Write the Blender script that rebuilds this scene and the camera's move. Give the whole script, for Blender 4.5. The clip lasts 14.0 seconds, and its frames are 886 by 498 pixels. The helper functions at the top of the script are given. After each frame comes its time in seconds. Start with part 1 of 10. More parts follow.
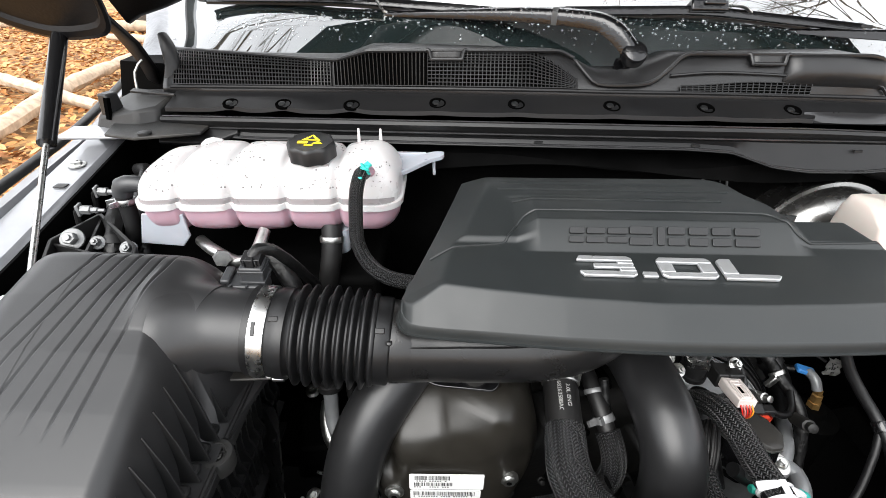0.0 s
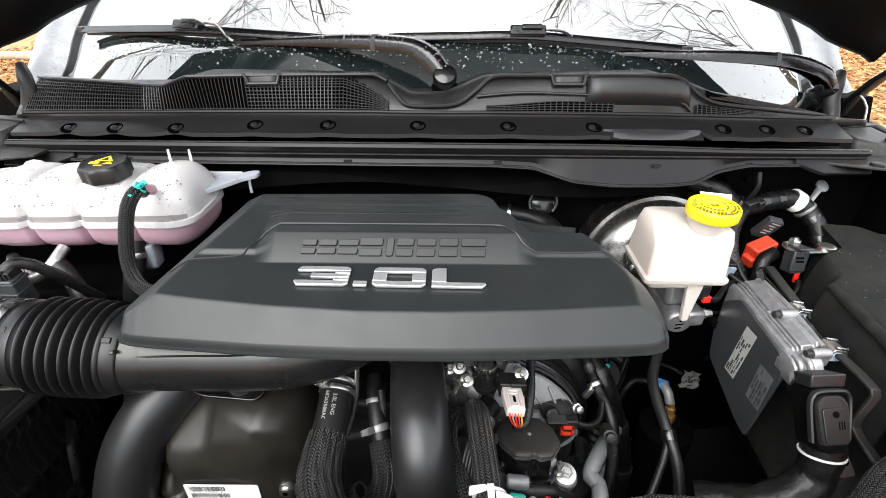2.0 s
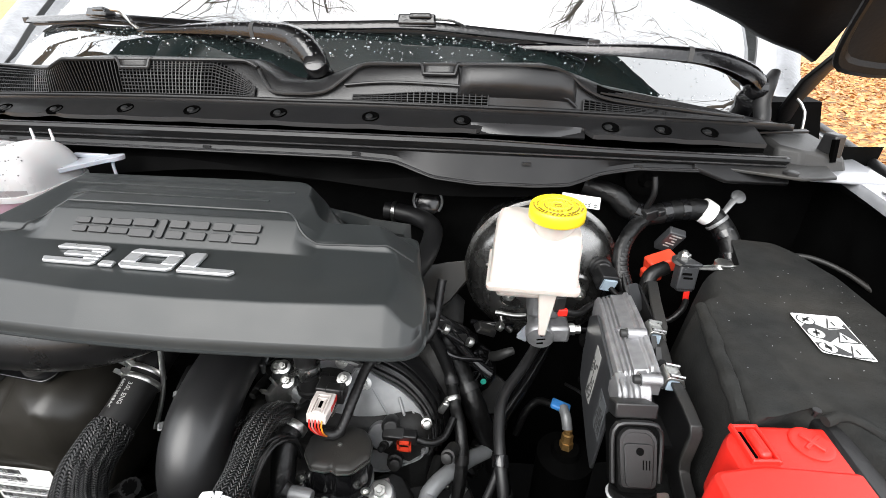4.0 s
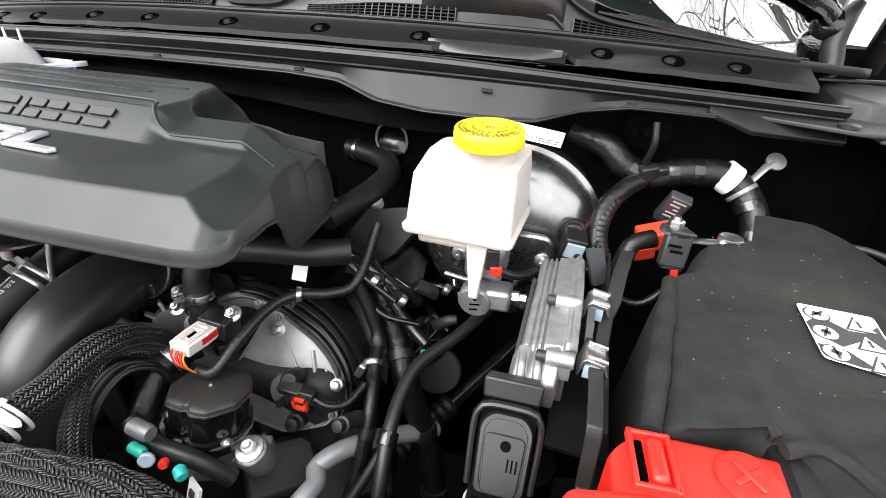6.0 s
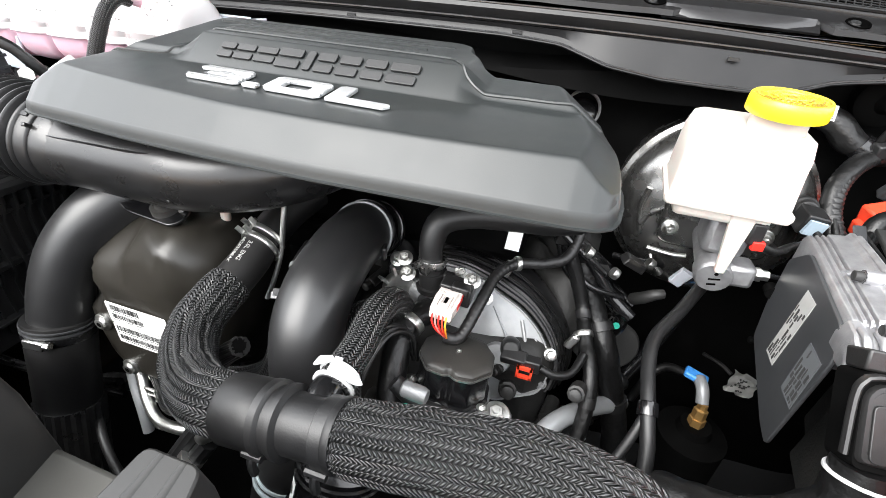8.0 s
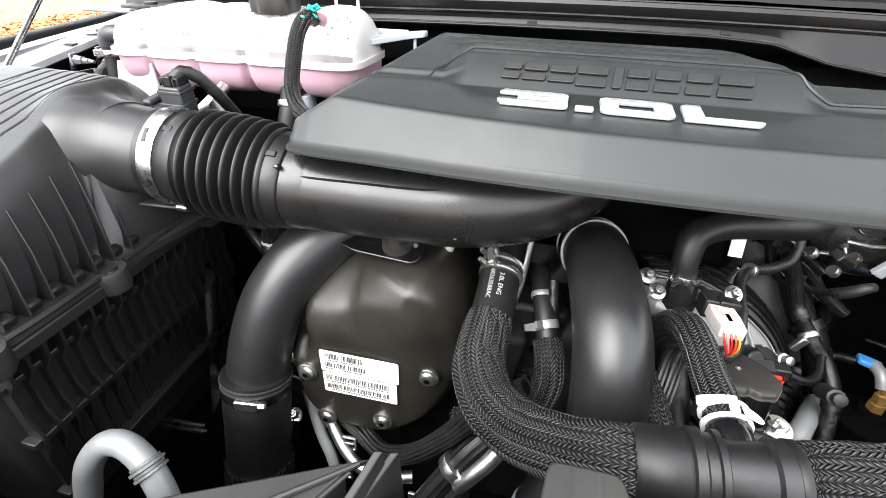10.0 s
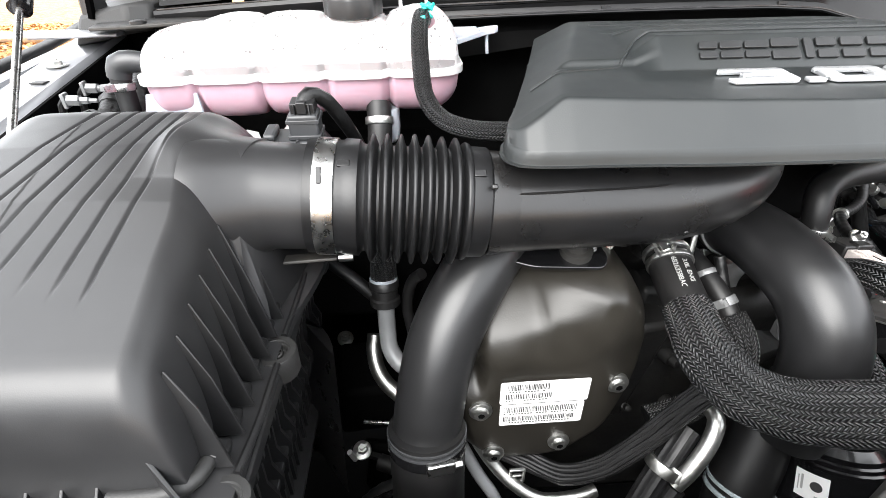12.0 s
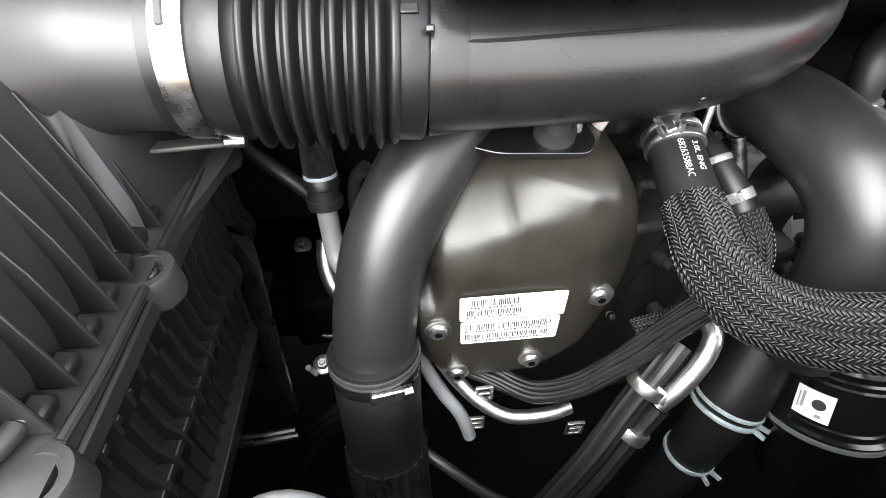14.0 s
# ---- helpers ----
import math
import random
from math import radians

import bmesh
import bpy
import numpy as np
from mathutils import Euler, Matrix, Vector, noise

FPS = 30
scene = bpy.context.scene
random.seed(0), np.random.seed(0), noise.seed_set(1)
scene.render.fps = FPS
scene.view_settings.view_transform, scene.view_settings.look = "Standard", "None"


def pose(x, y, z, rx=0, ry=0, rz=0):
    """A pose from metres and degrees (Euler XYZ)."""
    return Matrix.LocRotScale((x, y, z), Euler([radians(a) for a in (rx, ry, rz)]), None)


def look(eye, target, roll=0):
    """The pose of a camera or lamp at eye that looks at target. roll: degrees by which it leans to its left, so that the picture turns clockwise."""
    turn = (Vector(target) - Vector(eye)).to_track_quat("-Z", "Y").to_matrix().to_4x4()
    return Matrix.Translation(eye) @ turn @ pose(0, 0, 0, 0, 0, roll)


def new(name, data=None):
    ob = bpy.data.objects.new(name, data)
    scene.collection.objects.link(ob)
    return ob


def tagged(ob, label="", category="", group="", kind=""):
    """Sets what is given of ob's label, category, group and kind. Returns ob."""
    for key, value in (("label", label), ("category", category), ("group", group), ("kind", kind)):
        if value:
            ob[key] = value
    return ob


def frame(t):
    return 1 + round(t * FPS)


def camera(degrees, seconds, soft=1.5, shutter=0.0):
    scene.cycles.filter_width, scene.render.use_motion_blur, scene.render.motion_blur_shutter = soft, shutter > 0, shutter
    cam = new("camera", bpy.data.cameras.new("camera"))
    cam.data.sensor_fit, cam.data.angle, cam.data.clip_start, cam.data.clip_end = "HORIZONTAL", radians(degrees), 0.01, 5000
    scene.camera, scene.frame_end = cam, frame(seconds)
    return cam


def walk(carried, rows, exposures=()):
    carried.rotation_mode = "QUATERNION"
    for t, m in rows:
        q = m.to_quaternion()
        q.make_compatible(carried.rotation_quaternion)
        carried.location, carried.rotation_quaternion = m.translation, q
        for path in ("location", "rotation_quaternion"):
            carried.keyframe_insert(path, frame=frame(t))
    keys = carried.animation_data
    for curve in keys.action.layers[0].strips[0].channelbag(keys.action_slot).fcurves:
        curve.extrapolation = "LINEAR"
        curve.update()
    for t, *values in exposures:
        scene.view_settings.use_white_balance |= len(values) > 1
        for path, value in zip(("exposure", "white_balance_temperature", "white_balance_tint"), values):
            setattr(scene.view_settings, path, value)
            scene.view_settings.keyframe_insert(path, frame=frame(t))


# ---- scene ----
cam = camera(87.3, 14.0, 0.8)
METRES, EYE, TILT, LEAN, TURN = 1.9, 1.55, -33.0, -1.2, 0.0
ROWS = [
    (0.0, 0.0, 0.0, 0.0, 0.0, 0.0, -0.0),
    (0.5, 0.0192, 0.0037, -0.0024, -0.4, 0.64, 0.43),
    (1.0, 0.0529, 0.0004, -0.0077, -0.53, 1.38, 0.8),
    (1.5, 0.1036, -0.0071, -0.011, -0.15, 2.02, 0.9),
    (2.0, 0.1535, -0.0105, -0.007, 0.5, 2.73, 0.54),
    (2.5, 0.1868, 0.0007, -0.0057, 1.41, 3.25, 0.12),
    (3.0, 0.2134, 0.0154, -0.011, 2.56, 3.63, -0.66),
    (3.5, 0.2609, 0.0158, -0.017, 3.85, 4.04, -1.47),
    (3.7, 0.276, 0.0159, -0.0153, 4.31, 4.11, -1.98),
    (5.8, 0.3868, 0.0896, -0.0293, 13.95, 3.06, -9.88),
    (6.0, 0.3855, 0.0945, -0.035, 14.36, 2.64, -10.36),
    (6.5, 0.375, 0.0936, -0.0466, 15.09, 1.36, -11.12),
    (7.0, 0.3548, 0.0811, -0.0528, 15.16, 0.57, -11.57),
    (7.5, 0.3088, 0.0735, -0.0575, 15.15, -0.02, -11.93),
    (8.0, 0.2551, 0.0639, -0.0656, 14.83, -0.34, -12.13),
    (8.5, 0.2044, 0.054, -0.0727, 14.22, -0.4, -12.01),
    (9.0, 0.1585, 0.0495, -0.0793, 13.04, -0.25, -11.17),
    (9.2, 0.1481, 0.0494, -0.0762, 13.0, -0.75, -10.5),
    (11.3, -0.0146, 0.0309, -0.082, 2.54, 1.4, -0.34),
    (11.5, -0.0272, 0.0366, -0.079, 0.99, 1.4, 0.8),
    (12.0, -0.0584, 0.0549, -0.0743, -2.32, 0.41, 3.75),
    (12.5, -0.0866, 0.0623, -0.0777, -4.37, -1.57, 5.29),
    (13.0, -0.0877, 0.0659, -0.0889, -4.95, -4.1, 5.69),
    (13.5, -0.059, 0.0856, -0.0842, -4.39, -7.62, 5.25),
    (14.0, -0.0341, 0.1054, -0.0827, -2.86, -11.65, 4.68),
]
walk(cam, [(t, pose(0, 0, EYE, TILT, LEAN, TURN) @ pose(METRES * x, METRES * y, METRES * z, 90 + pitch, roll, yaw)) for t, x, y, z, yaw, pitch, roll in ROWS],
     ((0.0, 1.9), (3.5, 2.0), (6.0, 2.38), (8.5, 2.88), (11.5, 2.74), (12.5, 2.85), (13.2, 3.1), (14.0, 3.35)))

# ---- world and light: a bright overcast sky ----
world = bpy.data.worlds.new("overcast_sky")
scene.world = world
world.use_nodes = True
wn, wl = world.node_tree.nodes, world.node_tree.links
wn.clear()
w_out = wn.new("ShaderNodeOutputWorld")
w_bg = wn.new("ShaderNodeBackground")
w_sky = wn.new("ShaderNodeTexSky")
w_sky.sky_type = "NISHITA"
w_sky.sun_disc = False
w_sky.sun_elevation = radians(64)
w_sky.sun_rotation = radians(0)
w_sky.air_density, w_sky.dust_density, w_sky.ozone_density = 1.0, 4.0, 1.0
w_hue = wn.new("ShaderNodeHueSaturation")
w_hue.inputs["Saturation"].default_value = 0.12
w_cloud = wn.new("ShaderNodeMixRGB")
w_cloud.inputs["Fac"].default_value = 0.6
w_cloud.inputs["Color2"].default_value = (7.5, 7.7, 8.0, 1)
wl.new(w_sky.outputs[0], w_hue.inputs["Color"])
wl.new(w_hue.outputs[0], w_cloud.inputs["Color1"])
wl.new(w_cloud.outputs[0], w_bg.inputs["Color"])
w_bg.inputs["Strength"].default_value = 0.12
wl.new(w_bg.outputs[0], w_out.inputs["Surface"])
sun = new("overcast_sun", bpy.data.lights.new("overcast_sun", "SUN"))
sun.data.energy, sun.data.angle, sun.data.color = 1.3, radians(50), (1.0, 0.98, 0.95)
sun.matrix_world = look((-3, -5.5, 6), (0, 0, 0))

# ---- materials ----
def material(name, color, rough=0.5, metal=0.0, vary=0.15, scale=40.0, bump=0.0, bump_scale=400.0, coat=0.0, spec=0.5,
             dust=0.0, subsurface=0.0, transmission=0.0, ior=1.5, alpha=1.0):
    m = bpy.data.materials.new(name)
    m.use_nodes = True
    nodes, links = m.node_tree.nodes, m.node_tree.links
    b = nodes["Principled BSDF"]
    b.inputs["Roughness"].default_value = rough
    b.inputs["Metallic"].default_value = metal
    b.inputs["Coat Weight"].default_value = coat
    b.inputs["Coat Roughness"].default_value = 0.08
    b.inputs["Specular IOR Level"].default_value = spec
    b.inputs["Transmission Weight"].default_value = transmission
    b.inputs["IOR"].default_value = ior
    b.inputs["Alpha"].default_value = alpha
    if subsurface:
        b.inputs["Subsurface Weight"].default_value = subsurface
        b.inputs["Subsurface Radius"].default_value = (0.02, 0.012, 0.012)
        b.inputs["Subsurface Scale"].default_value = 0.6
    tc = nodes.new("ShaderNodeTexCoord")
    n1 = nodes.new("ShaderNodeTexNoise")
    n1.inputs["Scale"].default_value, n1.inputs["Detail"].default_value = scale, 6
    links.new(tc.outputs["Object"], n1.inputs["Vector"])
    ramp = nodes.new("ShaderNodeMapRange")
    ramp.inputs["From Min"].default_value, ramp.inputs["From Max"].default_value = 0.3, 0.7
    ramp.inputs["To Min"].default_value, ramp.inputs["To Max"].default_value = 1 - vary, 1 + vary
    links.new(n1.outputs["Fac"], ramp.inputs["Value"])
    mul = nodes.new("ShaderNodeVectorMath")
    mul.operation = "SCALE"
    mul.inputs[0].default_value = color
    links.new(ramp.outputs[0], mul.inputs["Scale"])
    base = mul.outputs[0]
    if dust:
        n2 = nodes.new("ShaderNodeTexNoise")
        n2.inputs["Scale"].default_value, n2.inputs["Detail"].default_value = 9, 8
        links.new(tc.outputs["Object"], n2.inputs["Vector"])
        r2 = nodes.new("ShaderNodeMapRange")
        r2.inputs["From Min"].default_value, r2.inputs["From Max"].default_value = 0.45, 0.75
        r2.inputs["To Min"].default_value, r2.inputs["To Max"].default_value = 0, dust
        links.new(n2.outputs["Fac"], r2.inputs["Value"])
        mx = nodes.new("ShaderNodeMixRGB")
        mx.inputs["Color2"].default_value = (0.22, 0.19, 0.15, 1)
        links.new(r2.outputs[0], mx.inputs["Fac"])
        links.new(base, mx.inputs["Color1"])
        base = mx.outputs[0]
    links.new(base, b.inputs["Base Color"])
    rr = nodes.new("ShaderNodeMapRange")
    rr.inputs["To Min"].default_value, rr.inputs["To Max"].default_value = max(0.02, rough - 0.08), min(1, rough + 0.08)
    links.new(n1.outputs["Fac"], rr.inputs["Value"])
    links.new(rr.outputs[0], b.inputs["Roughness"])
    if bump:
        n3 = nodes.new("ShaderNodeTexNoise")
        n3.inputs["Scale"].default_value, n3.inputs["Detail"].default_value = bump_scale, 3
        links.new(tc.outputs["Object"], n3.inputs["Vector"])
        bp = nodes.new("ShaderNodeBump")
        bp.inputs["Strength"].default_value, bp.inputs["Distance"].default_value = bump, 0.001
        links.new(n3.outputs["Fac"], bp.inputs["Height"])
        links.new(bp.outputs[0], b.inputs["Normal"])
    return m


def math_node(m, op, a, b=None):
    n = m.node_tree.nodes.new("ShaderNodeMath")
    n.operation = op
    for i, v in enumerate((a, b)):
        if v is None:
            continue
        if isinstance(v, (int, float)):
            n.inputs[i].default_value = v
        else:
            m.node_tree.links.new(v, n.inputs[i])
    return n.outputs[0]


def braid(name, dark, bright, pitch=0.0036, lane=0.0070, rough=0.5, depth=1.0):
    """Woven sleeve: chevron strands, by the tube's own length and girth in metres. Strand sheen and gap shade are
    coloured in.
    """
    m = material(name, dark, rough, vary=0.2, scale=60)
    nodes, links = m.node_tree.nodes, m.node_tree.links
    b = nodes["Principled BSDF"]
    uv = nodes.new("ShaderNodeUVMap")
    sep = nodes.new("ShaderNodeSeparateXYZ")
    links.new(uv.outputs[0], sep.inputs[0])
    v = math_node(m, "FRACT", math_node(m, "MULTIPLY", sep.outputs[1], 1 / lane))
    tri = math_node(m, "ABSOLUTE", math_node(m, "SUBTRACT", v, 0.5))
    slant = math_node(m, "ADD", math_node(m, "MULTIPLY", sep.outputs[0], 1 / pitch), math_node(m, "MULTIPLY", tri, 1.9))
    wave = math_node(m, "SINE", math_node(m, "MULTIPLY", slant, 6.28318))
    edge = math_node(m, "MULTIPLY", math_node(m, "SINE", math_node(m, "MULTIPLY", tri, 6.28318)), 0.9)
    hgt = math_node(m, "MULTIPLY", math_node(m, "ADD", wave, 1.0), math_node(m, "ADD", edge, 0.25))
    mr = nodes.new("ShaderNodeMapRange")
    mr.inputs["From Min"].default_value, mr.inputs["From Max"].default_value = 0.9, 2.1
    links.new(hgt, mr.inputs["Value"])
    # base colour lightened on strand tops for sheen, darkened in gaps for shade
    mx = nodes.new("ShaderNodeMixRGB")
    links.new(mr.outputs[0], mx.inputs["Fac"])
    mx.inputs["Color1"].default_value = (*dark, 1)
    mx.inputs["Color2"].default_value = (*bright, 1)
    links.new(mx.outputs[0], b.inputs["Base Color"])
    bp = nodes.new("ShaderNodeBump")
    bp.inputs["Strength"].default_value, bp.inputs["Distance"].default_value = depth, 0.0012
    links.new(hgt, bp.inputs["Height"])
    links.new(bp.outputs[0], b.inputs["Normal"])
    return m


MAT = dict(
    cover=material("cover_plastic", (0.0142, 0.0163, 0.0167), 0.42, vary=0.06, bump=0.05, bump_scale=900, dust=0.02, spec=0.44),
    emboss=material("emboss_plastic", (0.010, 0.0105, 0.011), 0.42, vary=0.05, bump=0.1, bump_scale=900),
    plastic=material("black_plastic", (0.008, 0.008, 0.0085), 0.44, vary=0.12, bump=0.12, bump_scale=700, dust=0.02),
    dusty=material("dusty_plastic", (0.014, 0.014, 0.0138), 0.55, vary=0.2, bump=0.2, bump_scale=500, dust=0.12),
    gloss=material("gloss_black", (0.005, 0.005, 0.0055), 0.22, vary=0.1, coat=0.3),
    bellow=material("bellows_rubber", (0.0062, 0.0062, 0.0066), 0.40, vary=0.12, bump=0.08, bump_scale=300, spec=0.42),
    rubber=material("rubber", (0.006, 0.006, 0.0064), 0.46, vary=0.15, bump=0.1, bump_scale=300, dust=0.02, spec=0.4),
    duct=material("duct_plastic", (0.008, 0.008, 0.0084), 0.29, vary=0.1, bump=0.08, bump_scale=500, dust=0.02),
    pipe=material("coated_pipe", (0.012, 0.012, 0.0125), 0.36, vary=0.06, bump=0.08, bump_scale=1200),
    shield=material("shield_plastic", (0.0135, 0.0122, 0.0100), 0.38, spec=0.42, vary=0.12, bump=0.10, bump_scale=600, dust=0.03),
    grille=material("cowl_plastic", (0.010, 0.010, 0.0105), 0.38, vary=0.1, bump=0.15, bump_scale=900, spec=0.45),
    panel=material("painted_panel", (0.0085, 0.0085, 0.0090), 0.40, vary=0.1, bump=0.05, bump_scale=200, dust=0.012, spec=0.26),
    # paler than the panel: an edge highlight put into the colour
    lip=material("edge_highlight", (0.03, 0.03, 0.031), 0.22, vary=0.3, scale=60, spec=0.6),
    steel=material("steel", (0.55, 0.55, 0.54), 0.28, metal=1.0, vary=0.1, scale=120),
    zinc=material("zinc_plated", (0.62, 0.62, 0.60), 0.36, metal=1.0, vary=0.12, scale=150, bump=0.1),
    cast=material("cast_aluminium", (0.36, 0.36, 0.37), 0.54, metal=0.9, vary=0.15, scale=90, bump=0.35, bump_scale=700, dust=0.10),
    greycast=material("grey_cast", (0.20, 0.205, 0.21), 0.45, metal=0.5, vary=0.15, scale=60, bump=0.3, bump_scale=700, dust=0.15),
    tube=material("grey_tube", (0.25, 0.257, 0.265), 0.42, metal=0.3, vary=0.1),
    white=material("white_plastic", (0.80, 0.80, 0.78), 0.40, vary=0.03),
    natural=material("natural_plastic", (0.54, 0.49, 0.45), 0.38, vary=0.03, scale=12, subsurface=0.6),
    tankw=material("tank_plastic", (0.52, 0.505, 0.505), 0.28, vary=0.06, scale=14, subsurface=0.3),
    bead=material("water_bead", (0.16, 0.15, 0.15), 0.05, coat=0.5),
    wet=material("wet_black", (0.004, 0.004, 0.0045), 0.12, vary=0.2, scale=80, bump=0.55, bump_scale=210, coat=0.15),
    tankp=material("coolant_filled_plastic", (0.42, 0.275, 0.325), 0.32, vary=0.06, scale=10, subsurface=0.6),
    clear=material("clear_plastic", (0.36, 0.38, 0.42), 0.30, vary=0.05, subsurface=0.3),
    yellow=material("yellow_plastic", (0.86, 0.66, 0.02), 0.35, vary=0.04),
    red=material("red_plastic", (0.64, 0.018, 0.011), 0.42, vary=0.05, bump=0.08),
    orange=material("orange_plastic", (0.66, 0.05, 0.02), 0.45, vary=0.05),
    blue_grey=material("blue_grey_plastic", (0.32, 0.40, 0.47), 0.35),
    blue=material("blue_plastic", (0.05, 0.25, 0.65), 0.4),
    green=material("green_plastic", (0.02, 0.38, 0.28), 0.4),
    teal=material("teal_clip", (0.03, 0.48, 0.42), 0.4),
    silver=material("silver_letter", (0.66, 0.67, 0.68), 0.30, metal=0.75, vary=0.04),
    label=material("white_label", (0.80, 0.80, 0.79), 0.5, vary=0.03),
    ink=material("ink", (0.03, 0.03, 0.03), 0.6),
    conn_white=material("white_connector_plastic", (0.66, 0.60, 0.57), 0.4, vary=0.04),
    clampw=material("white_clamp_paint", (0.58, 0.585, 0.59), 0.42, vary=0.08, scale=120),
    front=material("front_plastic", (0.011, 0.011, 0.0108), 0.50, vary=0.25, scale=25, bump=0.05, bump_scale=300, dust=0.05, spec=0.4),
    tray=material("dusty_tray_plastic", (0.055, 0.054, 0.049), 0.6, vary=0.15, scale=18, bump=0.05, bump_scale=300, dust=0.15, spec=0.3),
    paleclamp=material("pale_clamp", (0.36, 0.42, 0.44), 0.4, metal=0.3, vary=0.2, scale=90),
    greyinsert=material("grey_insert", (0.020, 0.020, 0.021), 0.30, vary=0.08),
    pinkwire=material("pink_wire", (0.62, 0.20, 0.18), 0.45),
    amber=material("amber_wire", (0.80, 0.28, 0.02), 0.45),
    guard=material("guard_plastic", (0.009, 0.009, 0.0095), 0.30, vary=0.12, bump=0.06, bump_scale=500, dust=0.02),
    brass=material("brass", (0.55, 0.33, 0.12), 0.35, metal=0.8),
    felt=material("felt", (0.014, 0.0145, 0.014), 0.95, vary=0.3, scale=50, bump=0.8, bump_scale=260, spec=0.2, dust=0.06),
    paint=material("silver_paint", (0.26, 0.265, 0.28), 0.32, metal=0.35, vary=0.06, coat=0.5),
    wetpaint=material("wet_silver_paint", (0.17, 0.175, 0.185), 0.30, metal=0.5, vary=0.25, scale=25, bump=0.9, bump_scale=120, coat=0.3),
    # near-black base colour that carries the bay's deep shade, besides plain black parts
    dark=material("bay_shade_black", (0.0018, 0.0018, 0.0018), 0.75, vary=0.4, scale=30, spec=0.04),
    block=material("engine_block", (0.012, 0.012, 0.012), 0.5, vary=0.5, scale=40, bump=0.5, bump_scale=150, dust=0.04, spec=0.3),
    boost=material("booster_metal", (0.27, 0.267, 0.26), 0.27, metal=0.95, vary=0.12, scale=40),
    glass=material("windscreen_glass", (0.01, 0.015, 0.015), 0.03, vary=0.0, ior=2.6, coat=1.0),
    drop=material("water_drop", (0.85, 0.88, 0.9), 0.03, transmission=0.9, ior=1.33),
    hood=material("hood_liner", (0.004, 0.004, 0.0045), 0.45, vary=0.2, bump=0.3, bump_scale=200, spec=0.25),
    bark=material("bark", (0.10, 0.085, 0.07), 0.9, vary=0.35, scale=20, bump=0.8, bump_scale=60),
    log=material("pale_log", (0.42, 0.33, 0.24), 0.85, vary=0.3, scale=15, bump=0.8, bump_scale=50),
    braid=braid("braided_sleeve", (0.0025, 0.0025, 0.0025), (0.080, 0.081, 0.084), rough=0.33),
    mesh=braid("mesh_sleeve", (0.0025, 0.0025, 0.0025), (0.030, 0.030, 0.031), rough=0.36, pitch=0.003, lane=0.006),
    plate=material("dark_grey_plate", (0.030, 0.031, 0.033), 0.42, vary=0.1),
    castplate=material("painted_casting", (0.26, 0.265, 0.27), 0.40, metal=0.35, vary=0.12, scale=60, bump=0.2, bump_scale=700, dust=0.10),
    belt=material("clear_tank_belt", (0.24, 0.22, 0.222), 0.28, vary=0.08, scale=14, subsurface=0.3),
    neck=material("neck_plastic", (0.014, 0.014, 0.0145), 0.38, vary=0.06, bump=0.04, bump_scale=1400, dust=0.01),
    sticker=material("grey_sticker", (0.085, 0.09, 0.095), 0.5, vary=0.1),
    sticker_pale=material("pale_sticker", (0.32, 0.32, 0.31), 0.5, vary=0.08),
    moulded=material("moulded_lettering", (0.20, 0.14, 0.012), 0.45),
    lid=material("lid_plastic", (0.0175, 0.0175, 0.0182), 0.38, vary=0.06, bump=0.04, bump_scale=1400, dust=0.01),
    # matte black that paints in the shade of openings and recesses
    void=material("opening_shade_black", (0.0015, 0.0015, 0.0015), 1.0, vary=0.0, spec=0.0),
    tape=material("harness_tape", (0.0035, 0.0035, 0.0036), 0.42, vary=0.3, scale=120, bump=0.9, bump_scale=150, spec=0.4),
)


def leaf_material():
    m = material("dry_leaves", (0.40, 0.20, 0.07), 0.8, vary=0.5, scale=30, bump=0.8, bump_scale=40)
    nodes, links = m.node_tree.nodes, m.node_tree.links
    geo = nodes.new("ShaderNodeNewGeometry")
    cr = nodes.new("ShaderNodeValToRGB")
    cr.color_ramp.elements[0].color = (0.15, 0.055, 0.016, 1)
    cr.color_ramp.elements[1].color = (0.54, 0.34, 0.15, 1)
    e = cr.color_ramp.elements.new(0.5)
    e.color = (0.46, 0.19, 0.05, 1)
    links.new(geo.outputs["Random Per Island"], cr.inputs["Fac"])
    links.new(cr.outputs[0], nodes["Principled BSDF"].inputs["Base Color"])
    return m


def soil_material():
    m = material("leaf_litter", (0.3, 0.15, 0.06), 0.9, bump=1.0, bump_scale=30)
    nodes, links = m.node_tree.nodes, m.node_tree.links
    tc = nodes.new("ShaderNodeTexCoord")
    vo = nodes.new("ShaderNodeTexVoronoi")
    vo.inputs["Scale"].default_value = 14
    links.new(tc.outputs["Object"], vo.inputs["Vector"])
    cr = nodes.new("ShaderNodeValToRGB")
    cr.color_ramp.elements[0].color = (0.10, 0.045, 0.015, 1)
    cr.color_ramp.elements[1].color = (0.50, 0.28, 0.10, 1)
    sp = nodes.new("ShaderNodeSeparateXYZ")
    links.new(vo.outputs["Color"], sp.inputs[0])
    links.new(sp.outputs[0], cr.inputs["Fac"])
    links.new(cr.outputs[0], nodes["Principled BSDF"].inputs["Base Color"])
    return m


MAT["leaf"], MAT["soil"] = leaf_material(), soil_material()
for key in ("glass",):
    b = MAT[key].node_tree.nodes["Principled BSDF"]
    for link in list(b.inputs["Roughness"].links):
        MAT[key].node_tree.links.remove(link)
    b.inputs["Roughness"].default_value = 0.0
    b.inputs["Coat Roughness"].default_value = 0.0


# ---- building helpers ----
V = Vector


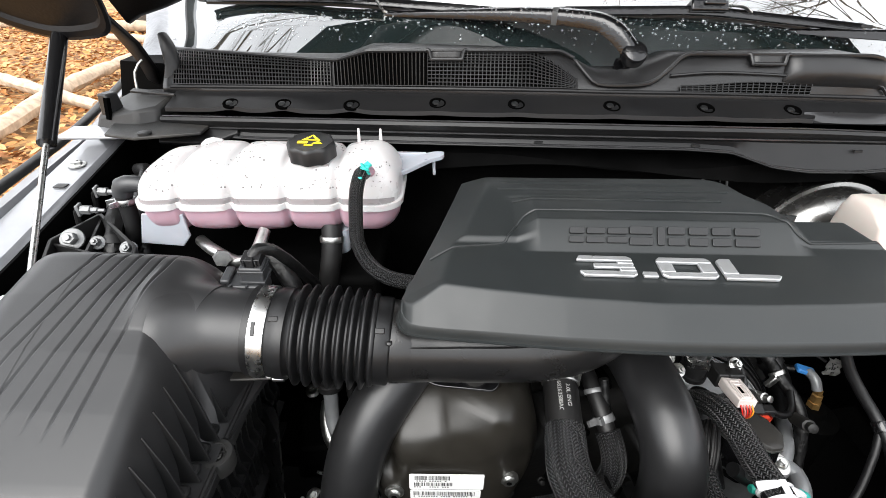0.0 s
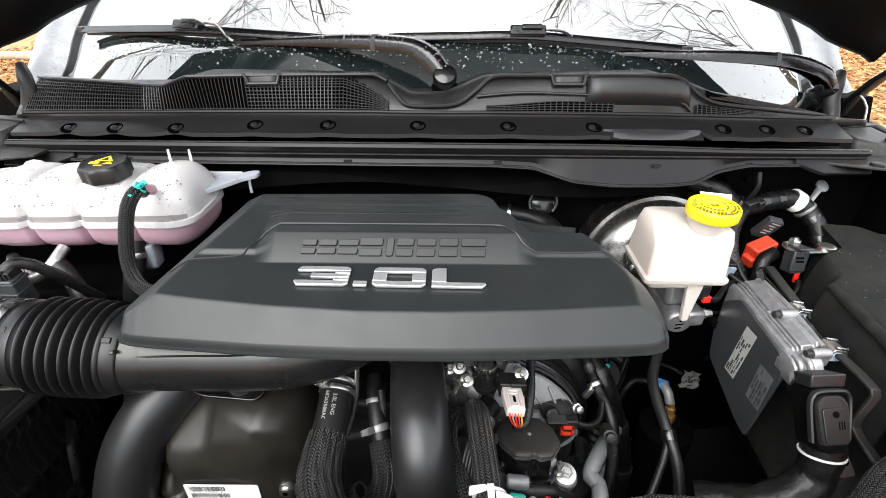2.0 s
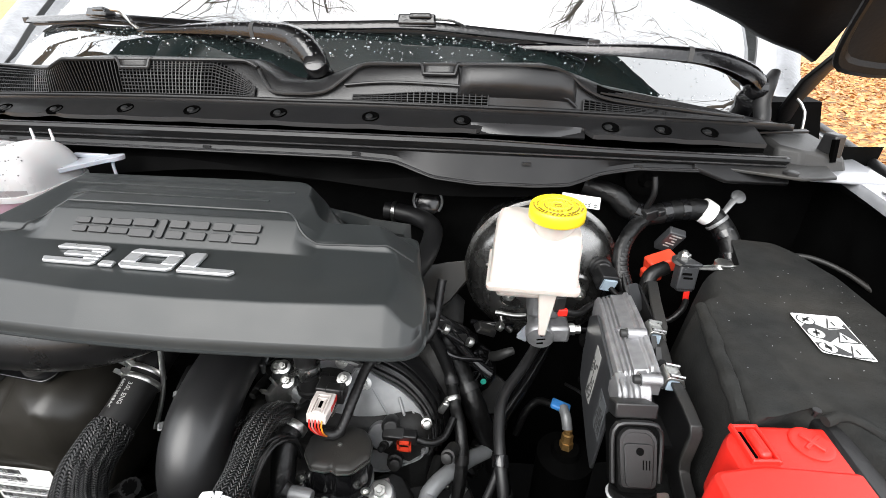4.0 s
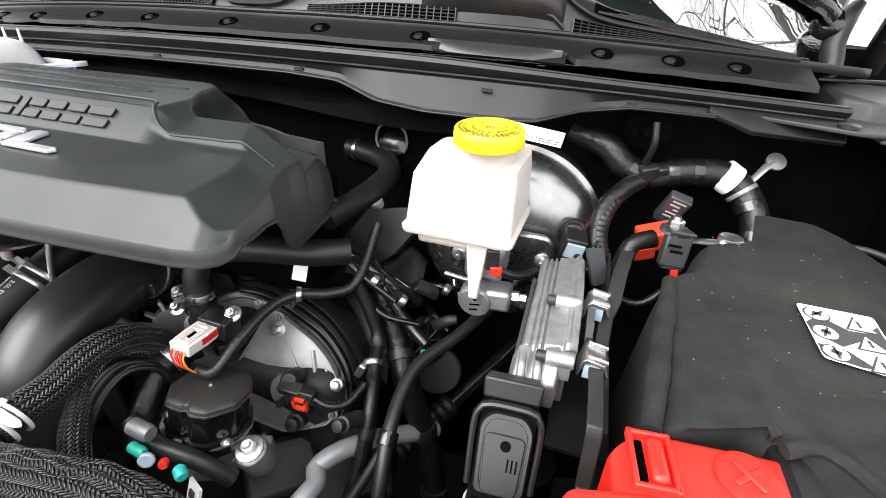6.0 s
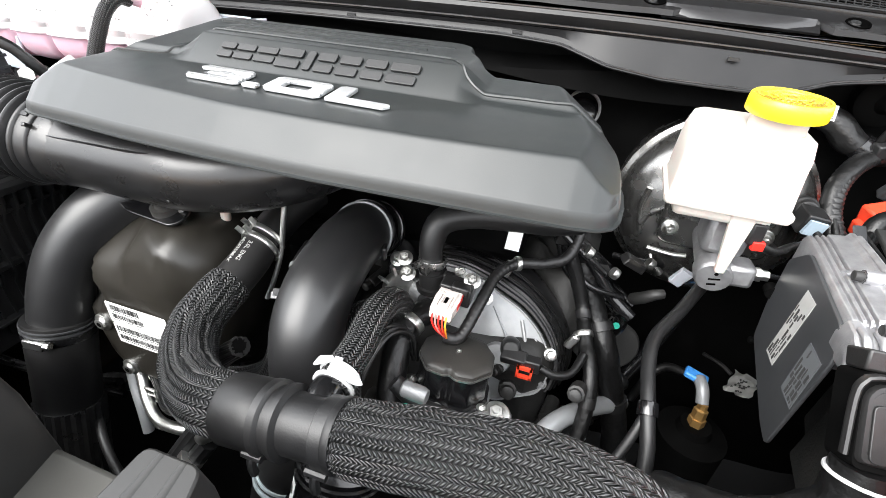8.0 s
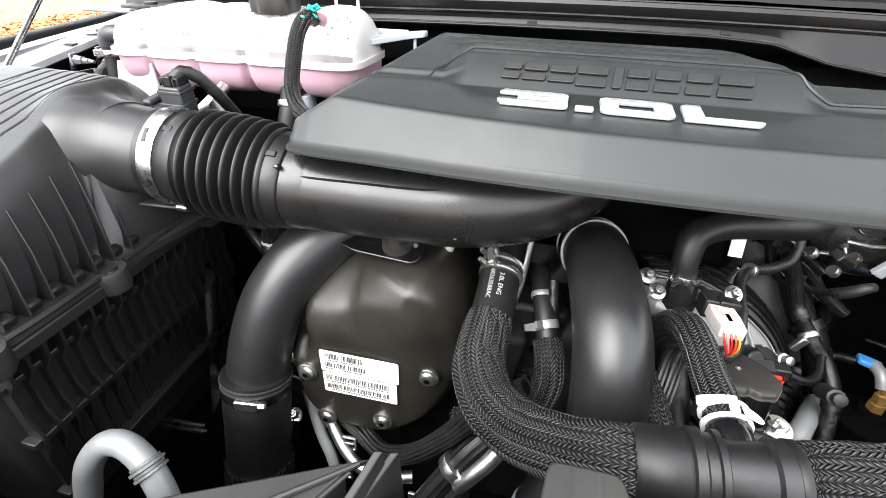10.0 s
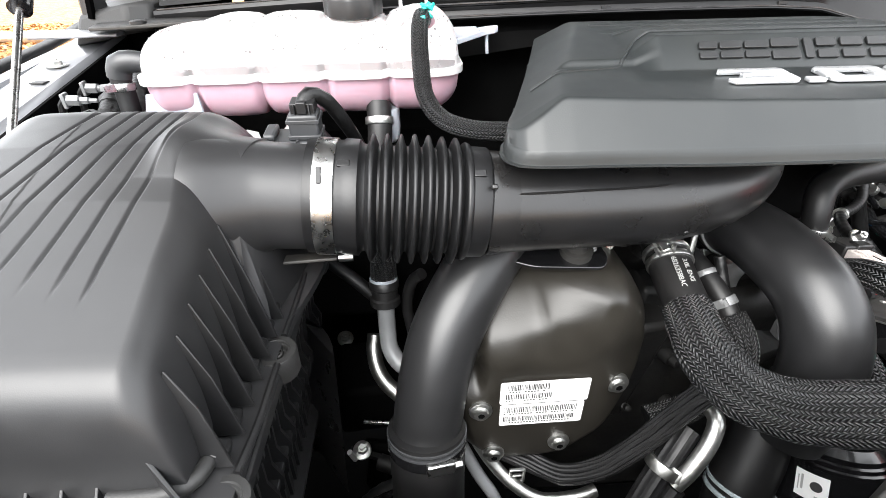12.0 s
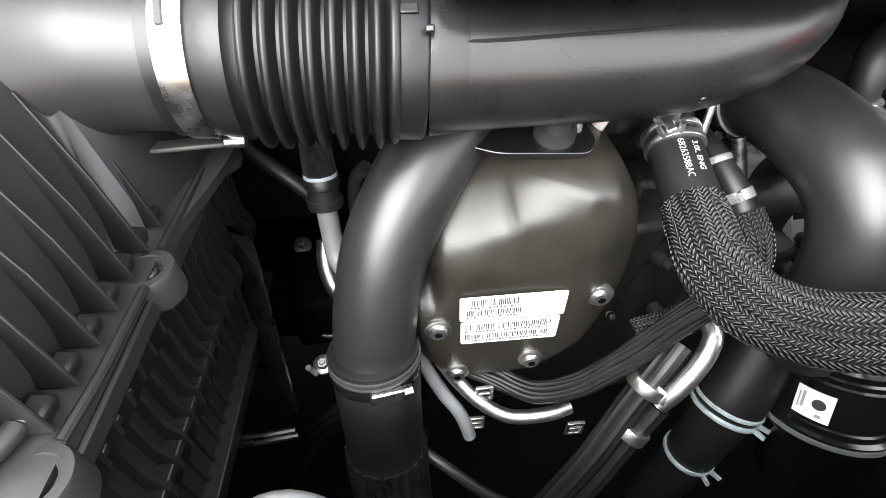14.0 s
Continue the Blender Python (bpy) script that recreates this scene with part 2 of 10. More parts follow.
def part(name, bm, mat, parent=None, label="", bevel=0.0, sharp=38, seg=2):
    me = bpy.data.meshes.new(name)
    bmesh.ops.recalc_face_normals(bm, faces=bm.faces[:])
    bm.to_mesh(me)
    bm.free()
    me.shade_smooth()
    me.set_sharp_from_angle(angle=radians(sharp))
    me.materials.append(MAT[mat])
    ob = new(name, me)
    if parent is not None:
        ob.parent = parent
        if parent.data is None:
            ob.matrix_parent_inverse = Matrix.Translation(-V(parent.location))
    if label:
        ob["label"] = label
    if bevel:
        mod = ob.modifiers.new("bevel", "BEVEL")
        mod.width, mod.segments, mod.limit_method, mod.angle_limit = bevel, seg, "ANGLE", radians(sharp)
        mod.harden_normals = False
    return ob


def thing(name, at, label, category, group=""):
    ob = new(name)
    ob.location = at
    ob.empty_display_size = 0.02
    return tagged(ob, label, category, group)


def spline(pts, ds=0.006):
    """Catmull-Rom through the points; gives places and the running index."""
    p = [V(q) for q in pts]
    p = [p[0] * 2 - p[1]] + p + [p[-1] * 2 - p[-2]]
    out = []
    for i in range(1, len(p) - 2):
        n = max(2, int((p[i + 1] - p[i]).length / ds))
        for k in range(n):
            t = k / n
            a, b, c, d = p[i - 1], p[i], p[i + 1], p[i + 2]
            q = 0.5 * ((2 * b) + (c - a) * t + (2 * a - 5 * b + 4 * c - d) * t * t + (3 * b - a - 3 * c + d) * t ** 3)
            out.append((q, i - 1 + t))
    out.append((p[-2], len(pts) - 1))
    return out


def skin(bm, rings, cap=True, closed=True):
    vs = [[bm.verts.new(q) for q in r] for r in rings]
    n = len(rings[0])
    for a, b in zip(vs, vs[1:]):
        for i in range(n if closed else n - 1):
            j = (i + 1) % n
            bm.faces.new((a[i], a[j], b[j], b[i]))
    if cap and closed:
        bm.faces.new(vs[0][::-1])
        bm.faces.new(vs[-1])
    return vs


def frames(line):
    """Turning-free frames along a line of places."""
    out = []
    up = None
    for i, q in enumerate(line):
        t = (line[min(i + 1, len(line) - 1)] - line[max(i - 1, 0)]).normalized()
        if up is None:
            up = t.orthogonal().normalized()
            if abs(t.z) < 0.9:
                up = (V((0, 0, 1)) - t * t.z).normalized()
        up = (up - t * up.dot(t)).normalized()
        out.append((t, up, t.cross(up)))
    return out


def tube(bm, pts, r, seg=18, ds=0.006, ridges=0, amp=0.0, wrinkle=0.0, flat=1.0, cap=True):
    """A hose, pipe or wire along points. r: one radius or one a point. UV in metres."""
    sp = spline(pts, ds)
    line = [q for q, _ in sp]
    rs = r if isinstance(r, (list, tuple)) else [r] * len(pts)
    uvl = bm.loops.layers.uv.verify()
    fr = frames(line)
    rings, lens, s = [], [], 0.0
    for k, (q, i) in enumerate(sp):
        a = min(int(i), len(rs) - 2)
        f = i - a
        rad = rs[a] * (1 - f) + rs[a + 1] * f
        if k:
            s += (q - line[k - 1]).length
        if wrinkle:
            rad *= 1 + wrinkle * noise.noise(V((s * 40, rad * 90, 3.1)))
        t, u, w = fr[k]
        ring = []
        for j in range(seg):
            th = 2 * math.pi * j / seg
            rr = rad * (1 + amp * math.cos(ridges * th)) if ridges else rad
            if wrinkle:
                rr *= 1 + wrinkle * noise.noise(V((s * 60, math.cos(th) * 2, math.sin(th) * 2)))
            ring.append(q + u * (rr * math.cos(th) * flat) + w * (rr * math.sin(th)))
        rings.append(ring)
        lens.append((s, rad))
    vs = [[bm.verts.new(q) for q in ring] for ring in rings]
    for k in range(len(vs) - 1):
        for j in range(seg):
            jj = (j + 1) % seg
            face = bm.faces.new((vs[k][j], vs[k][jj], vs[k + 1][jj], vs[k + 1][j]))
            g = 2 * math.pi * lens[k][1] / seg
            for loop, (u, v) in zip(face.loops, ((lens[k][0], j * g), (lens[k][0], (j + 1) * g), (lens[k + 1][0], (j + 1) * g), (lens[k + 1][0], j * g))):
                loop[uvl].uv = (u, v)
    if cap:
        bm.faces.new(vs[0][::-1])
        bm.faces.new(vs[-1])
    return bm


def revolve(bm, profile, at, axis, seg=28):
    """Turned form: profile of (along, radius) from at along the axis."""
    axis = V(axis).normalized()
    u = axis.orthogonal().normalized()
    w = axis.cross(u)
    rings = []
    for h, r in profile:
        c = V(at) + axis * h
        rings.append([c + u * (max(r, 1e-4) * math.cos(2 * math.pi * j / seg)) + w * (max(r, 1e-4) * math.sin(2 * math.pi * j / seg)) for j in range(seg)])
    skin(bm, rings)
    return bm


def block(bm, at, size, rot=(0, 0, 0), taper=1.0):
    """A block about its middle; taper narrows its top."""
    m = pose(*at, *rot)
    hx, hy, hz = size[0] / 2, size[1] / 2, size[2] / 2
    low = [m @ V((x, y, -hz)) for x, y in ((-hx, -hy), (hx, -hy), (hx, hy), (-hx, hy))]
    top = [m @ V((x * taper, y * taper, hz)) for x, y in ((-hx, -hy), (hx, -hy), (hx, hy), (-hx, hy))]
    skin(bm, [low, top])
    return bm


def prism(bm, outline, m, depth):
    """An outline in the xy plane of m, raised by depth along its z."""
    skin(bm, [[m @ V((x, y, 0)) for x, y in outline], [m @ V((x, y, depth)) for x, y in outline]])
    return bm


def rounded(points, r, n=5):
    """Round the corners of a flat outline."""
    out = []
    k = len(points)
    for i in range(k):
        p, q, s = V(points[i - 1]), V(points[i]), V(points[(i + 1) % k])
        a, b = (p - q), (s - q)
        d = min(r, a.length * 0.45, b.length * 0.45)
        a, b = q + a.normalized() * d, q + b.normalized() * d
        for j in range(n + 1):
            t = j / n
            out.append(tuple((1 - t) ** 2 * a + 2 * t * (1 - t) * q + t * t * b))
    return out


def bolt(parent, at, axis, r=0.006, h=0.005, mat="zinc", name="bolt", washer=True):
    bm = bmesh.new()
    if washer:
        revolve(bm, [(0, r * 1.7), (h * 0.25, r * 1.7), (h * 0.3, r * 1.5)], at, axis, 20)
    a = V(axis).normalized()
    revolve(bm, [(h * 0.2, r), (h * 0.9, r), (h, r * 0.85)], at, a, 6)
    revolve(bm, [(h, r * 0.5), (h * 1.25, r * 0.4)], at, a, 12)
    return part(name, bm, mat, parent)


def ring(parent, name, at, axis, r, width, mat, thick=0.0012, label=""):
    bm = bmesh.new()
    h = width / 2
    revolve(bm, [(-h, r - 0.001), (-h, r + thick), (-h * 0.8, r + thick * 1.3), (h * 0.8, r + thick * 1.3), (h, r + thick), (h, r - 0.001)], at, axis, 36)
    return part(name, bm, mat, parent, label)


def spring_clamp(parent, at, axis, r, width=0.012, mat="zinc", tabs=(0, 0, 1)):
    """A band clamp with two raised ears."""
    c = ring(parent, "clamp", at, axis, r, width, mat)
    bm = bmesh.new()
    t = V(tabs).normalized()
    a = V(axis).normalized()
    t = (t - a * t.dot(a)).normalized()
    s = a.cross(t)
    for sgn in (-1, 1):
        q = V(at) + t * (r + 0.005) + s * (0.006 * sgn)
        m = Matrix((( *a, 0), (*s, 0), (*t, 0), (0, 0, 0, 1))).transposed()
        m.translation = q
        skin(bm, [[m @ V((x * width * 0.5, y * 0.0015, -0.006)) for x, y in ((-1, -1), (1, -1), (1, 1), (-1, 1))],
                  [m @ V((x * width * 0.4, y * 0.0015 + sgn * 0.003, 0.005)) for x, y in ((-1, -1), (1, -1), (1, 1), (-1, 1))]])
    part("ear", bm, mat, c)
    return c


def grid(bm, nu, nv, f):
    """A sheet of nu by nv cells; f(u, v) gives the place."""
    vs = [[bm.verts.new(f(i / nu, j / nv)) for i in range(nu + 1)] for j in range(nv + 1)]
    for j in range(nv):
        for i in range(nu):
            bm.faces.new((vs[j][i], vs[j][i + 1], vs[j + 1][i + 1], vs[j + 1][i]))
    return vs


def smooth(t):
    t = min(max(t, 0.0), 1.0)
    return t * t * (3 - 2 * t)


def table(x, rows):
    return float(np.interp(x, [a for a, _ in rows], [b for _, b in rows]))


MID = 0.34  # the truck's middle line


def bow(x):
    """How far the cowl's edges run back towards the sides."""
    return 0.155 * (x - MID) ** 2


def sag(x):
    return -0.05 * (x - MID) ** 2


def sweep(bm, x0, x1, profile, n=60, closed=False):
    """A cowl strip: a (y, z) profile carried across the truck along its bow. profile may depend on x."""
    rings = []
    for i in range(n + 1):
        x = x0 + (x1 - x0) * i / n
        pr = profile(x) if callable(profile) else profile
        rings.append([V((x, y + bow(x), z + sag(x))) for y, z in pr])
    skin(bm, rings, cap=closed, closed=closed)
    return bm


def slab(pr, t=0.004):
    """Close an open profile into a thin one."""
    back = []
    for i, (y, z) in enumerate(pr):
        a, b = pr[max(i - 1, 0)], pr[min(i + 1, len(pr) - 1)]
        d = V((b[0] - a[0], b[1] - a[1])).normalized()
        back.append((y - d.y * t, z + d.x * t))
    return pr + back[::-1]


# ---- the truck's body round the engine bay (setting) ----
def structure(ob, label, category):
    return tagged(ob, label, category, kind="structure")


GROUND = 0.1

bm = bmesh.new()
R = 400.0
skin(bm, [[V((R * math.cos(a * math.pi / 24), R * math.sin(a * math.pi / 24), GROUND)) for a in range(48)],
          [V((R * math.cos(a * math.pi / 24), R * math.sin(a * math.pi / 24), GROUND - 0.3)) for a in range(48)]])
structure(part("ground", bm, "soil"), "forest floor covered in dry orange leaves", "ground")

# cowl strip with push-pin holes
PINS = (-0.335, -0.245, -0.135, -0.004, 0.113, 0.253, 0.392, 0.525, 0.738, 0.815, 0.885)


def scallop(x):
    """How far the strip's front edge is cut back beside the pins."""
    d = min(abs(x - p) for p in PINS)
    return 0.007 * math.exp(-(d / 0.022) ** 2) * (0.35 + 0.65 * smooth(-x / 0.15)) + 0.020 * smooth((x - 0.545) / 0.02) * (1 - smooth((x - 0.695) / 0.02))


bm = bmesh.new()
sweep(bm, -0.45, 0.965, lambda x: slab([(0.714, 1.366), (0.706, 1.3645), (0.672 + scallop(x), 1.3545 + 0.25 * scallop(x)), (0.6655 + scallop(x), 1.3525 + 0.25 * scallop(x)), (0.6645 + scallop(x), 1.3465 + 0.25 * scallop(x))], 0.003), n=240, closed=True)
cowl_strip = structure(part("cowl_strip", bm, "panel", sharp=30), "black ribbed steel cowl strip with push-pin holes", "cowl panel")
for x in PINS:
    at = V((x, (0.687 if x > -0.1 else 0.6785) + bow(x), (1.3595 if x > -0.1 else 1.3568) + sag(x)))
    ax = V((0.02, -0.32, 0.947))
    # pin disc in void black: the shade of its recess is coloured on
    bm = bmesh.new()
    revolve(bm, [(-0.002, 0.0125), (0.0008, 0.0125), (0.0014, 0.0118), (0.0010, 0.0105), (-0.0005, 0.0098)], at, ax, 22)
    pin = part("push_pin", bm, "void", cowl_strip, "black plastic push pin, its recess shade put into the colour")
    bm = bmesh.new()
    revolve(bm, [(0.0, 0.0055), (0.0016, 0.005), (0.0022, 0.003)], at + V((-0.0025, 0.001, 0)), ax, 14)
    part("plunger", bm, "emboss", pin)
bm = bmesh.new()
sweep(bm, 0.535, 0.70, lambda x: slab([(0.690, 1.355), (0.680, 1.3535), (0.673, 1.3495), (0.6690, 1.3465)], 0.003), n=40, closed=True)
pocket = structure(part("strip_pocket", bm, "panel", sharp=40), "shallow pocket with a pale insert in the cowl strip", "cowl panel")
bm = bmesh.new()
skin(bm, [[V((0.538 + 0.185 * f, 0.6785 + bow(0.538 + 0.185 * f) - d * (0.0125 * math.sin(math.pi * min(1.0, f * 1.15 + 0.02)) ** 0.6), 1.3570 + sag(0.538 + 0.185 * f) - d * 0.006 - (0.004 if d > 0.95 else 0.0))) for f in [k / 24 * 0.85 for k in range(25)]] for d in (-0.35, 0.0, 0.6, 1.0)], cap=False, closed=False)
part("insert", bm, "greyinsert", pocket, "pale grey moulded insert")

# bulkhead seal trim below the strip, with rolled edges
bm = bmesh.new()
sweep(bm, -0.455, 1.0, lambda x: slab([(0.676, 1.329), (0.664, 1.336), (0.657, 1.3425 - 0.005 * smooth((x - 0.5) / 0.3)), (0.651, 1.3415 - 0.005 * smooth((x - 0.5) / 0.3)), (0.649, 1.337 - 0.004 * smooth((x - 0.5) / 0.3)), (0.652, 1.329), (0.655, 1.3265), (0.652, 1.3250)], 0.003), closed=True)
structure(part("bulkhead_seal", bm, "rubber", sharp=30), "black rubber seal along the bulkhead edge", "seal")


def low_edge(x):
    return table(x, [(-0.4, 1.316), (-0.3, 1.311), (0.36, 1.3105), (0.43, 1.307), (0.49, 1.292), (0.55, 1.286), (0.64, 1.2865), (0.68, 1.290), (0.725, 1.303), (0.78, 1.3125), (0.9, 1.314)])


def lean_out(x):
    return 0.018 * smooth((1.309 - low_edge(x)) / 0.02)


bm = bmesh.new()
sweep(bm, -0.36, 0.875, lambda x: slab([(0.665, 1.3240), (0.658, 1.3235), (0.655 - lean_out(x) * 0.2, 1.321), (0.657 - lean_out(x), low_edge(x) + 0.006), (0.654 - lean_out(x), low_edge(x) + 0.001), (0.650 - lean_out(x), low_edge(x)), (0.6485 - lean_out(x), low_edge(x) - 0.002)], 0.003), n=140, closed=True)
bulk = structure(part("bulkhead_upper", bm, "panel", sharp=30), "black plastic upper bulkhead panel with a wavy lower edge", "bulkhead")
for x in (-0.22, 0.146, 0.376, 0.62, 0.78):
    bm = bmesh.new()
    block(bm, (x, 0.6545 + bow(x) - lean_out(x) * 0.6, 1.3135 + sag(x)), (0.012, 0.003, 0.0035))
    part("clip", bm, "plastic", bulk)
# added lip tubes whose paler colour paints the highlight along the edges
for x0, x1, f in ((-0.45, 0.995, lambda x: (0.6515, 1.3253)), (-0.355, 0.87, lambda x: (0.6500 - lean_out(x), low_edge(x) + 0.0005)), (-0.45, 0.995, lambda x: (0.6535, 1.3428 - 0.005 * smooth((x - 0.5) / 0.3)))):
    bm = bmesh.new()
    tube(bm, [(x0 + (x1 - x0) * i / 90, f(x0 + (x1 - x0) * i / 90)[0] + bow(x0 + (x1 - x0) * i / 90), f(x0 + (x1 - x0) * i / 90)[1] + sag(x0 + (x1 - x0) * i / 90)) for i in range(91)], 0.0011, 6, 0.02)
    part("highlight_lip", bm, "lip", bulk)
# ledge at the end of the upper panel, on both sides
for sgn in (-1, 1):
    bm = bmesh.new()
    skin(bm, [[V((side, 0.655 - dy + bow(side), z + sag(side))) for dy, z in ((0.0, 1.324), (0.004, 1.321), (0.018 * k, 1.321 - 0.012 * k), (0.021 * k, 1.319 - 0.014 * k), (0.017 * k, 1.314 - 0.014 * k), (-0.01, 1.312))]
              for side, k in [((0.34 - d if sgn < 0 else 0.20 + d), kk) for d, kk in ((0.66, 0.15), (0.705, 1.0), (0.80, 1.0))]])
    structure(part("bulkhead_ledge_left" if sgn < 0 else "bulkhead_ledge_right", bm, "panel", bevel=0.0015, sharp=20), "black stepped end of the bulkhead panel", "bulkhead")

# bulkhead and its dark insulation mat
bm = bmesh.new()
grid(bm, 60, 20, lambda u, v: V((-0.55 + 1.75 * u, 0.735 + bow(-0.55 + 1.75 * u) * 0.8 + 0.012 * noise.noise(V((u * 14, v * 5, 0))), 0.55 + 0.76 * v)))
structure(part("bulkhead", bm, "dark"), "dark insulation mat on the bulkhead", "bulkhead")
# mat edge in near-black, the shade below the bulkhead put into its colour
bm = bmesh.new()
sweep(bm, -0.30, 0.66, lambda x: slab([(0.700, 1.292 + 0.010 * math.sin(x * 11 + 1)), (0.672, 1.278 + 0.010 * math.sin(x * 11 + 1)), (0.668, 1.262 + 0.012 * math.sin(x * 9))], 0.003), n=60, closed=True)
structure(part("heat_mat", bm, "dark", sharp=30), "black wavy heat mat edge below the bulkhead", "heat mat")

# bay floor, inner wings and front panel keep the bay dark; near-black colour carries its shade
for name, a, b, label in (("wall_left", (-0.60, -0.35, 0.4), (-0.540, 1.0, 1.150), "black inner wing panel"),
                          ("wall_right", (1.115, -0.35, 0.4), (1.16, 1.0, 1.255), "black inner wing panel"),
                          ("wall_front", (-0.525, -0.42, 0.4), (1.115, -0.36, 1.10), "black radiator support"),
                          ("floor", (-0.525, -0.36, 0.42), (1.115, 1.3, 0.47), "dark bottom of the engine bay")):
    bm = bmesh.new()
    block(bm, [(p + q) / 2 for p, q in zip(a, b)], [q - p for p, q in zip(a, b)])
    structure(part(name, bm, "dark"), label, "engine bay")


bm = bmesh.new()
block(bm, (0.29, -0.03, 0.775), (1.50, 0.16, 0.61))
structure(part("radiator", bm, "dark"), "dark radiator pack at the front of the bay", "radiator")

# wings: outer skin and the painted flange inside it
def side_x(sgn, d):
    return 0.34 - d if sgn < 0 else 0.20 + d


def flange_z(y):
    return 1.247 + 0.14 * (max(y, 0.45) - 0.615) + 0.05 * min(y - 0.45, 0)


def wing(side):
    sgn = -1 if side < 0 else 1
    def X(dx):
        return side_x(sgn, dx)
    bm = bmesh.new()
    rings = []
    for i in range(41):
        y = -0.5 + 1.75 * i / 40
        w = table(y, [(-0.5, 0.945), (0.3, 0.950), (0.56, 0.962), (0.8, 0.998), (1.0, 1.045), (1.25, 1.10)])
        z = 1.205 + 0.075 * smooth((y + 0.4) / 1.3)
        if sgn < 0:
            k = 1 - smooth((y - 0.85) / 0.25)
            w, z = w - 0.010 * k, z - 0.020 * k
        pr = [(w + 0.055, GROUND + 0.55), (w + 0.055, z - 0.25), (w + 0.04, z - 0.06), (w + 0.005, z - 0.012), (w - 0.012, z), (w - 0.022, z - 0.004), (w - 0.026, z - 0.02),
              (w - 0.034, z - 0.022), (w - 0.03, z - 0.035), (w + 0.02, z - 0.3), (w + 0.02, GROUND + 0.55)]
        rings.append([V((X(d), y, h)) for d, h in pr])
    skin(bm, rings)
    wob = structure(part("wing_left" if sgn < 0 else "wing_right", bm, "paint", sharp=40), "silver painted front wing", "wing")
    bm = bmesh.new()
    rings = []
    for i in range(31):
        y = -0.3 + 1.16 * i / 30
        z = 1.232 + 0.055 * smooth((y + 0.2) / 1.0)
        w = 0.912 + 0.10 * max(0, y - 0.40)
        if sgn < 0:
            z, w = flange_z(y), 0.9115 + 0.065 * (y - 0.53)
        pr = [(w + 0.008, z - 0.010), (w + 0.006, z + 0.001), (w + 0.003, z + 0.002), (w - 0.042, z), (w - 0.046, z - 0.004), (w - 0.05, z - 0.012), (w - 0.045, z - 0.012), (w - 0.036, z - 0.008)]
        rings.append([V((X(d), y, h)) for d, h in pr])
    skin(bm, rings)
    fl = part("flange", bm, "paint", wob, "silver painted inner flange")
    for y, kind in ((0.672, 1), (0.615, 0), (0.30, 1), (0.05, 1)):
        z = 1.2355 + 0.055 * smooth((y + 0.2) / 1.0)
        d = 0.892 + 0.10 * max(0, y - 0.40)
        if sgn < 0:
            z, d = flange_z(y) + 0.003, 0.888 + 0.19 * (y - 0.615)
        if kind:
            bolt(fl, (X(d), y, z - 0.002), (0, 0, 1), 0.0075, 0.007)
        else:
            # black block on the flange stands in for the shaded slot
            bm = bmesh.new()
            block(bm, (X(d), y, z - 0.0015), (0.016, 0.012, 0.0016))
            part("slot", bm, "ink", fl)
    bm = bmesh.new()
    tube(bm, [(X(table(y, [(-0.5, 0.945), (0.3, 0.950), (0.56, 0.962), (0.8, 0.998), (1.0, 1.045), (1.25, 1.10)]) - 0.010 + 0.012 * k), y, 1.209 - (0.020 if sgn < 0 else 0.0) * (1 - smooth((y - 0.85) / 0.25)) + 0.075 * smooth((y + 0.4) / 1.3)) for k in (0,) for y in (-0.35, -0.1, 0.15, 0.4, 0.6, 0.8, 0.95, 1.1)], 0.0075, 10, 0.02)
    part("seal", bm, "rubber", wob, "black rubber wing seal")
    if sgn < 0:
        bm = bmesh.new()
        skin(bm, [[V((X(0.858 + 0.065 * (y - 0.53) + o), y, zz)) for o, zz in ((0.0, flange_z(y) - 0.006), (0.004, flange_z(y) - 0.006), (0.012, 1.10), (0.008, 1.10))] for y in [-0.3 + 1.16 * i / 30 for i in range(31)]])
        part("inner_panel", bm, "dark", wob, "black inner panel")
    return wob


wing(-1)
wing(1)

# windscreen: curved glass, dark cabin behind it, wet with drops
GL_Y, GL_Z = 0.835, 1.395


def glass_at(x, s):
    """s metres up the slope from the lower edge."""
    c = (x - 0.29)
    return V((x, GL_Y + 0.30 * c * c + s * math.cos(radians(31)), GL_Z - 0.03 * c * c + 0.044 * max(0.0, 1 - (c / 0.80) ** 4) * smooth((s + 0.035) / 0.05) + s * math.sin(radians(31))))


bm = bmesh.new()


def pillar_d(v):
    return table(v, [(0.0, 0.872), (0.12, 0.885), (0.22, 0.925), (0.35, 0.945), (0.6, 0.90), (1.0, 0.82)])


grid(bm, 40, 24, lambda u, v: glass_at(0.27 + (u - 0.5) * 2 * (pillar_d(v) - 0.09), -0.12 + 1.02 * v))
windscreen = structure(part("windscreen", bm, "glass"), "wet windscreen reflecting a white sky and bare trees", "windscreen")
sol = windscreen.modifiers.new("thickness", "SOLIDIFY")
sol.thickness, sol.offset = 0.006, -1
bm = bmesh.new()
rnd = random.Random(5)
